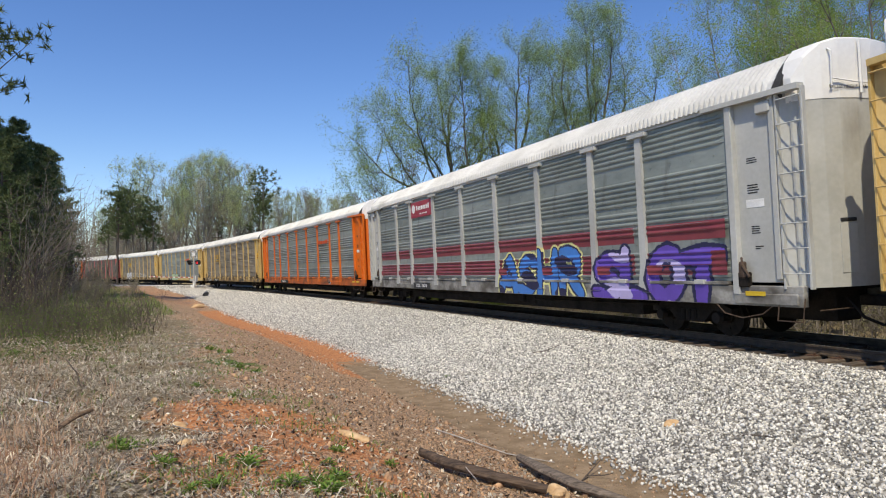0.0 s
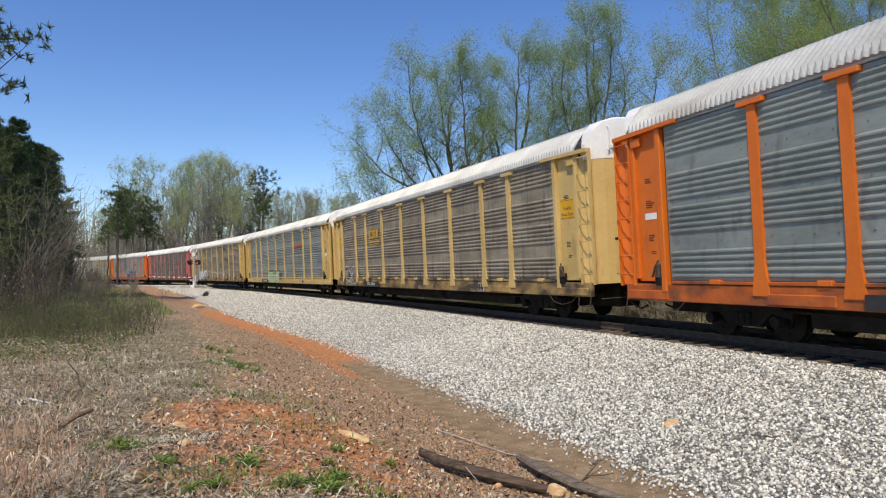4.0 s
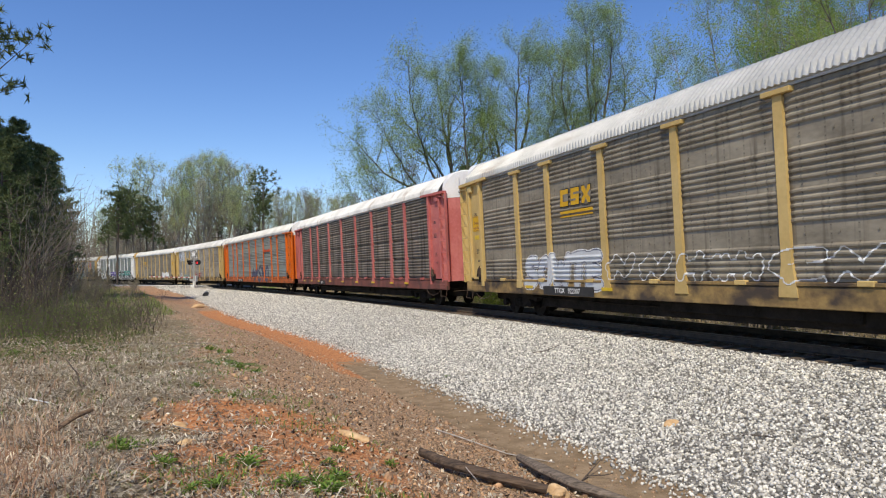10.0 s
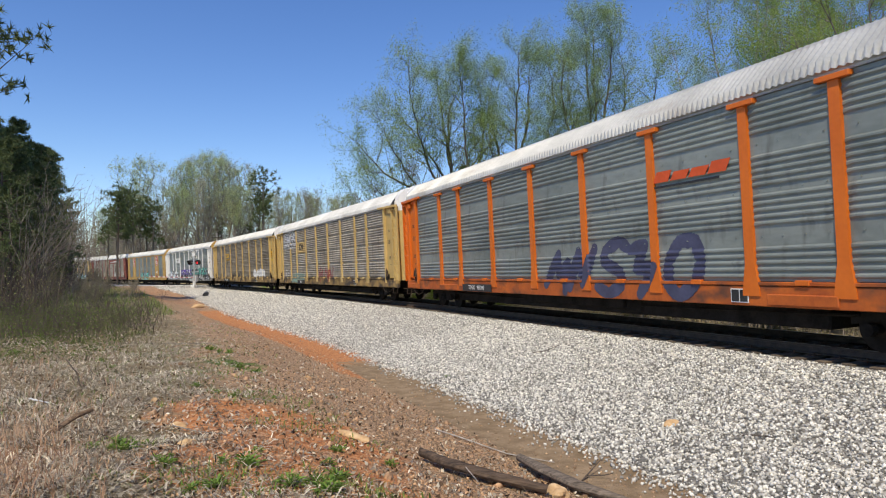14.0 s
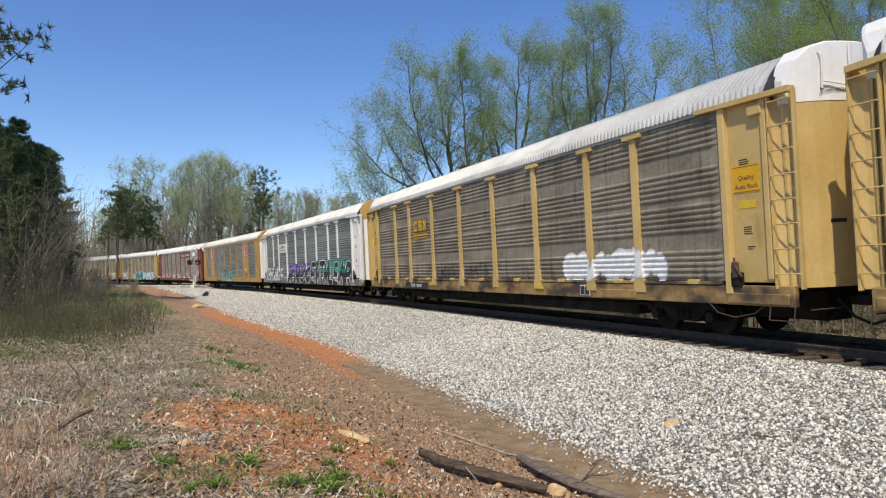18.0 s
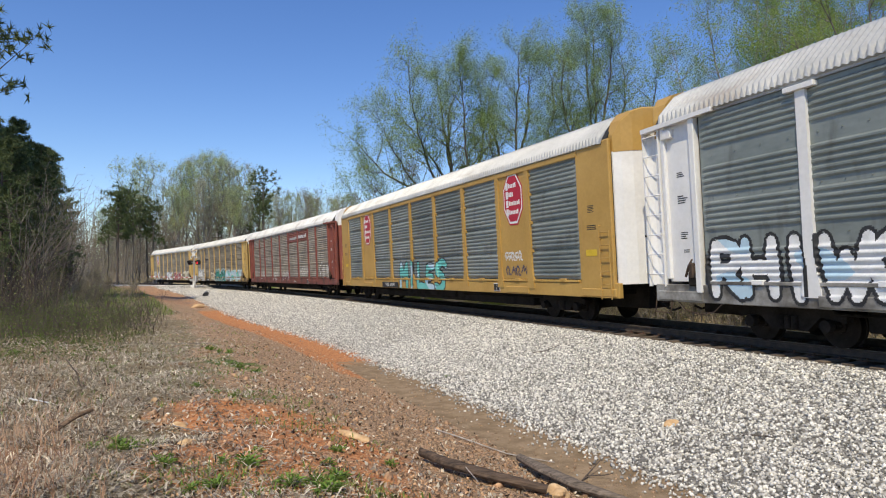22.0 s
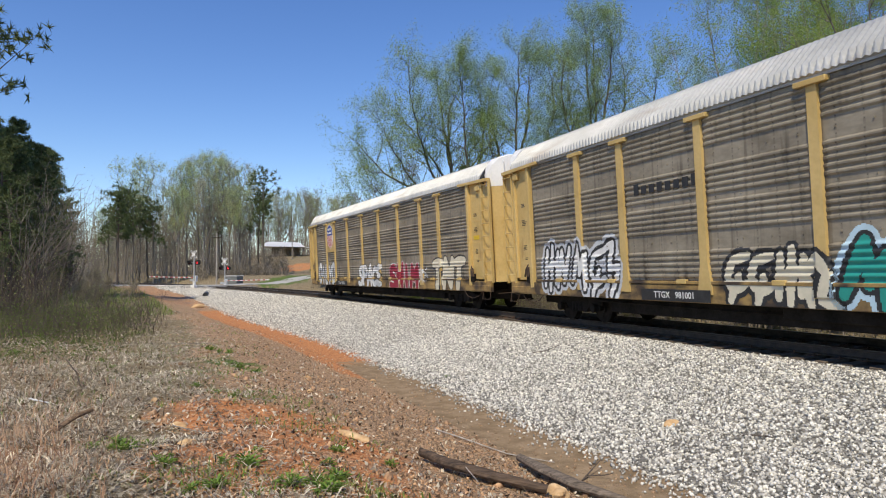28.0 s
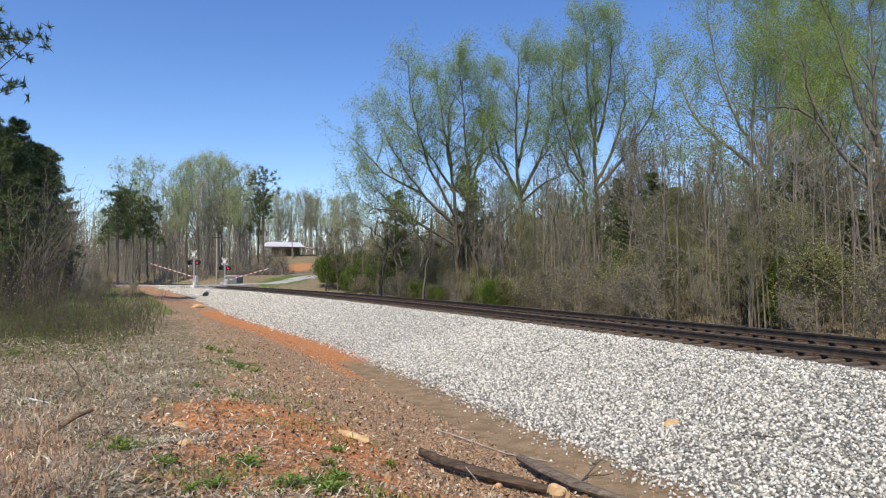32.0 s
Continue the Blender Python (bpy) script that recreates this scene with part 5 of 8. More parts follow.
# the wood behind the track, edge and depth
wood(saplings, 60, (-78, 14), (-13.5, -8.5), (0.4, 0.68), (4, 2, 4, 2, 3, 2))
wood(saplings, 110, (-80, 25), (-32, -13), (0.55, 0.85), (3, 3, 4, 2, 3, 4))
wood(saplings, 90, (-85, 40), (-60, -30), (0.7, 1.0), (3, 2, 4, 2, 3, 4))
wood(shrubs, 70, (-72, 12), (-12.0, -7.2), (0.5, 1.0), (6, 0.7, 1.2))
wood(shrubs, 60, (-75, 20), (-24, -11), (0.8, 1.4), (6, 0.6, 1.2))


def thicket(name, label, x, y, h0, h1, rng, bark, leaf, bits, leaf_size, lean=0.25, r=0.022):
    """Many thin stems, each forked once or twice, with bits of leaf: growth that nobody could count."""
    n = len(x)
    base = np.stack([x, y, ground_z(x, y) - 0.1], -1)
    h = rng.uniform(h0, h1, n) * (0.45 + 1.1 * vnoise(x * 0.33 + 5, y * 0.33))
    d = np.stack([rng.normal(0, lean, n), rng.normal(0, lean, n), np.ones(n)], -1)
    mid = base + d * (h * 0.5)[:, None]
    d2 = d + np.stack([rng.normal(0, lean, n), rng.normal(0, lean, n), np.zeros(n)], -1)
    tip = mid + d2 * (h * 0.5)[:, None]
    rad = r * (0.5 + h / h1)
    p0, p1, ra, rb = [base, mid], [mid, tip], [rad, rad * 0.7], [rad * 0.7, rad * 0.25]
    ends = [tip]
    for _ in range(5):
        f = rng.uniform(0.25, 0.95, n)[:, None]
        st = mid + (tip - mid) * f if _ % 2 else base + (mid - base) * (0.4 + 0.6 * f)
        dd = np.stack([rng.normal(0, 0.8, n), rng.normal(0, 0.8, n), rng.uniform(0.2, 1.2, n)], -1)
        en = st + dd * (h * rng.uniform(0.1, 0.25, n))[:, None]
        p0.append(st), p1.append(en), ra.append(rad * 0.4), rb.append(rad * 0.15)
        ends.append(en)
    seg = list(zip(np.concatenate(p0), np.concatenate(p1), np.concatenate(ra), np.concatenate(rb)))
    v, f = tubes(seg, 3)
    ob = tagged(put(name, big_mesh(name, v, f, bark)), label, "undergrowth", kind="stuff")
    if bits:
        e = np.concatenate(ends)
        pts = np.repeat(e, bits, 0) + rng.normal(0, 0.22 * (h1 / 4) ** 0.5, (len(e) * bits, 3))
        tagged(put(name + "_leaves", leaves(pts, leaf_size, rng, 1.5, leaf, name + "_leaves")), label, "undergrowth", kind="stuff")
    return ob


def band(n, s_rng, l_rng, seed):
    rng = np.random.default_rng(seed)
    s, l = rng.uniform(*s_rng, n), rng.uniform(*l_rng, n)
    a = TH0 + KAP * s
    return ((np.sin(a) - math.sin(TH0)) / KAP - math.sin(TH0) * DIST + np.sin(a) * l,
            -(np.cos(a) - math.cos(TH0)) / KAP + math.cos(TH0) * DIST - np.cos(a) * l, rng)


bark_pole = mat("grey smooth bark", (0.10, 0.088, 0.07), (0.24, 0.215, 0.175), 6, 0.95, 0, 0.01, 30, stretch=(2, 2, 0.4), vary=0.3, island=True)
leaf_dead = leaf_mat("dry brown leaves", (0.19, 0.16, 0.12), (0.39, 0.34, 0.265), 0.2)
x, y, rg = band(2000, (-80, 20), (-40, -11), 61)
thicket("woodland_stems", "crowded grey stems of the young wood", x, y, 5.2, 9.4, rg, bark_grey, leaf_woods, 3, 0.08, 0.05, 0.032)
x, y, rg = band(300, (-78, 20), (-30, -10.5), 65)
thicket("pole_stems", "slender pale grey trunks of the young wood", x, y, 5.4, 9.6, rg, bark_pole, leaf_canopy, 3, 0.07, 0.035, 0.042)
x, y, rg = band(1000, (-76, 16), (-26, -7.6), 62)
thicket("woodland_brush", "grey-brown tangle of vines and brush at the wood's edge", x, y, 0.8, 3.6, rg, bark_grey, leaf_dead, 2, 0.06, 0.3, 0.014)
x, y, rg = band(620, (-76, 16), (-24, -8.0), 63)
thicket("green_brush", "patches of fresh green brush under the trees", x, y, 0.4, 3.6, rg, bark_mid, leaf_woods, 4, 0.055, 0.3, 0.015)
x, y, rg = band(3300, (-90, 40), (-80, -30), 64)
thicket("deep_wood", "deep wood of crowded trunks and olive crowns", x, y, 7.5, 12.0, rg, bark_mid, leaf_canopy, 3, 0.19, 0.05, 0.06)
# ---- round the level crossing ----
def open_view(x, y):
    """The clearing through which the house is seen."""
    return -0.285 < x / y < -0.165 and y < 200


far_pines = [crown_tree("pine_tree", "far pine with a bare trunk and ragged crown", 151 + k, 0.2, bark_mid, None, lob, 34, fork=0.9, direct=0.6, twig=0.03, group="pines", pine=16, twigs=3, reach=1.1, size=0.7)
             for k, lob in enumerate((((0, 0, 15.5, 2.6, 2.6, 3.4, 3), (-1.4, 0, 11.6, 2.8, 2.4, 1.4, 1.5), (1.2, 0, 9.6, 2.2, 2, 0.9, 0.7)), ((0.3, 0, 15.0, 2.0, 2.0, 3.8, 3), (0.9, 0, 10.8, 2.3, 2, 1.3, 1.2))))]
# paler grey bark for far trees, distance haze mixed into the colour
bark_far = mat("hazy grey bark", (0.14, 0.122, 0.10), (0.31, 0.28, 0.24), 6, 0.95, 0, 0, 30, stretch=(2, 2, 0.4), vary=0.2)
FAN = (((0, 0), (0.1, 5.0), (0.0, 9.0), (0.2, 17.4)), ((0.0, 6.4), (-1.5, 9.6), (-2.2, 13.0), (-2.0, 16.0)), ((0.1, 7.0), (1.6, 10.2), (2.3, 13.4), (2.2, 16.2)), ((0.0, 7.8), (-0.7, 12.0), (-0.9, 17.0)), ((0.1, 8.4), (1.0, 12.6), (1.2, 17.0)), ((-0.4, 6.6), (-2.4, 8.6), (-3.2, 11.4)), ((0.3, 6.8), (2.4, 9.0), (3.3, 11.8)))
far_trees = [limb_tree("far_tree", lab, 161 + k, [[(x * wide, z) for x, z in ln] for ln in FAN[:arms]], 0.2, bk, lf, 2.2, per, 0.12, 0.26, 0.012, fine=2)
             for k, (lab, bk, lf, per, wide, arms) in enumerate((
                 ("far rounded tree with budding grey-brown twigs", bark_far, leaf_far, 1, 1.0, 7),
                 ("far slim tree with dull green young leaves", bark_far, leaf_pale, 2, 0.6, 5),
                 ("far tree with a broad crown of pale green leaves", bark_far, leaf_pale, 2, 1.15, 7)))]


def far_stand(tree, px, d, top, turn, own=18.0):
    """A far tree on its bearing, scaled to its height."""
    x = d * px
    stand(tree, x, d, turn, (top * 1.1 - gz(x, d)) / own, sink=0.3)


for b, d, top, k in ((-0.485, 132, 17.5, 0), (-0.474, 138, 18.5, 0), (-0.462, 129, 15.5, 1), (-0.500, 140, 15.0, 0), (-0.441, 142, 16.5, 1), (-0.430, 133, 14.5, 0), (-0.268, 138, 21.5, 1), (-0.276, 146, 17.0, 0), (-0.330, 150, 16.0, 1)):
    far_stand(far_pines[k], b, d, top, 70 * b * d % 360)
for b, d, top, k in ((-0.452, 150, 25.0, 2), (-0.400, 148, 21.5, 0), (-0.382, 140, 22.5, 1), (-0.366, 150, 25.0, 0), (-0.348, 146, 25.5, 2), (-0.334, 152, 25.5, 1), (-0.318, 144, 23.5, 0), (-0.302, 150, 23.0, 2),
                     (-0.288, 155, 21.0, 0), (-0.418, 152, 20.0, 0), (-0.470, 155, 19.0, 0), (-0.505, 160, 16.0, 1), (-0.394, 136, 18.0, 1), (-0.356, 134, 19.0, 0), (-0.31, 134, 17.5, 1), (-0.245, 222, 27.0, 0), (-0.225, 226, 26.0, 2),
                     (-0.205, 224, 27.5, 0), (-0.188, 230, 25.0, 1), (-0.172, 226, 25.0, 0), (-0.156, 190, 22.0, 0), (-0.145, 170, 19.0, 2), (-0.132, 150, 16.5, 0), (-0.26, 228, 27.0, 1), (-0.235, 235, 26.0, 0), (-0.196, 236, 27.0, 1), (-0.165, 215, 23.0, 2)):
    far_stand(far_trees[k], b, d, top, 131 * b * d % 360)
for _ in range(46):
    y = _t.uniform(138, 215)
    x = y * _t.uniform(-0.52, -0.12)
    if not open_view(x, y):
        stand(_t.choices(saplings, (3, 2, 3, 1, 1, 3))[0], x, y, _t.uniform(0, 360), _t.uniform(0.9, 1.25))
for _ in range(40):
    far_stand(far_trees[_t.choice((0, 0, 1))], _t.uniform(-0.62, -0.06), _t.uniform(215, 300), _t.uniform(15, 23), _t.uniform(0, 360))
# the dark pines at the near side of the line
for x, y, k, sc in ((-36.5, 58.0, 1, 1.0), (-40.0, 62.0, 1, 1.1), (-39.5, 66.0, 1, 1.05), (-43.0, 72.0, 1, 1.15), (-34.0, 54.0, 1, 0.85), (-44.0, 66.0, 1, 1.3), (-46.0, 78.0, 1, 1.2), (-49.0, 74.0, 1, 1.3), (-38.0, 55.5, 1, 1.0), (-41.5, 69.0, 0, 0.62), (-45.5, 75.0, 0, 0.66)):
    stand(pines[k], x, y, _t.uniform(0, 360), sc)
for x, y in ((-30.5, 50.0), (-34.0, 55.0), (-36.0, 53.0), (-32.0, 58.0), (-37.0, 61.0), (-33.0, 48.0)):
    stand(saplings[_t.choice((0, 3, 1))], x, y, _t.uniform(0, 360), _t.uniform(0.55, 0.8))
for _ in range(12):
    y = _t.uniform(30, 46)
    x = -y * _t.uniform(0.46, 0.72)
    stand(shrubs[_t.choices((0, 1, 2), (6, 0.0, 0.0))[0]], x, y, _t.uniform(0, 360), _t.uniform(0.35, 0.7))
# far woods beyond the crossing
rg = np.random.default_rng(71)
far_y = rg.uniform(215, 420, 2600)
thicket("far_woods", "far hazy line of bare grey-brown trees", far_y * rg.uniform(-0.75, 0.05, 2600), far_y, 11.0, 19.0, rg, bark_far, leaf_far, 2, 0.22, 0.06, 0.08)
far_y = rg.uniform(135, 215, 900)
far_x = far_y * rg.uniform(-0.56, -0.17, 900)
keep = ((far_x / far_y < -0.285) | (far_x / far_y > -0.165) | (far_y > 204)) & (np.abs(along(far_x, far_y)[1] + 40) > 12)
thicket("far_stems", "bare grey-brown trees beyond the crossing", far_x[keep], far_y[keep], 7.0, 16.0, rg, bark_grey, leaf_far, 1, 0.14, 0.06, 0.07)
far_y = rg.uniform(214, 330, 1800)
thicket("far_brush", "far brown brush and young trees", far_y * rg.uniform(-0.72, 0.0, 1800), far_y, 3.0, 7.0, rg, bark_mid, leaf_dead, 3, 0.28, 0.08, 0.09)
hill_y = rg.uniform(126, 192, 900)
hill_x = hill_y * rg.uniform(-0.37, -0.232, 900)
thicket("hill_brush", "dull brown brush on the slope below the house", hill_x, hill_y, 1.0, 3.0, rg, bark_mid, leaf_dead, 3, 0.16, 0.3, 0.03)
hill_y = rg.uniform(92, 128, 420)
thicket("road_brush", "green and grey bushes beside the road", hill_y * rg.uniform(-0.165, -0.06, 420), hill_y, 1.2, 4.2, rg, bark_mid, leaf_bush, 4, 0.10, 0.3, 0.03)
# brown thicket at the near side, before the dark pines
bush_y = rg.uniform(22, 50, 1000)
thicket("bramble_thicket", "dark brown tangle of brambles and bare stems", -bush_y * (0.44 + 0.30 * rg.random(1000) ** 0.7), bush_y, 0.15, 0.75, rg, bark_mid, leaf_olive, 1, 0.04, 0.5, 0.008)
# dark bark puts the pines' shade into these stems' colour
bush_y = rg.uniform(26, 50, 700)
thicket("dark_brambles", "shaded tangle of stems under the pines", -bush_y * (0.575 + 0.16 * rg.random(700)), bush_y, 0.6, 2.6, rg, bark_dark, leaf_olive, 1, 0.05, 0.35, 0.012)
# dark growth added to imitate shade over the grass here
bush_y = rg.uniform(15, 30, 700)
thicket("low_brambles", "low dark green and brown brambles, standing in for shade on the grass", -bush_y * (0.47 + 0.26 * rg.random(700)), bush_y, 0.1, 0.5, rg, bark_dark, leaf_bush, 2, 0.035, 0.6, 0.006)
bush_y = rg.uniform(18.5, 27, 1500)
thicket("dead_weeds", "dense dark dead weeds in the rough grass", -bush_y * (0.43 + 0.30 * rg.random(1500) ** 0.8), bush_y, 0.25, 0.95, rg, bark_dark, leaf_bush, 2, 0.026, 0.3, 0.006)
# dark stems added where shade from unseen trees would fall
bush_y = rg.uniform(13.5, 19, 900)
thicket("near_weeds", "low dark weeds at the edge of the grass, in place of tree shade", -bush_y * (0.50 + 0.26 * rg.random(900) ** 0.7), bush_y, 0.12, 0.5, rg, bark_dark, leaf_bush, 1, 0.022, 0.5, 0.004)
bush_y = rg.uniform(23, 34, 90)
thicket("weed_stems", "dark dead weed stems", -bush_y * rg.uniform(0.42, 0.55, 90), bush_y, 0.6, 1.2, rg, bark_dark, leaf_dead, 1, 0.03, 0.25, 0.009)
side_y = rg.uniform(48, 85, 500)
thicket("dark_thicket", "dark mixed thicket under the pines", -side_y * rg.uniform(0.545, 0.75, 500), side_y, 1.5, 6.0, rg, bark_dark, leaf_olive, 2, 0.09, 0.2, 0.03)

# ---- road over the crossing ----
road_m = mat("pale worn asphalt and gravel", (0.30, 0.29, 0.27), (0.46, 0.45, 0.42), 0.6, 0.95, 0, 0.01, 12)


def ribbon(points, width, lift, step=1.0):
    pts = [Vector((*p, 0)) for p in points]
    fine = []
    for i in range(len(pts) - 1):
        p0, p1, p2, p3 = pts[max(i - 1, 0)], pts[i], pts[i + 1], pts[min(i + 2, len(pts) - 1)]
        k = max(2, int((p2 - p1).length / step))
        for j in range(k):
            t = j / k
            fine.append(0.5 * (2 * p1 + (p2 - p0) * t + (2 * p0 - 5 * p1 + 4 * p2 - p3) * t * t + (3 * p1 - p0 - 3 * p2 + p3) * t ** 3))
    verts, faces = [], []
    m = 9
    for i, p in enumerate(fine):
        d = (fine[min(i + 1, len(fine) - 1)] - fine[max(i - 1, 0)]).normalized()
        nrm = Vector((-d.y, d.x, 0))
        for j in range(m):
            q = p + nrm * width * (j / (m - 1) - 0.5)
            verts.append((q.x, q.y, gz(q.x, q.y) + lift - (0.06 if j in (0, m - 1) else 0)))
    for i in range(len(fine) - 1):
        for j in range(m - 1):
            faces.append((i * m + j, i * m + j + 1, (i + 1) * m + j + 1, (i + 1) * m + j))
    return verts, [f[::-1] for f in faces]


cx, cy, ca = track(-97.0)
v, f = ribbon([(-95, 92), (-70, 97), (cx - 9, cy - 2.5), (cx, cy), track(-97, -6)[:2], track(-97.5, -14)[:2], track(-100, -22)[:2], track(-106, -33)[:2], track(-118, -46)[:2]], 7.6, 0.06)
tagged(put("road", mesh("road", v, f, road_m)), "pale narrow road over the level crossing", "road", kind="structure")
deck = tagged(new("crossing_deck"), "dark rubber and timber crossing deck between the rails", "crossing deck", kind="structure")
for k in range(8):
    for lat, w in ((0.0, 1.30), (1.25, 0.75), (-1.25, 0.75)):
        x, y, a = track(-100.5 + k * 1.0, lat)
        put("deck_panel", M["deck", w] if ("deck", w) in M else M.setdefault(("deck", w), done(box_bm((0.97, w, 0.10), (0, 0, -0.035), 0.01), "deck_panel", tie_m)), deck, m=pose(x, y, -lat * 0.045, CANT, 0, math.degrees(a)))

# ---- crossing signals ----
sig_white = mat("white enamel", (0.70, 0.70, 0.68), (0.84, 0.84, 0.82), 3, 0.5)
sig_alu = mat("galvanised mast", (0.42, 0.43, 0.43), (0.58, 0.59, 0.59), 3, 0.45, 0.4)
sig_red = mat("faded red reflective stripe", (0.46, 0.10, 0.10), (0.58, 0.17, 0.16), 3, 0.5)
lamp_red = glow("lit red lamp", (1.0, 0.03, 0.04), 1.6)
lamp_dark = mat("unlit red lamp glass", (0.10, 0.008, 0.008), (0.16, 0.015, 0.015), 3, 0.2)
ARMS = []


def signal(x, y, face, arm_len, label):
    """A mast with crossbuck, lamps, mechanism and a gate arm. face: degrees of the way its front looks."""
    z = gz(x, y)
    sig = tagged(new("crossing_signal"), label, "crossing signal", "signals of the level crossing")
    sig.matrix_basis = pose(x, y, z, 0, 0, face)
    part("mast", tube_bm([(0, 0, 0), (0, 0, 4.5)], 0.075, 10), sig_alu, sig)
    part("foundation", box_bm((0.6, 0.6, 0.5), (0, 0, 0.1), 0.04), sig_white, sig, "pale concrete foundation")
    part("junction_box", box_bm((0.30, 0.28, 0.55), (0, 0.05, 0.55), 0.03), sig_white, sig)
    for turn in (45, -45):
        bm = box_bm((0.24, 0.02, 1.35), (0, 0, 0), 0.01)
        bmesh.ops.transform(bm, matrix=Matrix.Translation((0, -0.10 - (0.012 if turn > 0 else 0), 4.15)) @ pose(0, 0, 0, 0, turn, 0), verts=bm.verts)
        blade = part("crossbuck_blade", bm, sig_white, sig, "white crossing blade with dark bars of writing")
        bb = bmesh.new()
        for q in (-0.42, 0.42):
            box_bm((0.10, 0.006, 0.30), (0, 0, q), 0, bb)
        bmesh.ops.transform(bb, matrix=Matrix.Translation((0, -0.115 - (0.012 if turn > 0 else 0), 4.15)) @ pose(0, 0, 0, 0, turn, 0), verts=bb.verts)
        part("lettering_bar", bb, ink, blade)
    part("lamp_bracket", tube_bm([(-0.78, 0, 3.15), (0.78, 0, 3.15)], 0.035, 8), sig_alu, sig)
    for i, sx in enumerate((-0.62, 0.62)):
        head = part("lamp_head", disc_bm(0.30, 0.03, (sx, -0.14, 3.15), "y", 20), black_m, sig, "black lamp with round target")
        part("lens", disc_bm(0.155, 0.06, (sx, -0.17, 3.15), "y", 16), lamp_red if i else lamp_dark, head, "red lens")
        back = part("lamp_head", disc_bm(0.30, 0.03, (sx, 0.14, 3.15), "y", 20), black_m, sig, "black lamp with round target")
        part("lens", disc_bm(0.155, 0.06, (sx, 0.17, 3.15), "y", 16), lamp_dark if i else lamp_red, back, "red lens")
        part("hood", tube_bm([(sx, -0.16, 3.26), (sx, -0.42, 3.24)], [0.17, 0.13], 8, cap=False), black_m, head)
    part("bell", disc_bm(0.14, 0.12, (0, 0, 4.55), "z", 12), sig_alu, sig)
    part("gate_mechanism", box_bm((0.42, 0.40, 0.75), (0, 0.25, 1.15), 0.04), sig_white, sig, "white gate motor housing")
    part("counterweight", box_bm((0.85, 0.06, 0.28), (-0.55, 0.30, 0.95), 0.03), sig_alu, sig)
    arm = tagged(put("gate_arm", done(box_bm((arm_len, 0.045, 0.10), (arm_len / 2 + 0.15, 0, 0), 0.008), "gate_arm", sig_white), sig), "white gate arm with red stripes")
    n = int(arm_len / 0.82)
    for k in range(n):
        put("red_stripe", done(box_bm((0.40, 0.049, 0.104), (0.55 + k * 0.82, 0, 0), 0), "red_stripe", sig_red), arm)
    for q in (0.35, 0.65, 0.97):
        put("tip_lamp", done(box_bm((0.08, 0.06, 0.10), (arm_len * q, 0, 0.12), 0.02), "tip_lamp", lamp_dark), arm)
    ARMS.append(arm)
    return sig


sx_, sy_, _a = track(-91.0, 4.2)
signal(sx_ + 0.9, sy_, -22.0, 7.4, "white crossbuck signal with red lamps, near side of the track")
sx_, sy_, _a = track(-103.0, -5.2)
signal(sx_ - 1.7, sy_, -15.0, 7.0, "white crossbuck signal with red lamps, far side of the track")
culvert_m = mat("black plastic pipe", (0.015, 0.015, 0.015), (0.03, 0.03, 0.03), 4, 0.6)
px_, py_, pa = track(-66.0, 6.6)
pipe = tagged(put("culvert_pipe", done(tube_bm([(0, 0, 0), (0.2, 0, 0), (4, 0, 0.05)], [0.24, 0.22, 0.22], 16), "culvert_pipe", culvert_m)), "black plastic culvert pipe end in the ditch", "pipe")
pipe.matrix_basis = pose(px_, py_, gz(px_, py_) + 0.14, 0, 0, 108)

# ---- house on the rise and power pole ----
house_wall = mat("dim board wall", (0.16, 0.13, 0.10), (0.24, 0.20, 0.16), 2, 0.9)
house_roof = mat("bright metal roof", (0.66, 0.67, 0.68), (0.80, 0.81, 0.82), 1, 0.35, 0.2)
hx, hy = -46.5, 196.0
house = tagged(new("house"), "low open-sided house with a bright metal roof among trees", "house")
house.matrix_basis = pose(hx, hy, gz(hx, hy) - 0.1, 0, 0, 12)
part("wall", box_bm((8.0, 3.6, 2.5), (0.6, 2.4, 1.25), 0.03), house_wall, house)
roof_bm = bmesh.new()
_rv = [roof_bm.verts.new(q) for q in ((-6.2, -4.2, 2.75), (6.2, -4.2, 2.55), (4.4, 0.4, 4.1), (-4.6, 0.4, 4.3), (6.2, 5.0, 2.6), (-6.2, 5.0, 2.75))]
for q in ((0, 1, 2, 3), (3, 2, 4, 5), (0, 3, 5), (1, 4, 2)):
    roof_bm.faces.new([_rv[k] for k in q])
roof_bm.faces.new([_rv[k] for k in (0, 5, 4, 1)])
part("roof", roof_bm, house_roof, house, "bright sheet-metal roof")
part("lean_to_roof", extrude_bm([(6.2, 2.42), (9.0, 2.25), (9.0, 2.35), (6.2, 2.52)], -3.6, 2.5), house_roof, house)
for x in (-5.6, -2.8, 0.0, 2.8, 5.6, 8.8):
    part("porch_post", box_bm((0.14, 0.14, 2.55), (x, -3.4, 1.2), 0.01), house_wall, house)
for x, y in ((-35.9, 106.5), (-41.8, 186.0)):
    pole = tagged(new("utility_pole"), "weathered wooden power pole with a short crossarm", "pole")
    pole.matrix_basis = pose(x, y, gz(x, y) - 0.2)
    part("shaft", tube_bm([(0, 0, 0), (0.03, 0, 9.5)], [0.15, 0.10], 8), bark_pale, pole)
    part("crossarm", box_bm((1.6, 0.1, 0.12), (0, -0.12, 8.7), 0.01), bark_dark, pole)
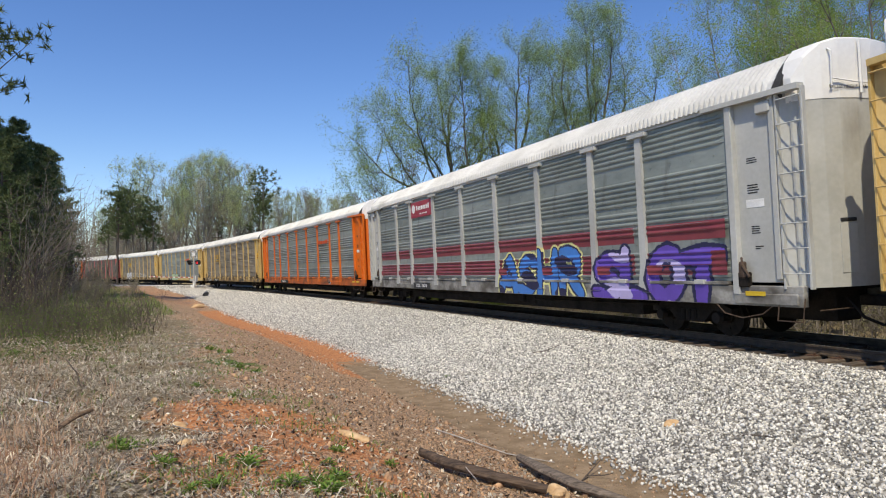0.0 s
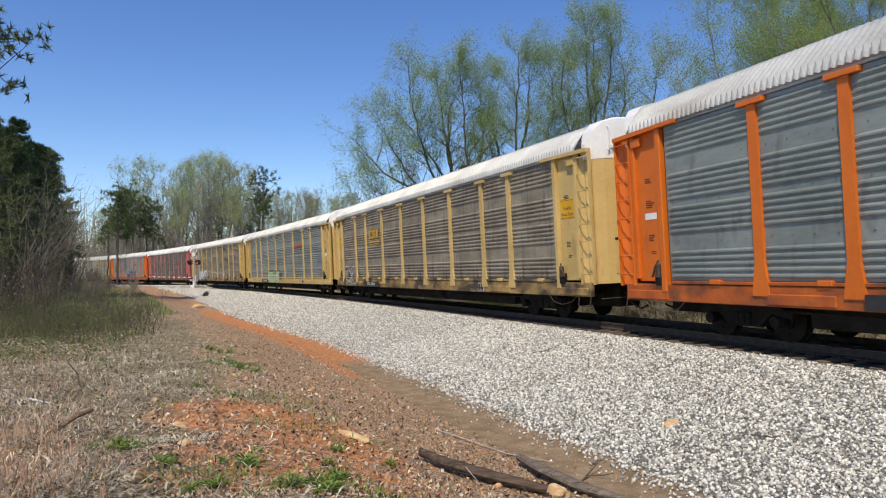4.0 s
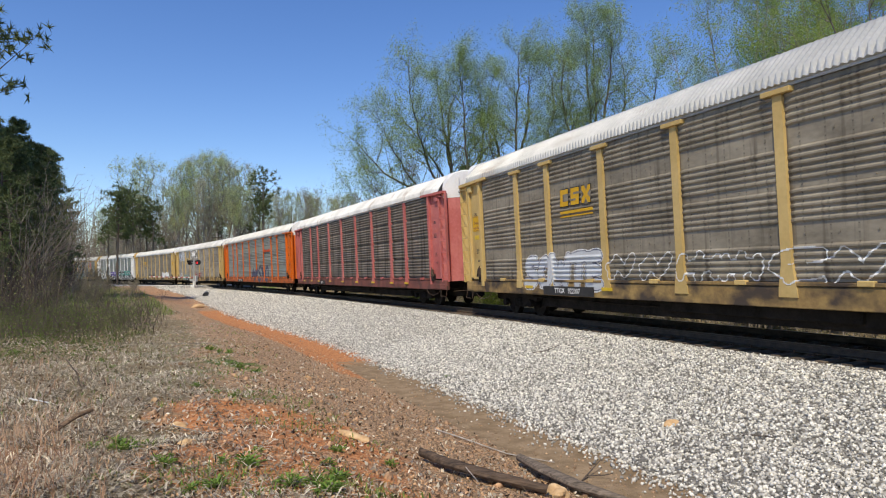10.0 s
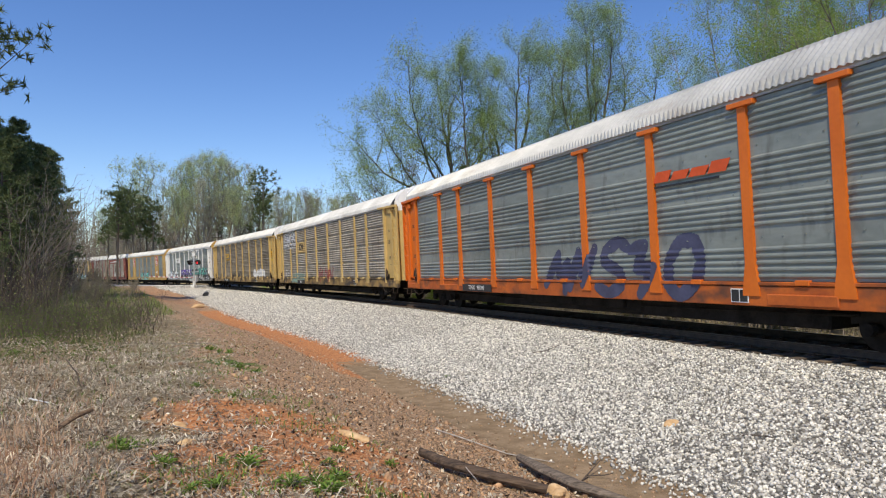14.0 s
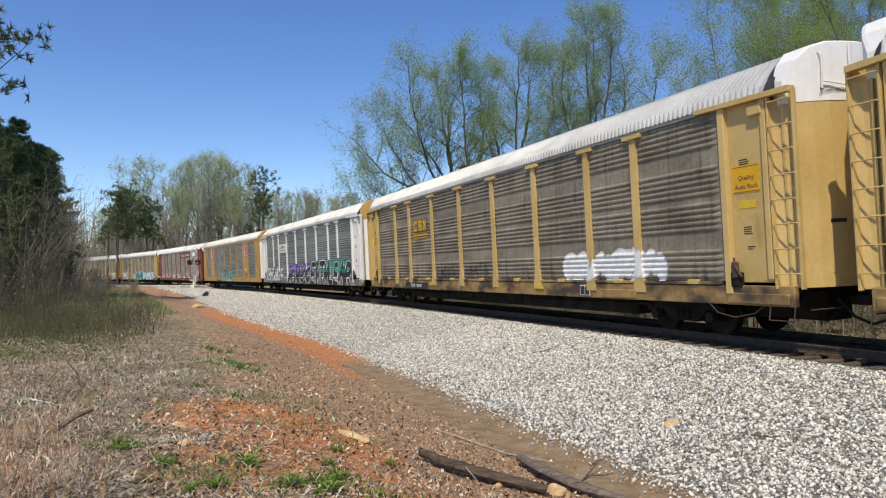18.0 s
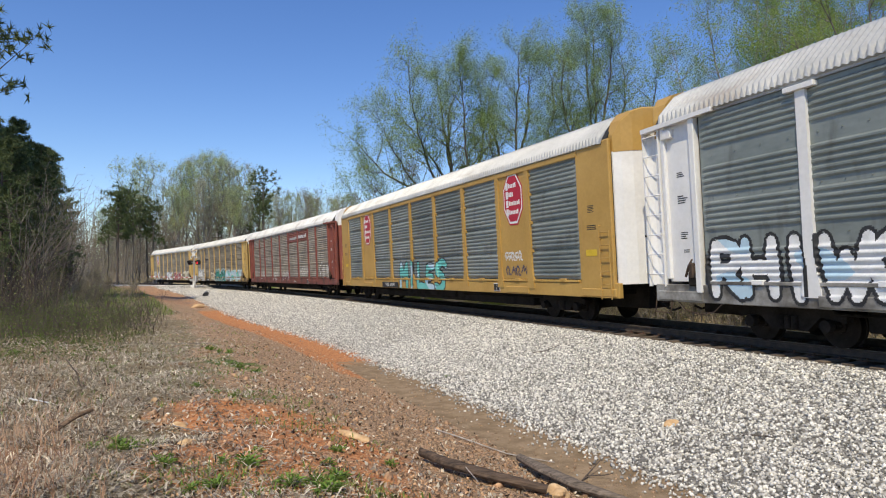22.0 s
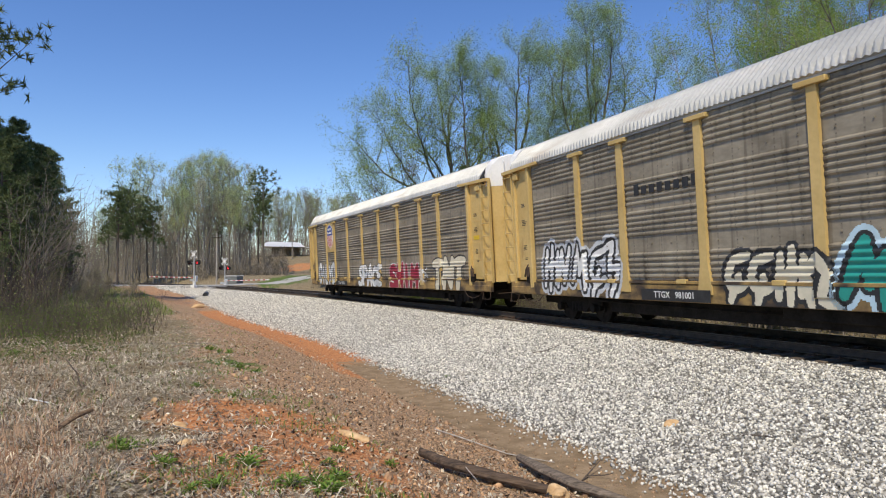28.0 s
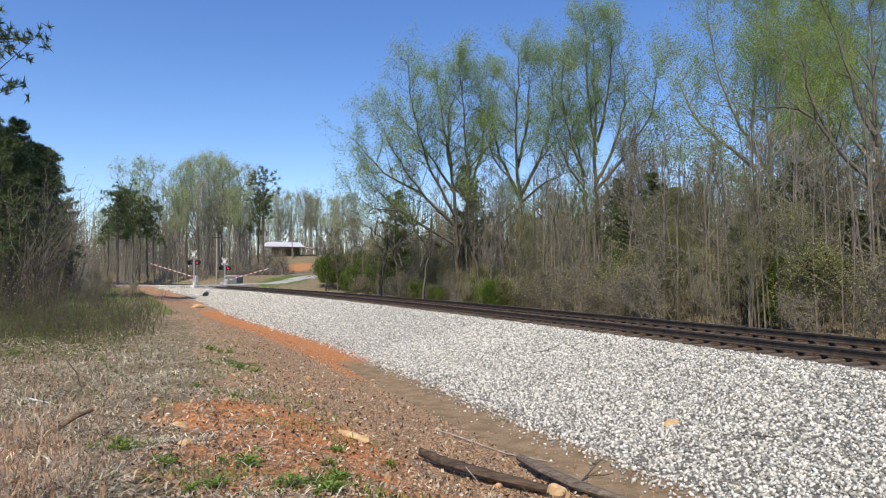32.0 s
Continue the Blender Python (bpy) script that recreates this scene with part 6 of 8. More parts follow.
# bright bush at the road's edge and pine by the camera
for x, y, sc in ((-14.0, 82.0, 1.15), (-12.4, 80.0, 1.4), (-10.6, 76.0, 1.0), (-9.4, 78.0, 1.5), (-7.6, 73.0, 1.0), (-6.4, 76.0, 1.6), (-4.4, 71.0, 1.0), (-3.6, 74.0, 1.5), (-15.2, 86.0, 0.9)):
    stand(shrubs[1], x, y, _t.uniform(0, 360), sc)
stand(pines[0], -29.6, 40.0, 40, 1.5)
stand(pines[1], -22.5, 26.5, 160, 0.95)
for x, y, sc in ((-25.8, 40.0, 0.75), (-28.0, 42.5, 0.85), (-27.0, 45.0, 0.8), (-20.3, 29.5, 0.36), (-30.0, 47.0, 0.95)):
    stand(pines[1], x, y, _t.uniform(0, 360), sc)
# pines and cedars inside the near wood
for x, y, sc in ((13.0, 41.0, 0.66), (14.4, 41.0, 0.60), (16.6, 33.8, 0.42), (15.9, 33.4, 0.34), (17.4, 33.0, 0.30), (2.2, 62.0, 0.95), (-4.5, 64.0, 0.8), (15.2, 34.5, 0.4), (16.0, 35.4, 0.46), (18.2, 33.0, 0.40), (19.6, 32.4, 0.42), (20.7, 31.8, 0.40), (21.6, 31.0, 0.42), (17.0, 36.4, 0.5), (19.0, 35.6, 0.52), (12.2, 42.0, 0.5), (11.6, 43.0, 0.66), (17.6, 33.5, 0.62), (18.8, 35.0, 0.5), (13.6, 41.5, 0.5), (20.4, 33.0, 0.42)):
    stand(pines[1], x, y, _t.uniform(0, 360), sc)
stand(pines[2], -62.0, 128.0, 30, 1.1)
stand(pines[2], -66.0, 140.0, 130, 1.2)
# leaning bare trees before the dark pines
lean_tree = crown_tree("bare_tree", "leaning bare tree with pale crooked limbs", 171, 0.06, bark_grey, leaf_buds, ((1.6, 0, 4.2, 2.0, 1.6, 2.0, 2), (0.4, 0, 5.6, 1.4, 1.4, 1.8, 1)), 60, 1, 0.05, 0.2, 0.3, 0.9, 0.007, twigs=2, reach=0.7)
for x, y, turn, sc in ((-22.5, 36.0, 0, 1.0), (-24.5, 41.0, 20, 1.25), (-20.9, 34.5, -20, 0.7), (-27.0, 44.0, 10, 1.2)):
    stand(lean_tree, x, y, turn, sc)
# ---- paint and lettering on the cars ----
GLYPHS = {  # abstract strokes in a unit box, bowls and bars
    0: [[(0.1, 0), (0.25, 0.6), (0.5, 1.0), (0.75, 0.6), (0.9, 0)], [(0.28, 0.35), (0.72, 0.35)]],
    1: [[(0.9, 0.85), (0.6, 1.0), (0.2, 0.85), (0.2, 0.6), (0.75, 0.42), (0.85, 0.15), (0.5, 0.0), (0.1, 0.12)]],
    2: [[(0.15, 1.0), (0.15, 0.25), (0.4, 0.0), (0.7, 0.05), (0.88, 0.3), (0.88, 1.0)]],
    3: [[(0.2, 0.0), (0.2, 1.0), (0.75, 0.95), (0.85, 0.7), (0.7, 0.5), (0.2, 0.45)]],
    4: [[(0.2, 0), (0.2, 1.0)], [(0.9, 1.0), (0.25, 0.5), (0.95, 0.0)]],
    5: [[(0.5, 0.0), (0.15, 0.2), (0.1, 0.6), (0.3, 0.95), (0.7, 0.95), (0.9, 0.6), (0.85, 0.2), (0.5, 0.0)]],
    6: [[(0.05, 0.95), (0.95, 1.0)], [(0.5, 0.95), (0.5, 0.0)]],
    7: [[(0.1, 0), (0.15, 1.0), (0.5, 0.4), (0.85, 1.0), (0.9, 0.0)]],
    8: [[(0.9, 0.95), (0.2, 0.95), (0.15, 0.05), (0.9, 0.05)], [(0.18, 0.5), (0.75, 0.5)]],
    9: [[(0.15, 1.0), (0.9, 0.95), (0.15, 0.08), (0.95, 0.05)]],
}
GLYPHS.update({
    "A": GLYPHS[0], "S": GLYPHS[1], "U": GLYPHS[2], "P": GLYPHS[3], "O": GLYPHS[5], "T": GLYPHS[6], "M": GLYPHS[7], "E": GLYPHS[8],
    "H": [[(0.15, 0), (0.15, 1)], [(0.85, 0), (0.85, 1)], [(0.15, 0.5), (0.85, 0.5)]],
    "R": [[(0.2, 0), (0.2, 1), (0.75, 0.95), (0.85, 0.72), (0.7, 0.5), (0.2, 0.45)], [(0.5, 0.45), (0.95, 0)]],
    "L": [[(0.2, 1), (0.2, 0.05), (0.85, 0.05)]], "I": [[(0.5, 0), (0.5, 1)]],
    "N": [[(0.12, 0), (0.15, 1), (0.85, 0.05), (0.88, 1)]], "W": [[(0.05, 1), (0.28, 0.02), (0.5, 0.7), (0.72, 0.02), (0.95, 1)]],
    "C": [[(0.92, 0.8), (0.55, 1), (0.15, 0.75), (0.12, 0.3), (0.5, 0), (0.92, 0.2)]],
    "D": [[(0.2, 0), (0.2, 1), (0.7, 0.85), (0.88, 0.5), (0.7, 0.12), (0.2, 0)]],
    "Y": [[(0.1, 1), (0.5, 0.5), (0.9, 1)], [(0.5, 0.5), (0.5, 0)]], "K": GLYPHS[4],
})
WILD = (20, 21, 22, 23, 24, 25)  # shapes that are no letters
GLYPHS.update({
    20: [[(0.1, 0.1), (0.3, 0.9), (0.55, 0.2), (0.85, 0.95)], [(0.05, 0.5), (0.4, 0.6)]],
    21: [[(0.9, 0.9), (0.3, 0.8), (0.15, 0.45), (0.5, 0.2), (0.95, 0.35)], [(0.4, 0.0), (0.6, 0.5)]],
    22: [[(0.1, 0.9), (0.5, 1.0), (0.3, 0.5), (0.8, 0.55), (0.45, 0.0)]],
    23: [[(0.2, 0.0), (0.05, 0.6), (0.4, 0.95), (0.7, 0.6), (0.5, 0.1), (0.95, 0.0)]],
    24: [[(0.15, 0.1), (0.2, 0.85)], [(0.5, 0.0), (0.55, 0.95)], [(0.85, 0.15), (0.9, 0.8)], [(0.1, 0.45), (0.9, 0.6)]],
    25: [[(0.1, 0.2), (0.45, 0.95), (0.6, 0.35), (0.9, 0.75), (0.95, 0.05)]],
})


def face_y(style, x, z, flat):
    """How far out the side stands at (x, z), for paint to lie on it."""
    d = depth_at(style, z)
    d = np.where(z < Z0, 0.052, d)
    for p in POSTS:
        w = np.interp(z, [0.98, 1.12, 1.62, Z1], [0.21, 0.20, 0.115, 0.106])
        d = np.where((np.abs(x - p) < w + 0.012) & (z > 0.98), 0.077, d)
    if flat:
        for b in flat:
            d = np.where((x > POSTS[b] + 0.13) & (x < POSTS[b + 1] - 0.13) & (z > Z0), 0.037, d)
    d = np.where(np.abs(x) > 11.85, np.where(np.abs(x) > 12.9, 0.065, 0.105), d)
    d = np.where((z < 1.03) & (np.abs(np.abs(x) - 8.2) < 0.78), 0.088, d)
    return -(SIDE + d + 0.005)


def sprayed(car, style, x0, x1, z0, z1, seed, fill, line_m, halo=None, letters=None, weight=0.11, edge=0.045, slant=0.12, cell=0.022, flat=None, shine=None, name="graffiti", label="", only_line=False, back=0.0, order=None):
    """Sprayed letter shapes that follow the ribs: fill, outline and an outer halo."""
    rng = random.Random(seed)
    w, h = x1 - x0, z1 - z0
    n = letters or max(2, round(w / (h * 0.85)))
    segs = []
    for i in range(n):
        g = GLYPHS[order[i] if order else rng.choice(WILD)]
        cw = w / n
        ox, oz = x0 + i * cw - 0.05 * cw, z0 + weight + rng.uniform(-0.02, 0.06) * h
        sx, sz = cw * rng.uniform(0.92, 1.12), (h - 2 * weight) * rng.uniform(0.84, 1.0)
        lean = slant + rng.uniform(-0.12, 0.12)
        for path in g:
            pts = [(ox + px * sx + lean * pz * sz, oz + pz * sz) for px, pz in path]
            segs += list(zip(pts, pts[1:]))
    xs = np.arange(x0 - 0.2, x1 + 0.25, cell)
    zs = np.arange(max(z0 - 0.1, 0.795), z1 + 0.15, cell)
    X, Z = np.meshgrid(xs, zs)
    cxs, czs = (X[:-1, :-1] + cell / 2), (Z[:-1, :-1] + cell / 2)
    dist = np.full(cxs.shape, 9.0)
    for (ax, az), (bx, bz) in segs:
        ux, uz = bx - ax, bz - az
        t = np.clip(((cxs - ax) * ux + (czs - az) * uz) / (ux * ux + uz * uz + 1e-9), 0, 1)
        wob = 1 + 0.35 * np.sin(t * 3.1)
        dist = np.minimum(dist, np.hypot(cxs - ax - t * ux, czs - az - t * uz) / wob)
    kind = np.full(cxs.shape, -1)
    if halo:
        kind = np.where(dist < weight + edge * 2.2 + back, 2, kind)
    kind = np.where(dist < weight + edge, 1, kind)
    if only_line:
        kind = np.where(dist < weight, -1, kind)
    else:
        kind = np.where(dist < weight, 0, kind)
    mats = [fill, line_m, halo or line_m]
    if shine:
        mats.append(shine)
        kind = np.where((kind == 0) & (np.sin(cxs * 3.1 + seed) + np.sin(czs * 6.5 + cxs * 1.7) > 0.75), 3, kind)
    kind = np.where(vnoise(cxs * 9 + 3, czs * 9) < 0.015, -1, kind)
    idx = np.argwhere(kind >= 0)
    nx = len(xs)
    Y = face_y(style, X, Z, flat)
    faces = np.stack([idx[:, 0] * nx + idx[:, 1], idx[:, 0] * nx + idx[:, 1] + 1, (idx[:, 0] + 1) * nx + idx[:, 1] + 1, (idx[:, 0] + 1) * nx + idx[:, 1]], -1)
    used, inv = np.unique(faces, return_inverse=True)
    verts = np.stack([X, Y, Z], -1).reshape(-1, 3)[used]
    me = big_mesh(name, verts, inv.reshape(-1, 4), None)
    for m in mats:
        me.materials.append(m)
    me.polygons.foreach_set("material_index", kind[idx[:, 0], idx[:, 1]].astype(np.int32))
    return put(name, me, car, label=label)


def cloud(car, style, x0, x1, z0, z1, seed, m, cell=0.05, flat=None, name="paint_cloud", label="", square=False):
    """A patch of sprayed colour, or a painted field, on the ribs."""
    xs, zs = np.arange(x0, x1 + cell / 2, cell), np.arange(z0, z1 + 0.01, cell if not square else 0.02)
    X, Z = np.meshgrid(xs, zs)
    cxs, czs = (X[:-1, :-1] + X[1:, 1:]) / 2, (Z[:-1, :-1] + Z[1:, 1:]) / 2
    u, v = (cxs - (x0 + x1) / 2) / (x1 - x0) * 2, (czs - (z0 + z1) / 2) / (z1 - z0) * 2
    on = (np.maximum(np.abs(u) ** 6, np.abs(v) ** 4) + 0.9 * (vnoise(cxs * 2.3 + seed, czs * 2.3) - 0.5) < 0.75) if not square else np.ones(cxs.shape, bool)
    idx = np.argwhere(on)
    nx = len(xs)
    Y = face_y(style, X, Z, flat) + 0.002
    faces = np.stack([idx[:, 0] * nx + idx[:, 1], idx[:, 0] * nx + idx[:, 1] + 1, (idx[:, 0] + 1) * nx + idx[:, 1] + 1, (idx[:, 0] + 1) * nx + idx[:, 1]], -1)
    used, inv = np.unique(faces, return_inverse=True)
    return put(name, big_mesh(name, np.stack([X, Y, Z], -1).reshape(-1, 3)[used], inv.reshape(-1, 4), m), car, label=label)


def lettering(car, text, x, z, size, m, y=-(SIDE + 0.062), name="lettering", space=1.0, align="CENTER", parent=None):
    cu = bpy.data.curves.new("lettering", "FONT")
    cu.body, cu.size, cu.align_x, cu.align_y, cu.extrude, cu.offset, cu.space_character = text, size, align, "CENTER", 0.0015, size * 0.012, space
    cu.resolution_u = 2
    tmp = new("lettering", cu)
    me = bpy.data.meshes.new_from_object(tmp.evaluated_get(bpy.context.evaluated_depsgraph_get()))
    bpy.data.objects.remove(tmp)
    me.materials.clear()
    me.materials.append(m)
    return put(name, me, parent or car, m=pose(x, y, z, 90, 0, 0))


def plate(car, x0, x1, z0, z1, m, y=-(SIDE + 0.056), name="plate", label="", thick=0.012):
    return put(name, done(box_bm((x1 - x0, thick, z1 - z0), ((x0 + x1) / 2, y, (z0 + z1) / 2), 0.003), name, m), car, label=label)


def shape(car, outline, y, m, name, thick=0.008, label="", parent=None):
    return put(name, done(extrude_bm(outline, y - thick, y), name, m), parent or car, label=label)


def number_plate_row(car, text, x0, x1, z0=0.80, z1=1.07, field=None):
    p = plate(car, x0, x1, z0, z1, field or ink, y=-(SIDE + 0.092), name="number_panel", label="black panel with white car number")
    lettering(car, text.replace(" ", "   "), 0, 0, (z1 - z0) * 0.78, chalk, name="car_number", parent=p).matrix_basis = pose((x0 + x1) / 2, -(SIDE + 0.101), (z0 + z1) / 2, 90, 0, 0)


def reflectors(car, xs):
    for x in xs:
        plate(car, x - 0.24, x + 0.24, 0.98, 1.07, caution, y=-(SIDE + 0.094), name="reflector", label="bright yellow reflector strip")


def data_block(car, x, z, rows, w, m, h=0.05, y=None):
    """Rows of stencilled small print, too small to read, as bars."""
    r = random.Random(int((x + z) * 1000))
    y = y or -(SIDE - 0.017)
    for k in range(rows):
        ww = w * r.uniform(0.55, 1.0)
        plate(car, x - w / 2, x - w / 2 + ww, z - k * h * 1.7, z - k * h * 1.7 + h * 0.8, m, y=y, name="stencil_bar", thick=0.004)


def bar_word(car, x0, x1, z0, z1, n, m, y, name="sign_bar", slant=0.0, gap=0.32):
    """A name drawn as plain upright blocks."""
    w = (x1 - x0) / n
    for k in range(n):
        a, top = x0 + k * w, z1 if k in (0, n - 1) or n < 4 else z0 + (z1 - z0) * (0.78 if k % 3 else 0.86)
        shape(car, [(a, z0), (a + w * (1 - gap), z0), (a + w * (1 - gap) + slant, top), (a + slant, top)], y, m, name)


RIB = -(SIDE + 0.042)
worn_aqua = mat("worn pale teal spray", (0.18, 0.20, 0.17), (0.24, 0.44, 0.39), 4, 0.7, 0, 0, 18)
C = CARS
red_rib = mat("dull red rib paint", (0.17, 0.03, 0.038), (0.26, 0.05, 0.06), 2, 0.55)
maroon = mat("maroon sign enamel", (0.30, 0.03, 0.05), (0.38, 0.05, 0.07), 2, 0.5)
blue_s, navy = paint_m("sky blue spray", (0.06, 0.22, 0.62)), paint_m("dark navy spray", (0.02, 0.02, 0.07))
yel_s, purple = paint_m("pale yellow spray", (0.75, 0.72, 0.30)), paint_m("purple spray", (0.13, 0.07, 0.42))
lilac, teal = paint_m("lilac spray", (0.50, 0.44, 0.72)), paint_m("teal spray", (0.02, 0.33, 0.27))
aqua, mint = paint_m("aqua spray", (0.16, 0.58, 0.52)), paint_m("pale green spray", (0.46, 0.58, 0.36))
silver_s, cream = paint_m("silver spray", (0.62, 0.64, 0.66)), paint_m("cream spray", (0.72, 0.66, 0.50))
crimson, ice = paint_m("crimson spray", (0.34, 0.015, 0.04)), paint_m("ice blue spray", (0.52, 0.70, 0.80))
csx_y = paint_m("golden yellow lettering", (0.72, 0.40, 0.01))
orange_s = paint_m("orange-red lettering", (0.72, 0.10, 0.02))
dkblue = paint_m("faded indigo spray", (0.075, 0.08, 0.15), 0.6)
sign_red, sign_blue = paint_m("sign red", (0.50, 0.02, 0.045)), paint_m("sign blue", (0.03, 0.07, 0.36))

# light grey car: red bands on the ribs, sign and two large pieces
for i in range(9):
    a, b = POSTS[i] + 0.13, POSTS[i + 1] - 0.13
    cloud(C[1], "new", a, b, 2.18, 2.58, 1, red_rib, 0.5, name="red_band", square=True)
    cloud(C[1], "new", a, b, 1.40, 1.92, 1, red_rib, 0.5, name="red_band", square=True)
sg = plate(C[1], -6.9, -4.4, 4.02, 4.72, maroon, y=-(SIDE + 0.05), name="sign_board", label="maroon sign board with white emblem")
shape(C[1], [(-6.55 + 0.2 * math.cos(k), 4.42 + 0.2 * math.sin(k)) for k in np.linspace(0, 6.283, 14)[:-1]], -(SIDE + 0.058), chalk, "emblem", parent=sg)
bar_word(C[1], -6.2, -4.6, 4.34, 4.55, 8, chalk, -(SIDE + 0.058))
bar_word(C[1], -5.8, -4.9, 4.14, 4.2, 7, chalk, -(SIDE + 0.058))
sprayed(C[1], "new", 1.6, 6.5, 0.66, 2.2, 3, blue_s, navy, yel_s, 4, 0.14, 0.05, 0.05, shine=navy, order="ASHR", label="blue and yellow graffiti letters")
sprayed(C[1], "new", 7.0, 11.5, 0.66, 2.15, 8, purple, navy, None, 4, 0.15, 0.08, 0.1, shine=lilac, order="SLOT", label="purple graffiti letters with dark outline")
number_plate_row(C[1], "TTGX 706716", -6.9, -4.9)
number_plate_row(C[2], "TTGX 953444", -6.9, -4.4)
number_plate_row(C[3], "TTGX 922247", -7.7, -4.9)
number_plate_row(C[4], "TTGX 952370", -6.8, -4.4)
number_plate_row(C[5], "TTGX 922007", -7.5, -4.8)
number_plate_row(C[6], "SOO", -7.0, -5.4)
number_plate_row(C[7], "TTGX 953391", -6.9, -4.4)
number_plate_row(C[8], "712005", -6.9, -4.8)
number_plate_row(C[9], "TTGX 992067", -7.75, -4.95)
number_plate_row(C[11], "TTQX 691847", -5.7, -3.3)
number_plate_row(C[14], "TTGX 997163", -6.9, -4.5)
number_plate_row(C[12], "518119", 2.7, 3.9, field=grimy_r)
number_plate_row(C[13], "TTGX 981001", -6.4, -4.1)
for n, xs in ((3, (-10.6, -8.25, -4.6)), (6, (-11.2, -9.08, -7.08, -4.27, -1.42, 1.42, 4.27, 7.08, 9.08)), (9, (-4.5, 4.4)), (5, (-8.4, -4.2)), (13, (2.0,)), (14, (-11.2, -8.0)), (1, (12.4,)), (2, (12.4, 11.7))):
    reflectors(C[n], xs)

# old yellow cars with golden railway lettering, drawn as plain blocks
for n, x0 in ((3, -6.41), (5, -6.37), (9, -6.46)):
    for k in range(3):
        a = x0 + k * 0.56
        lg = shape(C[n], [(a, 3.37), (a + 0.46, 3.37), (a + 0.50, 3.90), (a + 0.04, 3.90)], RIB, ink, "sign_block", 0.006, "golden block shape with dark edge")
        shape(C[n], [(a + 0.025, 3.395), (a + 0.44, 3.395), (a + 0.475, 3.875), (a + 0.06, 3.875)], RIB - 0.007, csx_y, "sign_face", 0.004, parent=lg)
        gaps = (((0.18, 3.53), (0.47, 3.53), (0.48, 3.74), (0.20, 3.74)),), \
               (((0.19, 3.69), (0.49, 3.69), (0.49, 3.75), (0.20, 3.75)), ((0.0, 3.51), (0.30, 3.51), (0.30, 3.57), (0.01, 3.57))), \
               (((0.14, 3.36), (0.34, 3.36), (0.24, 3.55)), ((0.18, 3.91), (0.38, 3.91), (0.28, 3.72)), ((0.0, 3.50), (0.16, 3.635), (0.03, 3.78)), ((0.48, 3.50), (0.33, 3.635), (0.50, 3.78)))
        for g in gaps[k]:
            shape(C[n], [(a + gx, gz_) for gx, gz_ in g], RIB - 0.012, galv_old, "sign_gap", 0.003, parent=lg)
    plate(C[n], x0, x0 + 1.66, 3.17, 3.25, csx_y, y=RIB - 0.004, name="sign_underline")
    plate(C[n], x0, x0 + 1.66, 3.07, 3.11, csx_y, y=RIB - 0.004, name="sign_underline")
sprayed(C[3], "new", -11.6, -9.3, 0.75, 1.95, 14, ink, ink, chalk, 4, 0.04, 0.015, 0.0, order=("T", 25, "I", "L"), back=0.02, label="white outline tag")
sprayed(C[4], "new", -4.35, -0.65, 0.70, 1.82, 21, mint, ink, None, 4, 0.24, 0.04, 0.0, label="pale green bubble graffiti")
sprayed(C[4], "new", -0.45, 0.5, 0.95, 1.7, 22, ink, ink, None, 5, 0.004, 0.018, 0.0, cell=0.02, only_line=True, name="scrawl", label="black scrawl")
shape(C[4], [(4.5, 3.55), (7.0, 3.7), (7.0, 3.86), (4.5, 3.71)], RIB, orange_s, "sign_stripe", 0.005, "orange-red lettering stripe")
shape(C[4], [(4.5, 3.47), (6.9, 3.62), (6.9, 3.66), (4.5, 3.51)], RIB, ink, "sign_stripe", 0.005)
sprayed(C[5], "new", -8.7, -4.3, 1.0, 2.1, 31, silver_s, dkblue, chalk, 5, 0.12, 0.022, 0.05, order="SOWTE", label="white bubble graffiti letters")
sprayed(C[5], "new", -4.1, 6.0, 1.2, 1.95, 32, chalk, chalk, None, 8, 0.10, 0.028, 0.05, only_line=True, name="scrawl", label="white outline tags in a row")
sprayed(C[7], "new", -0.85, 5.8, 0.75, 2.35, 41, dkblue, dkblue, None, 5, 0.10, 0.03, 0.2, order=(25, 20, "S", 22, "O"), label="faded indigo graffiti letters")
for n in (2, 7):
    bar_word(C[n], 4.35, 6.65, 3.55, 3.80, 4, orange_s, RIB, slant=0.14, gap=0.12)
    shape(C[n], [(4.3, 3.42), (6.4, 3.42), (6.4, 3.47), (4.3, 3.47)], RIB, ink, "sign_stripe", 0.005)
for n in (0, 2, 3, 4, 7, 8, 9, 11, 12):
    holder = plate(C[n], 6.55, 7.0, 0.84, 1.12, chalk, y=-(SIDE + 0.062), name="placard", label="dark two-part placard in a white frame")
    for k in (0, 1):
        put("placard_field", done(box_bm((0.19, 0.006, 0.24), (6.67 + 0.215 * k, -(SIDE + 0.071), 0.98), 0.002), "placard_field", ink), holder)
cloud(C[8], "old", -6.95, -4.42, 3.08, 3.95, 3, yellow_p, 0.4, name="sign_field", square=True, label="yellow sign field")
for k, pts in enumerate(([(-6.15, 3.35), (-5.7, 3.35), (-5.7, 3.45), (-6.0, 3.45), (-6.0, 3.67), (-5.7, 3.67), (-5.7, 3.77), (-6.15, 3.77)], [(-5.6, 3.35), (-5.48, 3.35), (-5.48, 3.60), (-5.2, 3.35), (-5.08, 3.35), (-5.08, 3.77), (-5.2, 3.77), (-5.2, 3.52), (-5.48, 3.77), (-5.6, 3.77)])):
    shape(C[8], pts, RIB - 0.004, ink, "sign_block", 0.005)
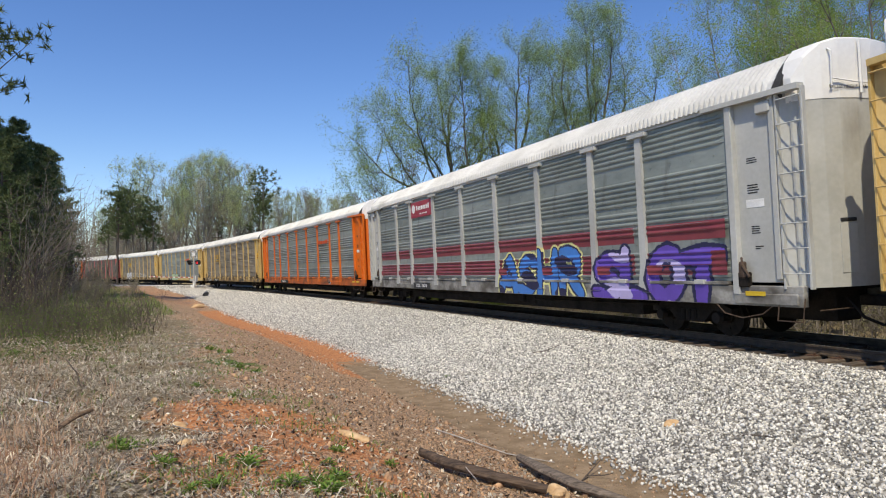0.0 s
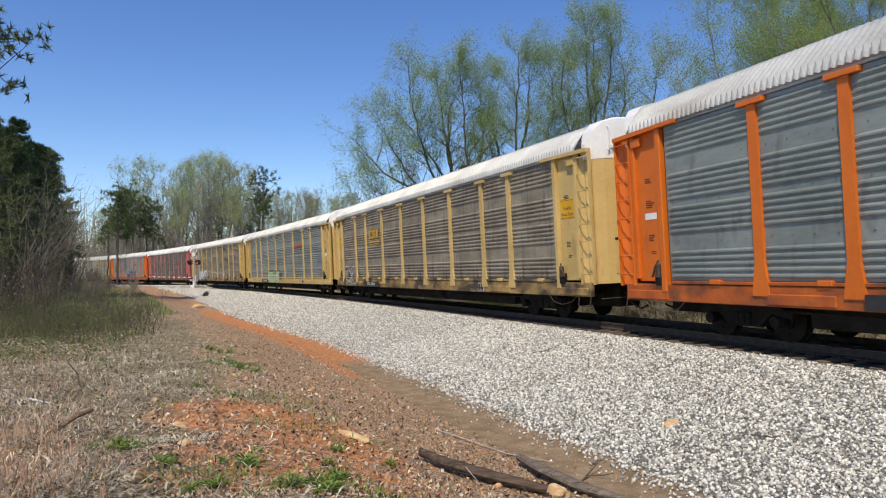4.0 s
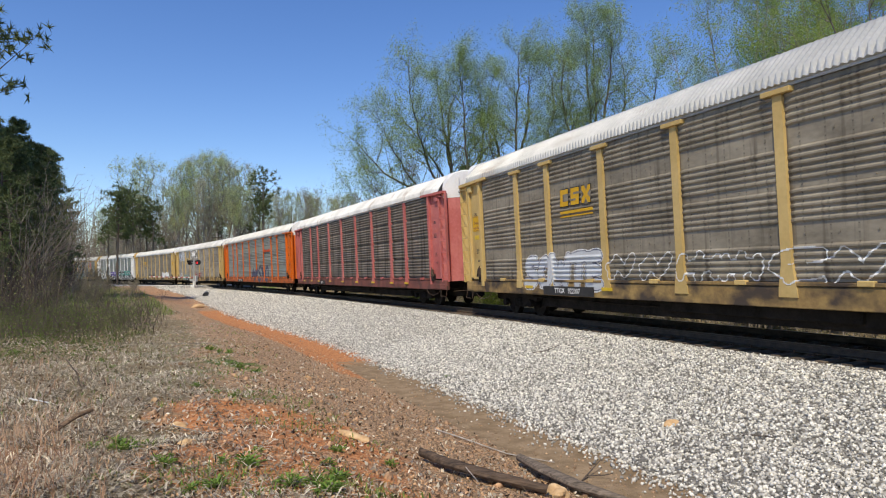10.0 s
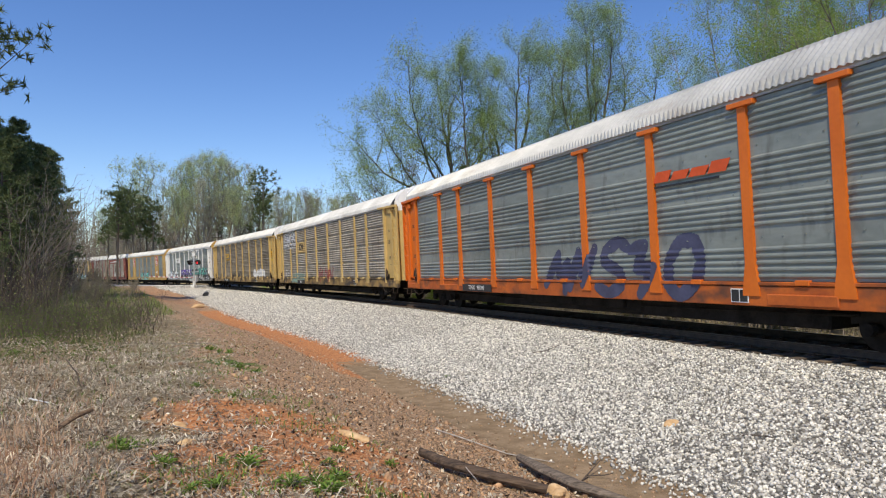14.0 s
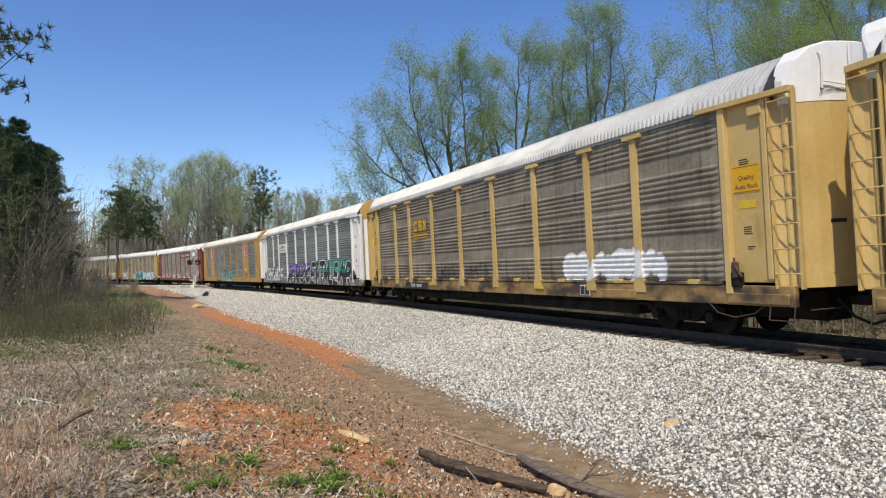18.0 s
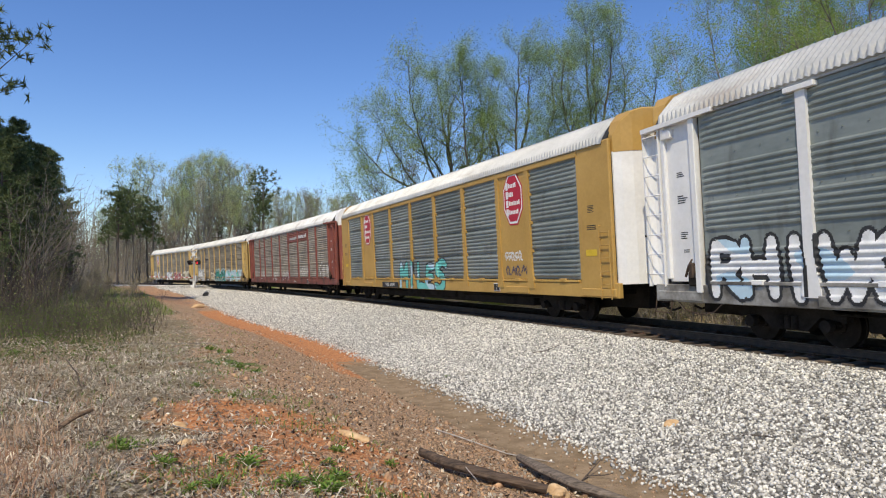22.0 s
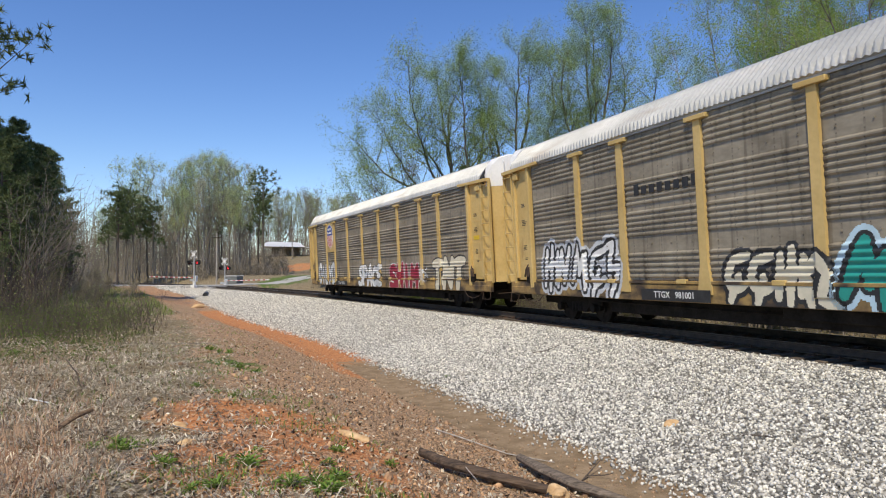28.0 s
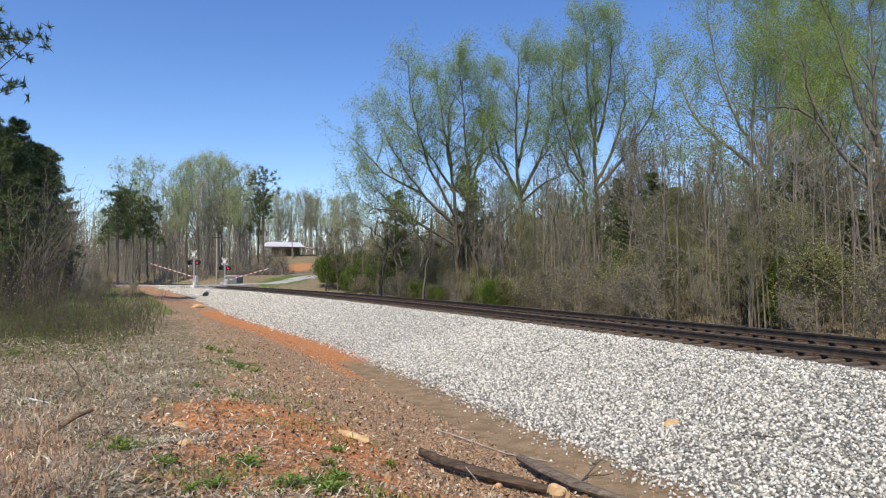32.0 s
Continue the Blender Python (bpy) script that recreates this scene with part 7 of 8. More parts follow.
sprayed(C[8], "old", -11.1, -7.2, 3.65, 4.75, 51, silver_s, ink, chalk, 4, 0.12, 0.08, 0.0, order="OMOS", label="black and white outline graffiti")
cloud(C[8], "old", -8.9, -4.7, 0.86, 1.6, 8, worn_aqua, label="worn teal paint patch")
sprayed(C[8], "old", -11.0, -9.4, 1.2, 2.0, 52, chalk, chalk, None, 6, 0.006, 0.02, 0, 0.02, only_line=True, name="scrawl", label="white scrawl")
sprayed(C[8], "old", -1.1, 2.6, 0.95, 2.0, 53, crimson, crimson, None, 3, 0.02, 0.05, 0, only_line=True, name="scrawl", label="dark red scrawl")
sprayed(C[9], "new", -4.05, -1.7, 1.25, 1.85, 61, ink, ink, None, 6, 0.008, 0.02, 0.2, 0.02, only_line=True, name="scrawl", label="thin black scrawl")
sprayed(C[9], "new", -1.2, 0.75, 1.25, 1.85, 62, ink, ink, None, 5, 0.008, 0.02, 0.2, 0.02, only_line=True, name="scrawl", label="thin black scrawl")
sprayed(C[9], "new", 5.8, 9.9, 1.25, 2.1, 63, chalk, silver_s, None, 6, 0.13, 0.04, 0.1, label="white graffiti letters")
cloud(C[10], "new", 2.6, 11.6, 1.55, 2.5, 5, teal, label="teal sprayed background")
cloud(C[10], "new", -4.3, 2.6, 1.5, 2.3, 6, purple, label="purple sprayed background")
sprayed(C[10], "new", -4.2, 2.2, 0.68, 2.2, 71, ink, ink, chalk, 6, 0.105, 0.02, 0.30, order=(20, "A", 25, "N", "C", 21), back=0.03, label="black graffiti letters with white outline")
sprayed(C[10], "new", 2.4, 11.2, 0.68, 2.4, 72, ink, ink, chalk, 8, 0.12, 0.02, 0.28, order=("E", 22, "T", 20, "L", "E", 25, "R"), back=0.03, label="black graffiti letters with white outline")
sprayed(C[10], "new", -11.6, -6.0, 0.9, 2.2, 73, chalk, ink, None, 6, 0.11, 0.07, 0.0, shine=ice, order=("R", "H", "I", "W", 23, 21), label="ice blue graffiti letters")
lg = plate(C[10], -6.85, -4.45, 3.3, 4.0, white_p, y=-(SIDE + 0.05), name="sign_board", label="white sign board with black emblem")
bar_word(C[10], -6.0, -5.2, 3.65, 3.85, 2, ink, -(SIDE + 0.058), slant=0.12)
for k in range(3):
    plate(C[10], -6.75 + 0.1 * k, -6.1, 3.63 + 0.07 * k, 3.65 + 0.07 * k, ink, y=-(SIDE + 0.058), name="sign_bar", thick=0.004)
    plate(C[10], -5.1, -4.6 - 0.1 * k, 3.63 + 0.07 * k, 3.65 + 0.07 * k, ink, y=-(SIDE + 0.058), name="sign_bar", thick=0.004)
data_block(C[10], -5.6, 3.45, 1, 1.8, ink, 0.06, -(SIDE + 0.058))


def octagon(car, x, z, r):
    ang = [radians(22.5 + 45 * k) for k in range(8)]
    o = shape(car, [(x + r * 0.72 * math.cos(a), z + r * math.sin(a)) for a in ang], -(SIDE + 0.036), sign_red, "octagon_sign", 0.01, "red octagon sign with white border and bars")
    shape(car, [(x + r * 0.68 * math.cos(a), z + r * 0.94 * math.sin(a)) for a in ang], -(SIDE + 0.047), chalk, "sign_border", 0.003, parent=o)
    shape(car, [(x + r * 0.62 * math.cos(a), z + r * 0.86 * math.sin(a)) for a in ang], -(SIDE + 0.051), sign_red, "sign_field", 0.003, parent=o)
    for k, letters in enumerate((5, 3, 7, 6)):
        zz = z + r * (0.46 - 0.31 * k)
        plate(car, x - r * 0.46, x - r * 0.30, zz - r * 0.13, zz + r * 0.13, chalk, y=-(SIDE + 0.057), name="sign_bar", thick=0.004)
        bar_word(car, x - r * 0.26, x - r * 0.26 + r * 0.11 * letters, zz - r * 0.07, zz + r * 0.09, letters, chalk, -(SIDE + 0.053))


octagon(C[11], -8.05, 3.95, 0.95)
octagon(C[11], 8.15, 3.95, 0.95)
sprayed(C[11], "old", -3.1, 2.3, 0.70, 2.1, 81, aqua, ink, None, 5, 0.12, 0.05, 0.05, shine=ice, order="MILES", flat=(1, 7), label="aqua graffiti letters with black outline")
sprayed(C[11], "old", 7.4, 8.6, 1.9, 2.22, 82, chalk, chalk, None, 5, 0.004, 0.02, 0, 0.02, flat=(1, 7), only_line=True, name="scrawl", label="white scrawl")
sprayed(C[11], "old", 7.5, 8.8, 1.4, 1.75, 83, ink, dkblue, None, 4, 0.004, 0.02, 0, 0.02, flat=(1, 7), only_line=True, name="scrawl", label="dark scrawl")
for b in (5, 6):
    cloud(C[12], "old", POSTS[b] + 0.14 + 0.0, POSTS[b + 1] - 0.14, 3.98, 4.80, 3, brown_p, 0.5, name="sign_field", square=True, label="red-brown sign field")
bar_word(C[12], 2.0, 4.1, 4.2, 4.42, 8, silver_s, RIB - 0.003, slant=0.08)
bar_word(C[12], 4.5, 6.7, 4.22, 4.5, 7, chalk, RIB - 0.003, slant=0.1)
for k, (a, b, c, d) in enumerate(((9.6, 12.0, 1.2, 2.3), (4.6, 6.9, 1.4, 2.0), (-0.7, 1.4, 1.0, 1.9), (-8.8, -7.2, 1.1, 1.9), (-4.0, -2.4, 1.0, 1.9))):
    sprayed(C[12], "old", a, b, c, d, 90 + k, chalk, chalk, None, 5, 0.008, 0.024, 0.1, 0.024, only_line=True, name="scrawl", label="white scrawl")
bar_word(C[13], -6.55, -4.25, 3.36, 3.62, 8, ink, RIB, gap=0.35)
sprayed(C[13], "new", -11.2, -7.2, 0.80, 2.45, 101, chalk, ink, silver_s, 5, 0.07, 0.08, 0.1, label="black and white graffiti letters")
sprayed(C[13], "new", -3.8, -1.1, 0.75, 2.0, 102, cream, ink, None, 4, 0.08, 0.08, 0.1, label="cream and black graffiti letters")
sprayed(C[13], "new", -1.1, 4.0, 0.68, 2.15, 103, teal, ink, ice, 6, 0.10, 0.08, 0.15, label="teal and black graffiti letters")
sprayed(C[13], "new", 4.3, 11.0, 0.75, 2.2, 104, ice, silver_s, None, 7, 0.15, 0.05, 0.1, shine=aqua, label="pale blue graffiti letters")
put("sign_panel", done(box_bm((1.84, 0.05, 1.9), (-8.08, -SIDE - 0.03, 3.88), 0.01), "sign_panel", yellow_p), C[14], label="smooth tan panel behind the shield")
SH = [(-8.72, 4.45), (-8.45, 4.62), (-8.08, 4.74), (-7.72, 4.62), (-7.44, 4.45), (-7.50, 4.15), (-7.38, 3.75), (-7.50, 3.42), (-8.08, 3.14), (-8.66, 3.42), (-8.78, 3.75), (-8.66, 4.15)]
sh = shape(C[14], [(x * 1.02 + 8.08 * 0.02, z) for x, z in SH], -(SIDE + 0.056), chalk, "shield_sign", 0.006, "white shield with blue head and red stripes")
shape(C[14], [(-8.68, 4.44), (-8.44, 4.59), (-8.08, 4.70), (-7.73, 4.59), (-7.48, 4.44), (-7.53, 4.15), (-7.49, 4.02), (-8.67, 4.02), (-8.63, 4.15)], -(SIDE + 0.063), sign_blue, "shield_head", 0.003, parent=sh)
for k in range(6):
    a = -8.66 + 0.208 * k
    lo = 3.20 + 0.55 * abs(a + 0.05 + 8.08) ** 1.5
    shape(C[14], [(a, lo), (a + 0.10, lo), (a + 0.10, 4.0), (a, 4.0)], -(SIDE + 0.063), sign_red, "shield_stripe", 0.003, parent=sh)
bar_word(C[14], -8.5, -7.68, 4.36, 4.50, 5, chalk, -(SIDE + 0.067))
bar_word(C[14], -8.56, -7.62, 4.12, 4.27, 7, chalk, -(SIDE + 0.067))
sprayed(C[14], "new", -11.3, -7.2, 0.72, 2.25, 111, silver_s, ink, None, 5, 0.12, 0.045, 0.0, shine=chalk, order="OILYO", label="silver-white bubble graffiti")
sprayed(C[14], "new", -2.3, 1.7, 0.72, 2.05, 112, chalk, ink, None, 5, 0.12, 0.04, 0.08, order="SPACE", shine=silver_s, label="white bubble graffiti letters")
sprayed(C[14], "new", 2.95, 6.6, 0.68, 2.05, 113, crimson, chalk, None, 4, 0.15, 0.03, 0.0, order="SHIM", label="crimson graffiti letters with white outline")
sprayed(C[14], "new", 6.7, 7.7, 1.1, 1.8, 115, chalk, chalk, None, 4, 0.006, 0.02, 0.0, 0.02, only_line=True, name="scrawl", label="white scrawl")
sprayed(C[14], "new", 8.4, 11.3, 0.72, 2.15, 114, cream, ink, None, 3, 0.16, 0.05, 0.05, order="TNT", label="cream graffiti letters with black edge")

sprayed(C[14], "new", -12.75, -12.1, 1.45, 2.5, 116, ink, ink, None, 2, 0.004, 0.022, 0.0, 0.02, only_line=True, name="scrawl", label="black scrawl")

# small stencils on the end bays, warning and height notices
for n, car in enumerate(C):
    dark = chalk if n in (12,) else ink
    if n == 11:
        for sgn in (1, -1):
            data_block(car, 12.45 * sgn, 3.3, 5, 0.36, ink, 0.026, -(SIDE + 0.062))
            data_block(car, 12.45 * sgn, 2.75, 3, 0.5, ink, 0.03, -(SIDE + 0.062))
            plate(car, 12.36 * sgn - 0.24, 12.36 * sgn + 0.24, 1.92, 2.10, caution, y=-(SIDE + 0.064), name="warning_label", thick=0.005)
        continue
    for sgn in (1, -1):
        x = 12.42 * sgn
        data_block(car, x, 3.72, 3, 0.32, dark, 0.026)
        data_block(car, x, 2.35, 4, 0.24, dark, 0.026)
        data_block(car, x + 0.05, 1.95, 2, 0.2, dark, 0.026)
        if n in (3, 5, 9):
            notice = plate(car, x - 0.34, x + 0.34, 3.05, 3.62, csx_y, y=-(SIDE - 0.016), name="notice_board", label="golden notice with dark border and writing", thick=0.006)
            for q, (w, h, zz) in enumerate(((0.64, 0.012, 3.59), (0.64, 0.012, 3.08))):
                put("border", done(box_bm((w, 0.004, h), (x, -(SIDE - 0.011), zz), 0), "border", grimy_r), notice)
            for word, zz in (("Quality", 3.36), ("Auto Rack", 3.18)):
                lettering(car, word, x, zz, 0.135, grimy_r, y=-(SIDE - 0.012), parent=notice, name="notice_line")
        else:
            data_block(car, x, 3.18, 4, 0.34, dark, 0.03)
        if n in (1, 2, 5, 9, 14, 4):
            plate(car, x - 0.22, x + 0.22, 2.74, 2.9, caution if n in (5, 14, 9) else chalk, y=-(SIDE - 0.016), name="warning_label", thick=0.005)
    q = lettering(car, "EXCESS HEIGHT CAR", 0, 0, 0.085, ink, name="height_notice")
    q.matrix_basis = pose((bow(0.76) + bow(0.40)) / 2 + 0.03, -0.60, 4.84, 0, 0, 90 - math.degrees(math.atan2(bow(0.40) - bow(0.76), 0.36))) @ pose(0, 0, 0, 90, 0, 0)
# ---- the near bank: straw, pebbles, weeds, wood ----
straw_m = leaf_mat("dry straw", (0.32, 0.27, 0.20), (0.88, 0.79, 0.62), 0.25)
straw_red = leaf_mat("reddish dry grass", (0.30, 0.17, 0.10), (0.58, 0.40, 0.26), 0.25)
twig_m = leaf_mat("grey dead stalks", (0.09, 0.072, 0.05), (0.28, 0.23, 0.165), 0.1)
grass_m = leaf_mat("fresh grass blades", (0.10, 0.16, 0.03), (0.24, 0.33, 0.075), 0.35)
leaf_dark = leaf_mat("dark dead leaves", (0.045, 0.03, 0.02), (0.16, 0.10, 0.06), 0.1)
pebble_m = mat("orange and pale pebbles", (0.26, 0.15, 0.08), (0.52, 0.36, 0.22), 9, 0.9, 0, 0, 30, island=True, vary=0.5)
clod_m = mat("brown clods", (0.21, 0.115, 0.06), (0.62, 0.39, 0.22), 9, 0.95, 0, 0, 30, island=True, vary=0.4)


def blades(name, label, x, y, rng, length, width, up, material, z_off=0.0):
    """Narrow bent blades on the ground: up 0 lies flat, 1 stands."""
    n = len(x)
    az = rng.uniform(0, math.tau, n)
    el = np.clip(rng.normal(up, 0.3, n), 0.02, 1.5)
    ln = length * rng.uniform(0.5, 1.5, n)
    d = np.stack([np.cos(az) * np.cos(el), np.sin(az) * np.cos(el), np.sin(el)], -1)
    side = np.stack([-np.sin(az), np.cos(az), np.zeros(n)], -1) * (width * rng.uniform(0.6, 1.5, n))[:, None]
    p0 = np.stack([x, y, ground_z(x, y) + z_off], -1)
    mid = p0 + d * (ln * 0.55)[:, None]
    bend = np.stack([np.cos(az + rng.normal(0, 0.5, n)), np.sin(az), -0.25 + 0.4 * el], -1)
    tip = mid + bend * (ln * 0.45)[:, None]
    pts = np.stack([p0 - side, p0 + side, mid + side * 0.8, mid - side * 0.8, tip], 1)
    q = np.array([(0, 1, 2), (0, 2, 3), (3, 2, 4)])
    faces = q[None] + 5 * np.arange(n)[:, None, None]
    return tagged(put(name, big_mesh(name, pts.reshape(-1, 3), faces.reshape(-1, 3), material)), label, "dry grass", kind="stuff")


def spread(n, r0, r1, seed, test, a0=58, a1=128):
    x, y, rng = scatter(n, r0, r1, a0, a1, seed)
    s, l = along(x, y)
    k = test(x, y, s, l, rng.random(n))
    return x[k], y[k], rng


clayish = lambda x, y: np.maximum(blob(x, y, -2.2, 8.5, 2.7, 1.3, -0.42), blob(x, y, -1.4, 6.4, 2.1, 1.5))
grassy = lambda x, y, s, l, u: (l > 10.3) & (u < smooth(10.2, 13.0, l + 1.5 * (fbm(x * 0.8, y * 0.8) - 0.45)) * (1 - 0.85 * np.clip(clayish(x, y) * 1.6, 0, 1)))
x, y, rg = spread(150000, 4.2, 46, 81, grassy)
blades("straw_litter", "flattened grey-tan straw on the bank", x, y, rg, 0.15, 0.0062, 0.2, straw_m, 0.01)
x, y, rg = spread(46000, 4.2, 40, 82, lambda x, y, s, l, u: (l > toe_at(s) + 1.2) & (u < 0.10 + 0.85 * smooth(10.6, 12.8, l)))
blades("dead_stalks", "grey dead stalks and twigs on the bank", x, y, rg, 0.20, 0.004, 0.35, twig_m, 0.0)
x, y, rg = spread(90000, 4.2, 30, 83, lambda x, y, s, l, u: (l > 12.6) & (u < smooth(12.4, 14.2, l) * 0.9 * (0.25 + 0.75 * smooth(9.5, 7.5, y))))
blades("standing_dry_grass", "tufts of standing reddish dry grass", x, y, rg, 0.24, 0.0038, 0.95, straw_red, 0.0)
x, y, rg = spread(26000, 4.2, 60, 84, lambda x, y, s, l, u: (l > 9.6) & (fbm(x * 0.7 + 9, y * 0.7) + 0.22 * smooth(-36, -52, s) > 0.55) & (u < 0.8))
blades("grass_patches", "patches of short fresh grass", x, y, rg, 0.11, 0.006, 0.9, grass_m, 0.0)
green_spots = lambda x, y: np.maximum.reduce([blob(x, y, -3.5, 7.3, 0.55, 0.3), blob(x, y, -5.2, 15.9, 1.1, 0.9), blob(x, y, -4.2, 13.6, 0.9, 0.8), blob(x, y, -2.7, 10.2, 1.1, 0.4), blob(x, y, -1.1, 6.1, 0.5, 0.7), blob(x, y, -6.8, 13.6, 1.4, 0.7), blob(x, y, -9.6, 15.8, 1.6, 0.7), blob(x, y, -8.0, 19.5, 2.6, 1.8), blob(x, y, -11.5, 22.0, 3.0, 2.0), blob(x, y, -2.2, 6.1, 0.6, 0.5), 0.8 * blob(x, y, -8.2, 16.6, 4.0, 2.2), 0.7 * blob(x, y, -5.4, 12.2, 2.0, 0.7)])
x, y, rg = spread(90000, 4.2, 30, 94, lambda x, y, s, l, u: (l > 8.6) & (u < 0.5 * green_spots(x, y)))
blades("green_tufts", "loose tufts of fresh grass on the bank", x, y, rg, 0.10, 0.005, 0.8, grass_m, 0.0)
x, y, rg = spread(52000, 30, 96, 85, lambda x, y, s, l, u: (l > 11.8) & (l < 24) & (s < -34) & (u < 0.75))
blades("rough_grass", "rough knee-high green and tan grass beside the clay", x, y, rg, 0.42, 0.012, 1.0, grass_m, 0.0)
x, y, rg = spread(15000, 22, 70, 86, lambda x, y, s, l, u: (l > 12.3) & (u < 0.5))
blades("tall_dry_grass", "tall brown dead grass before the thicket", x, y, rg, 0.45, 0.010, 1.0, twig_m, 0.0)
x, y, rg = spread(30000, 4.5, 40, 87, lambda x, y, s, l, u: (l > toe_at(s) + 1.3) & (l < 12.6) & (u < 0.9))
big = rg.random(len(x)) < 0.022
tagged(put("bank_clods", stones("bank_clods", x, y, ground_z(x, y) + 0.002, np.where(big, 0.05, 0.017) * rg.uniform(0.4, 1.7, len(x)), rg, clod_m)), "small brown clods on the bank", "earth", kind="stuff")
x, y, rg = spread(16000, 4.5, 40, 88, lambda x, y, s, l, u: (l > toe_at(s) - 0.2) & (l < 12.0) & (u < 0.8))
tagged(put("bank_pebbles", stones("bank_pebbles", x, y, ground_z(x, y) + 0.004, rg.uniform(0.008, 0.026, len(x)), rg, pebble_m)), "scattered orange and pale pebbles", "pebbles", kind="stuff")
for nm, lab, mt, sd, cnt in (("dark_litter", "dark dead leaf scraps on the bank", leaf_dark, 95, 8000), ("pale_litter", "bleached leaf scraps and chips on the bank", straw_m, 96, 14000)):
    x, y, rg = spread(cnt, 4.4, 34, sd, lambda x, y, s, l, u: (l > toe_at(s) + 1.25) & (u < 0.45 + 0.55 * fbm(x * 1.3 + sd, y * 1.3)))
    p = np.stack([x, y, ground_z(x, y) + 0.012 + 0.012 * rg.random(len(x))], -1)
    tagged(put(nm, leaves(p, 0.042, rg, 1.4, mt, nm)), lab, "leaf litter", kind="stuff")
x, y, rg = spread(5000, 5, 36, 89, lambda x, y, s, l, u: (l > toe_at(s) - 0.15) & (l < toe_at(s) + 0.6 + u) & (u < 0.45))
tagged(put("strayed_stones", stones("strayed_stones", x, y, ground_z(x, y) + 0.008, rg.uniform(0.014, 0.03, len(x)), rg, stone_m)), "pale stones strayed from the ballast into the ditch", "stones", kind="stuff")

# rocks
rock_m = mat("ochre sandstone", (0.46, 0.27, 0.12), (0.70, 0.50, 0.28), 7, 0.9, 0, 0.01, 30)


def rock(x, y, w, d, h, turn, material=rock_m, label="ochre rock half sunk in the bank", seed=0):
    bm = bmesh.new()
    bmesh.ops.create_icosphere(bm, subdivisions=3, radius=0.5)
    for v in bm.verts:
        k = 1 + 0.5 * (noise.noise(v.co * 2.2 + Vector((seed, 0, 0))))
        v.co = Vector((v.co.x * w * k, v.co.y * d * k, max(v.co.z, -0.25) * h * k))
    ob = put("rock", done(bm, "rock", material))
    ob.matrix_basis = pose(x, y, gz(x, y) + h * 0.12, 0, 0, turn)
    return tagged(ob, label, "rock", "rocks on the bank")


for k, (x, y, w, d, h) in enumerate(((-3.22, 8.23, 0.20, 0.12, 0.10), (-2.75, 7.23, 0.19, 0.13, 0.11), (-3.37, 7.61, 0.10, 0.08, 0.07), (1.28, 7.78, 0.30, 0.22, 0.22),
                                     (-2.86, 14.21, 0.16, 0.12, 0.1), (-1.74, 16.56, 0.14, 0.1, 0.08), (-17.9, 49.0, 0.9, 0.5, 0.4), (-1.9, 6.9, 0.09, 0.07, 0.06), (-2.3, 11.6, 0.13, 0.1, 0.08), (-4.1, 9.6, 0.1, 0.08, 0.07))):
    rock(x, y, w, d, h, 37 * k, seed=k)
rock(-1.18, 8.77, 0.62, 0.16, 0.12, -38, label="long ochre ledge of stone in the clay", seed=21)
rock(3.52, 10.47, 0.28, 0.16, 0.13, 12, label="tan stone lying on the ballast", seed=23)

# rotten wood
char_m = mat("dark rotten wood", (0.018, 0.012, 0.008), (0.15, 0.10, 0.065), 5, 0.9, 0, 0.02, 26, stretch=(0.5, 5, 5))
grey_wood = mat("grey weathered wood", (0.045, 0.035, 0.026), (0.24, 0.19, 0.145), 6, 0.9, 0, 0.01, 30, stretch=(0.5, 5, 5))
brown_wood = mat("brown rotten wood", (0.08, 0.048, 0.026), (0.30, 0.20, 0.12), 6, 0.9, 0, 0.01, 30, stretch=(0.5, 5, 5))


def slab(points, widths, thick, material, name, label, seed=1, lift=0.02):
    """A split log: a lumpy bar along points of the ground."""
    bm = bmesh.new()
    pts = [Vector((x, y, gz(x, y) + lift + dz)) for x, y, dz in points]
    fine = []
    for i in range(len(pts) - 1):
        for j in range(8):
            t = j / 8
            fine.append((pts[i].lerp(pts[i + 1], t), widths[i] * (1 - t) + widths[i + 1] * t))
    fine.append((pts[-1], widths[-1]))
    rings = []
    for i, (p, w) in enumerate(fine):
        d = (fine[min(i + 1, len(fine) - 1)][0] - fine[max(i - 1, 0)][0]).normalized()
        a = d.cross(Vector((0, 0, 1))).normalized()
        b = a.cross(d)
        ring = []
        for k in range(10):
            ang = k * math.tau / 10
            q = p + a * math.cos(ang) * w + b * (math.sin(ang) * thick)
            ring.append(bm.verts.new(q * 1.0 + (a + b) * 0.25 * thick * noise.noise(q * 9 + Vector((seed, 0, 0)))))
        rings.append(ring)
    for u, v in zip(rings, rings[1:]):
        for k in range(10):
            bm.faces.new((u[k], u[(k + 1) % 10], v[(k + 1) % 10], v[k]))
    bm.faces.new(rings[0][::-1]), bm.faces.new(rings[-1])
    return tagged(put(name, done(bm, name, material)), label, "dead wood")


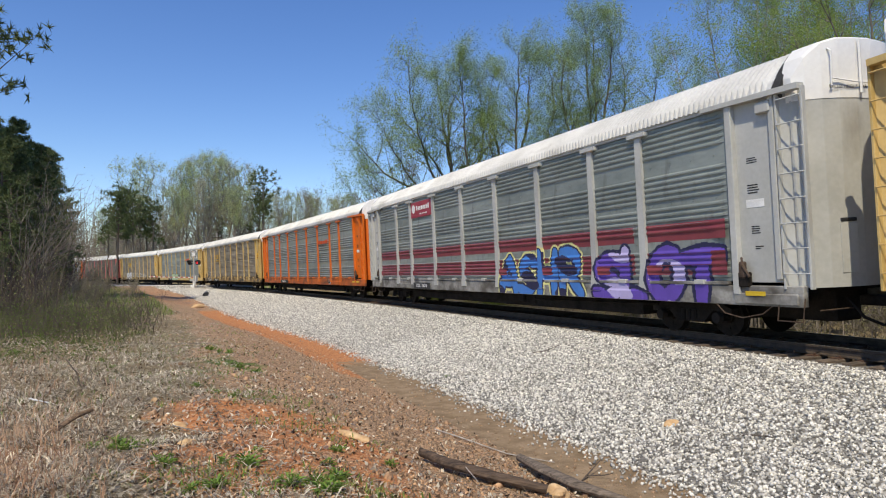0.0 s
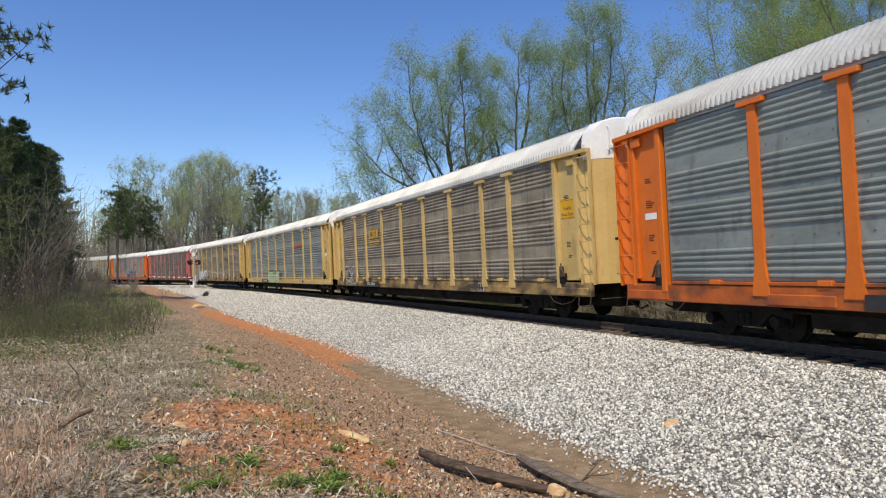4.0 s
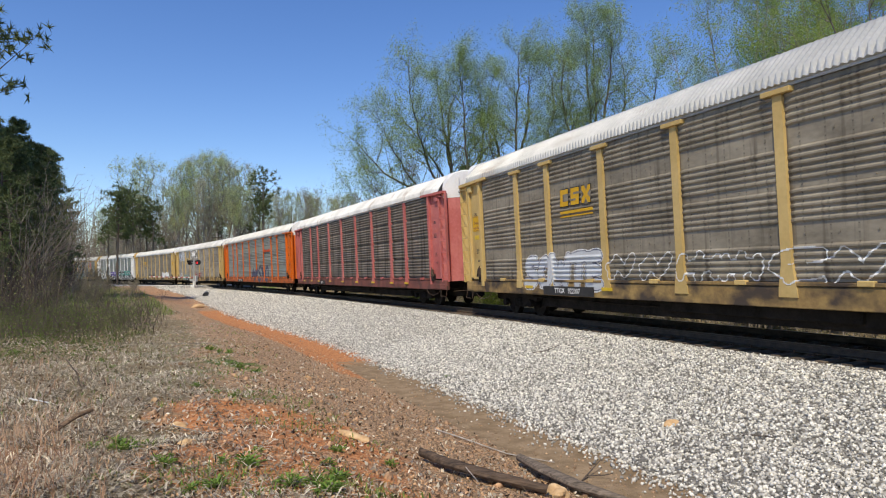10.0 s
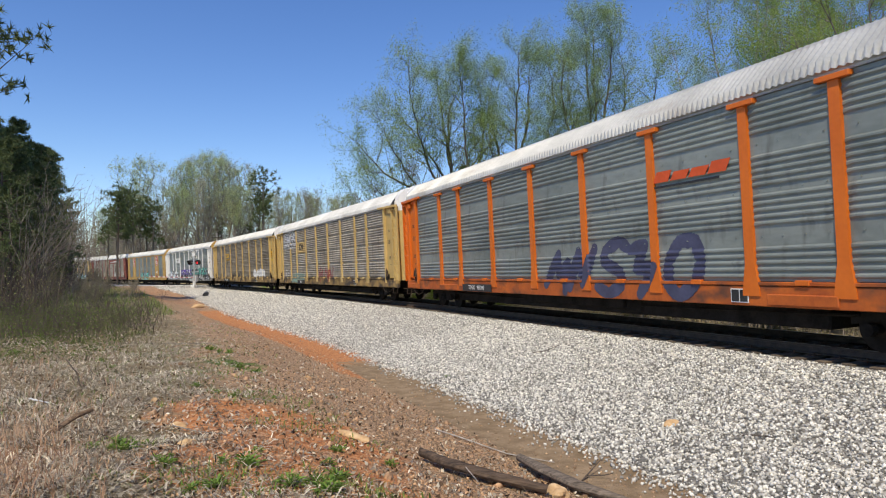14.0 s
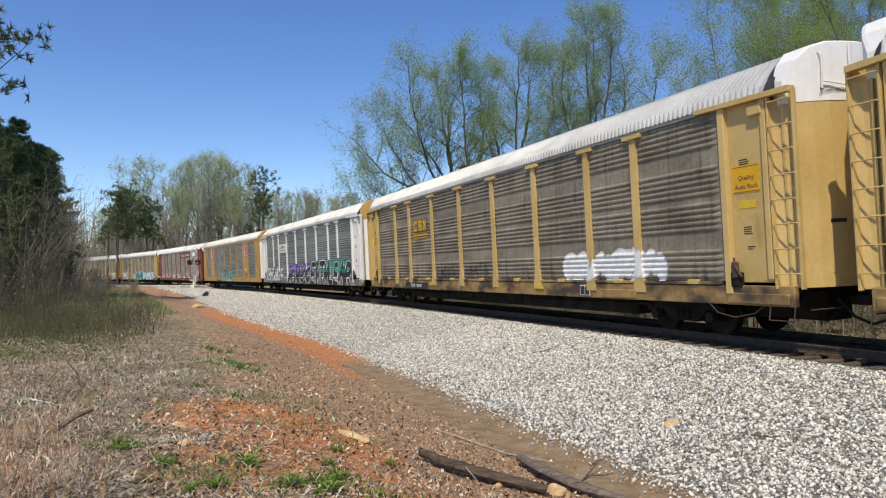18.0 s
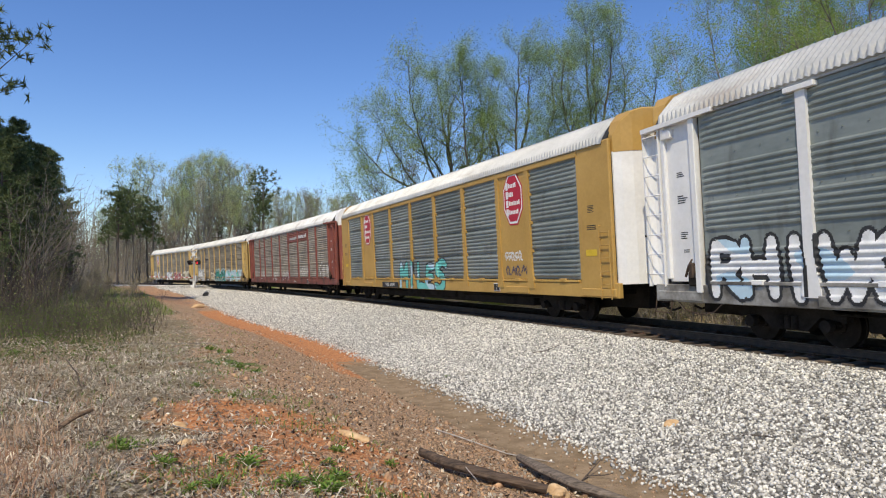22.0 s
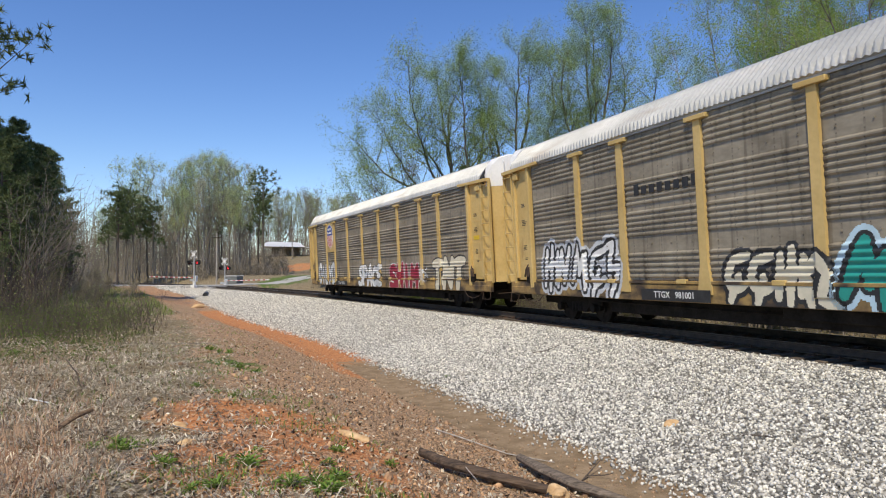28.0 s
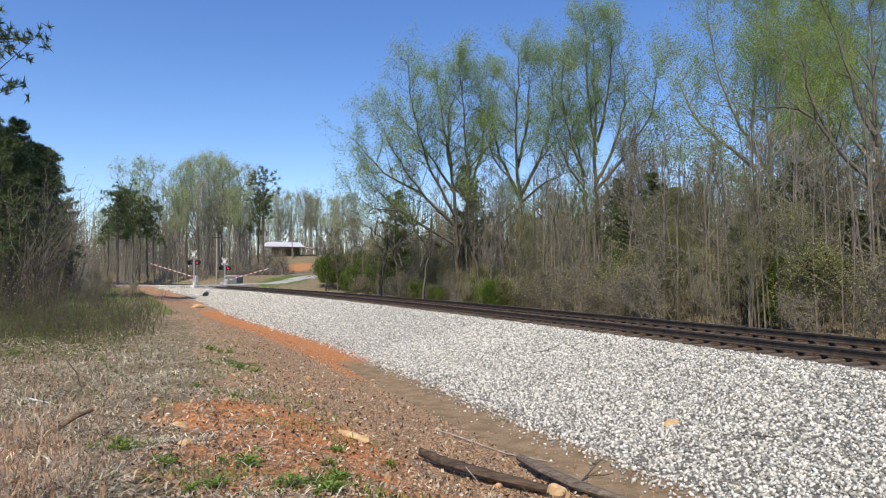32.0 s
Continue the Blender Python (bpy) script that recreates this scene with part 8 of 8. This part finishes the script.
slab([(-0.30, 8.42, 0.05), (0.05, 8.05, 0.06), (0.55, 7.75, 0.04), (1.15, 7.66, 0.03)], [0.035, 0.085, 0.10, 0.06], 0.055, char_m, "log", "dark hollow rotten log on the bank", 3, 0.05)
slab([(1.02, 9.3, 0.06), (1.25, 8.6, 0.08), (1.55, 8.1, 0.05), (2.1, 7.7, 0.0)], [0.05, 0.10, 0.10, 0.04], 0.055, grey_wood, "split_log", "grey split log lying across the ditch edge", 5, 0.05)
slab([(-4.50, 7.72, 0.0), (-4.46, 7.90, 0.05), (-4.38, 8.05, 0.12), (-4.25, 8.2, 0.17)], [0.05, 0.038, 0.03, 0.012], 0.028, brown_wood, "root_stub", "curved reddish rotten root standing from the grass", 7)


def stick(points, r, material, label):
    bm = tube_bm([(x, y, gz(x, y) + dz) for x, y, dz in points], [r * (1 - 0.5 * i / (len(points) - 1)) for i in range(len(points))], 6)
    return tagged(put("stick", done(bm, "stick", material)), label, "stick", "sticks on the ground")


stick([(-0.15, 10.8, 0.02), (0.3, 10.3, 0.04), (0.9, 9.8, 0.02), (1.52, 9.4, 0.02)], 0.014, bark_pale, "long pale stick lying along the ditch")
stick([(0.08, 8.4, 0.10), (0.2, 8.0, 0.16), (0.37, 7.5, 0.06)], 0.010, bark_pale, "thin pale stick leaning on the log")
stick([(1.74, 8.6, 0.01), (1.92, 8.85, 0.08), (2.1, 9.1, 0.14)], 0.012, bark_dark, "short dark forked twig in the mud")
stick([(1.84, 8.74, 0.03), (2.05, 8.7, 0.05), (2.12, 8.62, 0.09)], 0.009, bark_dark, "short dark twig in the mud")
stick([(-6.0, 9.8, 0.05), (-5.7, 9.6, 0.07), (-5.42, 9.4, 0.04)], 0.012, chalk, "short bleached white stick in dry grass")
stick([(-5.85, 10.9, 0.02), (-5.95, 10.95, 0.25), (-6.15, 11.0, 0.48)], 0.014, bark_dark, "upright dark dead stem")
stick([(-3.33, 8.22, 0.02), (-2.9, 7.9, 0.05), (-2.4, 7.45, 0.02)], 0.008, bark_grey, "thin grey stick on the clay")
stick([(4.1, 9.5, 0.03), (4.25, 9.4, 0.05), (4.45, 9.2, 0.04)], 0.014, bark_dark, "dark stick lying on the ballast")
stick([(2.3, 17.4, 0.03), (2.6, 17.2, 0.06), (3.0, 17.3, 0.12)], 0.014, bark_dark, "dark branch lying on the ballast")
stick([(-9.5, 18.5, 0.05), (-7.5, 18.2, 0.08), (-6.2, 18.0, 0.05)], 0.010, bark_grey, "pale fallen branch in the grass")
for k in range(26):
    x, y = random.uniform(-6.5, 0.3), random.uniform(6.0, 15.0)
    if along(x, y)[1] < 9.6:
        continue
    a, ln = random.uniform(0, 6.28), random.uniform(0.15, 0.5)
    stick([(x, y, 0.01), (x + ln * 0.5 * math.cos(a), y + ln * 0.5 * math.sin(a), 0.04), (x + ln * math.cos(a), y + ln * math.sin(a), 0.02)], random.uniform(0.004, 0.008), random.choice((bark_grey, bark_pale, bark_dark)), "thin dead stick on the bank")

# weeds
weed_m = leaf_mat("weed leaves", (0.11, 0.20, 0.035), (0.26, 0.38, 0.09), 0.35)


def weed(seed, size, n):
    rng = np.random.default_rng(seed)
    pts, faces = [], []
    for k in range(n):
        az, el = rng.uniform(0, math.tau), rng.uniform(0.25, 1.35)
        d = np.array([math.cos(az) * math.cos(el), math.sin(az) * math.cos(el), math.sin(el)])
        p = d * rng.uniform(0.0, 0.55) * size
        ln, w = size * rng.uniform(0.25, 0.5), size * rng.uniform(0.05, 0.10)
        e = d * 0.6 + np.array([math.cos(az), math.sin(az), 0.25]) * 0.4
        s = np.array([-math.sin(az), math.cos(az), 0]) * w
        i = len(pts)
        pts += [p, p + e * ln * 0.5 + s + [0, 0, 0.01], p + e * ln - [0, 0, 0.15 * ln], p + e * ln * 0.5 - s + [0, 0, 0.01]]
        faces += [(i, i + 1, i + 2), (i, i + 2, i + 3)]
    plant = tagged(new("weed"), "small leafy green weed on bare clay", "weed", "weeds on the bank")
    put("leaves", big_mesh("leaves", np.array(pts), np.array(faces), weed_m), plant)
    part("stem", tube_bm([(0, 0, -0.02), (0.01, 0, size * 0.5)], [0.008, 0.004], 5), grass_m, plant)
    return plant


weeds = [weed(91, 0.26, 70), weed(92, 0.20, 50), weed(93, 0.30, 90)]
for k, (x, y, sc) in enumerate(((-3.58, 7.37, 1.0), (-3.45, 7.5, 0.8), (-3.31, 6.97, 1.0), (-3.7, 7.15, 0.8), (-3.2, 7.3, 0.7), (-2.65, 6.44, 0.8), (-2.8, 6.6, 0.6), (-2.12, 6.48, 0.9), (-1.86, 6.44, 0.95), (-1.9, 6.88, 0.6),
                                 (-2.13, 5.71, 1.0), (-1.95, 5.8, 0.8), (-1.31, 5.77, 1.0), (-1.11, 5.87, 1.0), (-0.99, 6.34, 0.8), (-1.18, 6.94, 0.7), (-1.12, 6.55, 0.7), (-1.21, 7.72, 0.7), (-0.6, 7.59, 0.7), (-1.82, 8.78, 0.5), (-0.95, 5.6, 0.9),
                                 (-5.02, 15.83, 1.0), (-5.3, 15.95, 1.0), (-5.57, 16.12, 0.9), (-4.16, 13.72, 0.9), (-4.4, 14.0, 0.8), (-4.0, 10.91, 0.6), (-3.13, 10.1, 0.6), (-2.57, 10.25, 0.6), (-3.5, 10.4, 0.5), (-10.1, 15.9, 1.1), (-6.38, 13.0, 0.8), (-3.68, 13.33, 0.8), (-7.1, 14.0, 0.8), (0.1, 16.6, 0.9))):
    stand(weeds[k % 3], x, y, 50 * k, sc * 0.72, sink=0.01)
# relay cabinet at the crossing
cab_m = mat("dull grey enamel", (0.13, 0.14, 0.135), (0.20, 0.21, 0.20), 2, 0.6)
cab = tagged(new("relay_cabinet"), "grey metal relay cabinet beside the crossing", "cabinet")
kx, ky, ka = track(-107.0, -6.0)
cab.matrix_basis = pose(kx, ky, gz(kx, ky), 0, 0, -20)
part("housing", box_bm((2.2, 1.6, 2.0), (0, 0, 1.1), 0.03), cab_m, cab)
part("cap", box_bm((2.35, 1.75, 0.12), (0, 0, 2.16), 0.03), sig_white, cab)
part("plinth", box_bm((2.0, 1.4, 0.25), (0, 0, 0.08), 0.02), house_wall, cab)


# ---- what moves ----
SLACK = (0, -0.10, 0.06, 0.06, 0.14, 0.11, -0.27, -0.31, -0.09, 0.01, 0.0, 0.15, 0.38, 0.26, 0.28)


def car_pose(n, t):
    s = SLACK[n] + HEAD + SPEED * t + GAIN * t * t / 2 - n * PITCH - 15.13
    ax, ay, _ = track(s + 10.05)
    bx, by, _ = track(s - 10.05)
    a = math.atan2(ay - by, ax - bx)
    return pose((ax + bx) / 2, (ay + by) / 2, 0.0, CANT, 0, math.degrees(a))


def motions():
    for n, car in enumerate(CARS):
        walk(car, [(k * 0.5, pose(0, 0, 0) @ Matrix(car_pose(n, k * 0.5))) for k in range(65)])
    # the gate arms lift once the train has gone
    for arm, turn in zip(ARMS, (180, 0)):
        walk(arm, [(t, pose(0, 0.25, 1.28, 0, -lift, turn)) for t, lift in ((0, 1.0), (15, 1.0), (30.0, 1.0), (30.6, 1.5), (31.0, 4), (31.4, 7.5), (31.7, 10.5), (32.0, 14))])
    # every wheelset rolls at the train's speed; one row for each thirtieth of a second keeps each turn under 90 degrees
    first = WHEELSETS[0]
    walk(first, [(k / 30, pose(0, 0, 0, 0, math.degrees((SPEED * k / 30 + GAIN * (k / 30) ** 2 / 2) / 0.42) % 360, 0)) for k in range(961)])
    for ws in WHEELSETS[1:]:
        ws.rotation_mode = "QUATERNION"
        ws.animation_data_create()
        ws.animation_data.action = first.animation_data.action
        ws.animation_data.action_slot = first.animation_data.action_slot


motions()
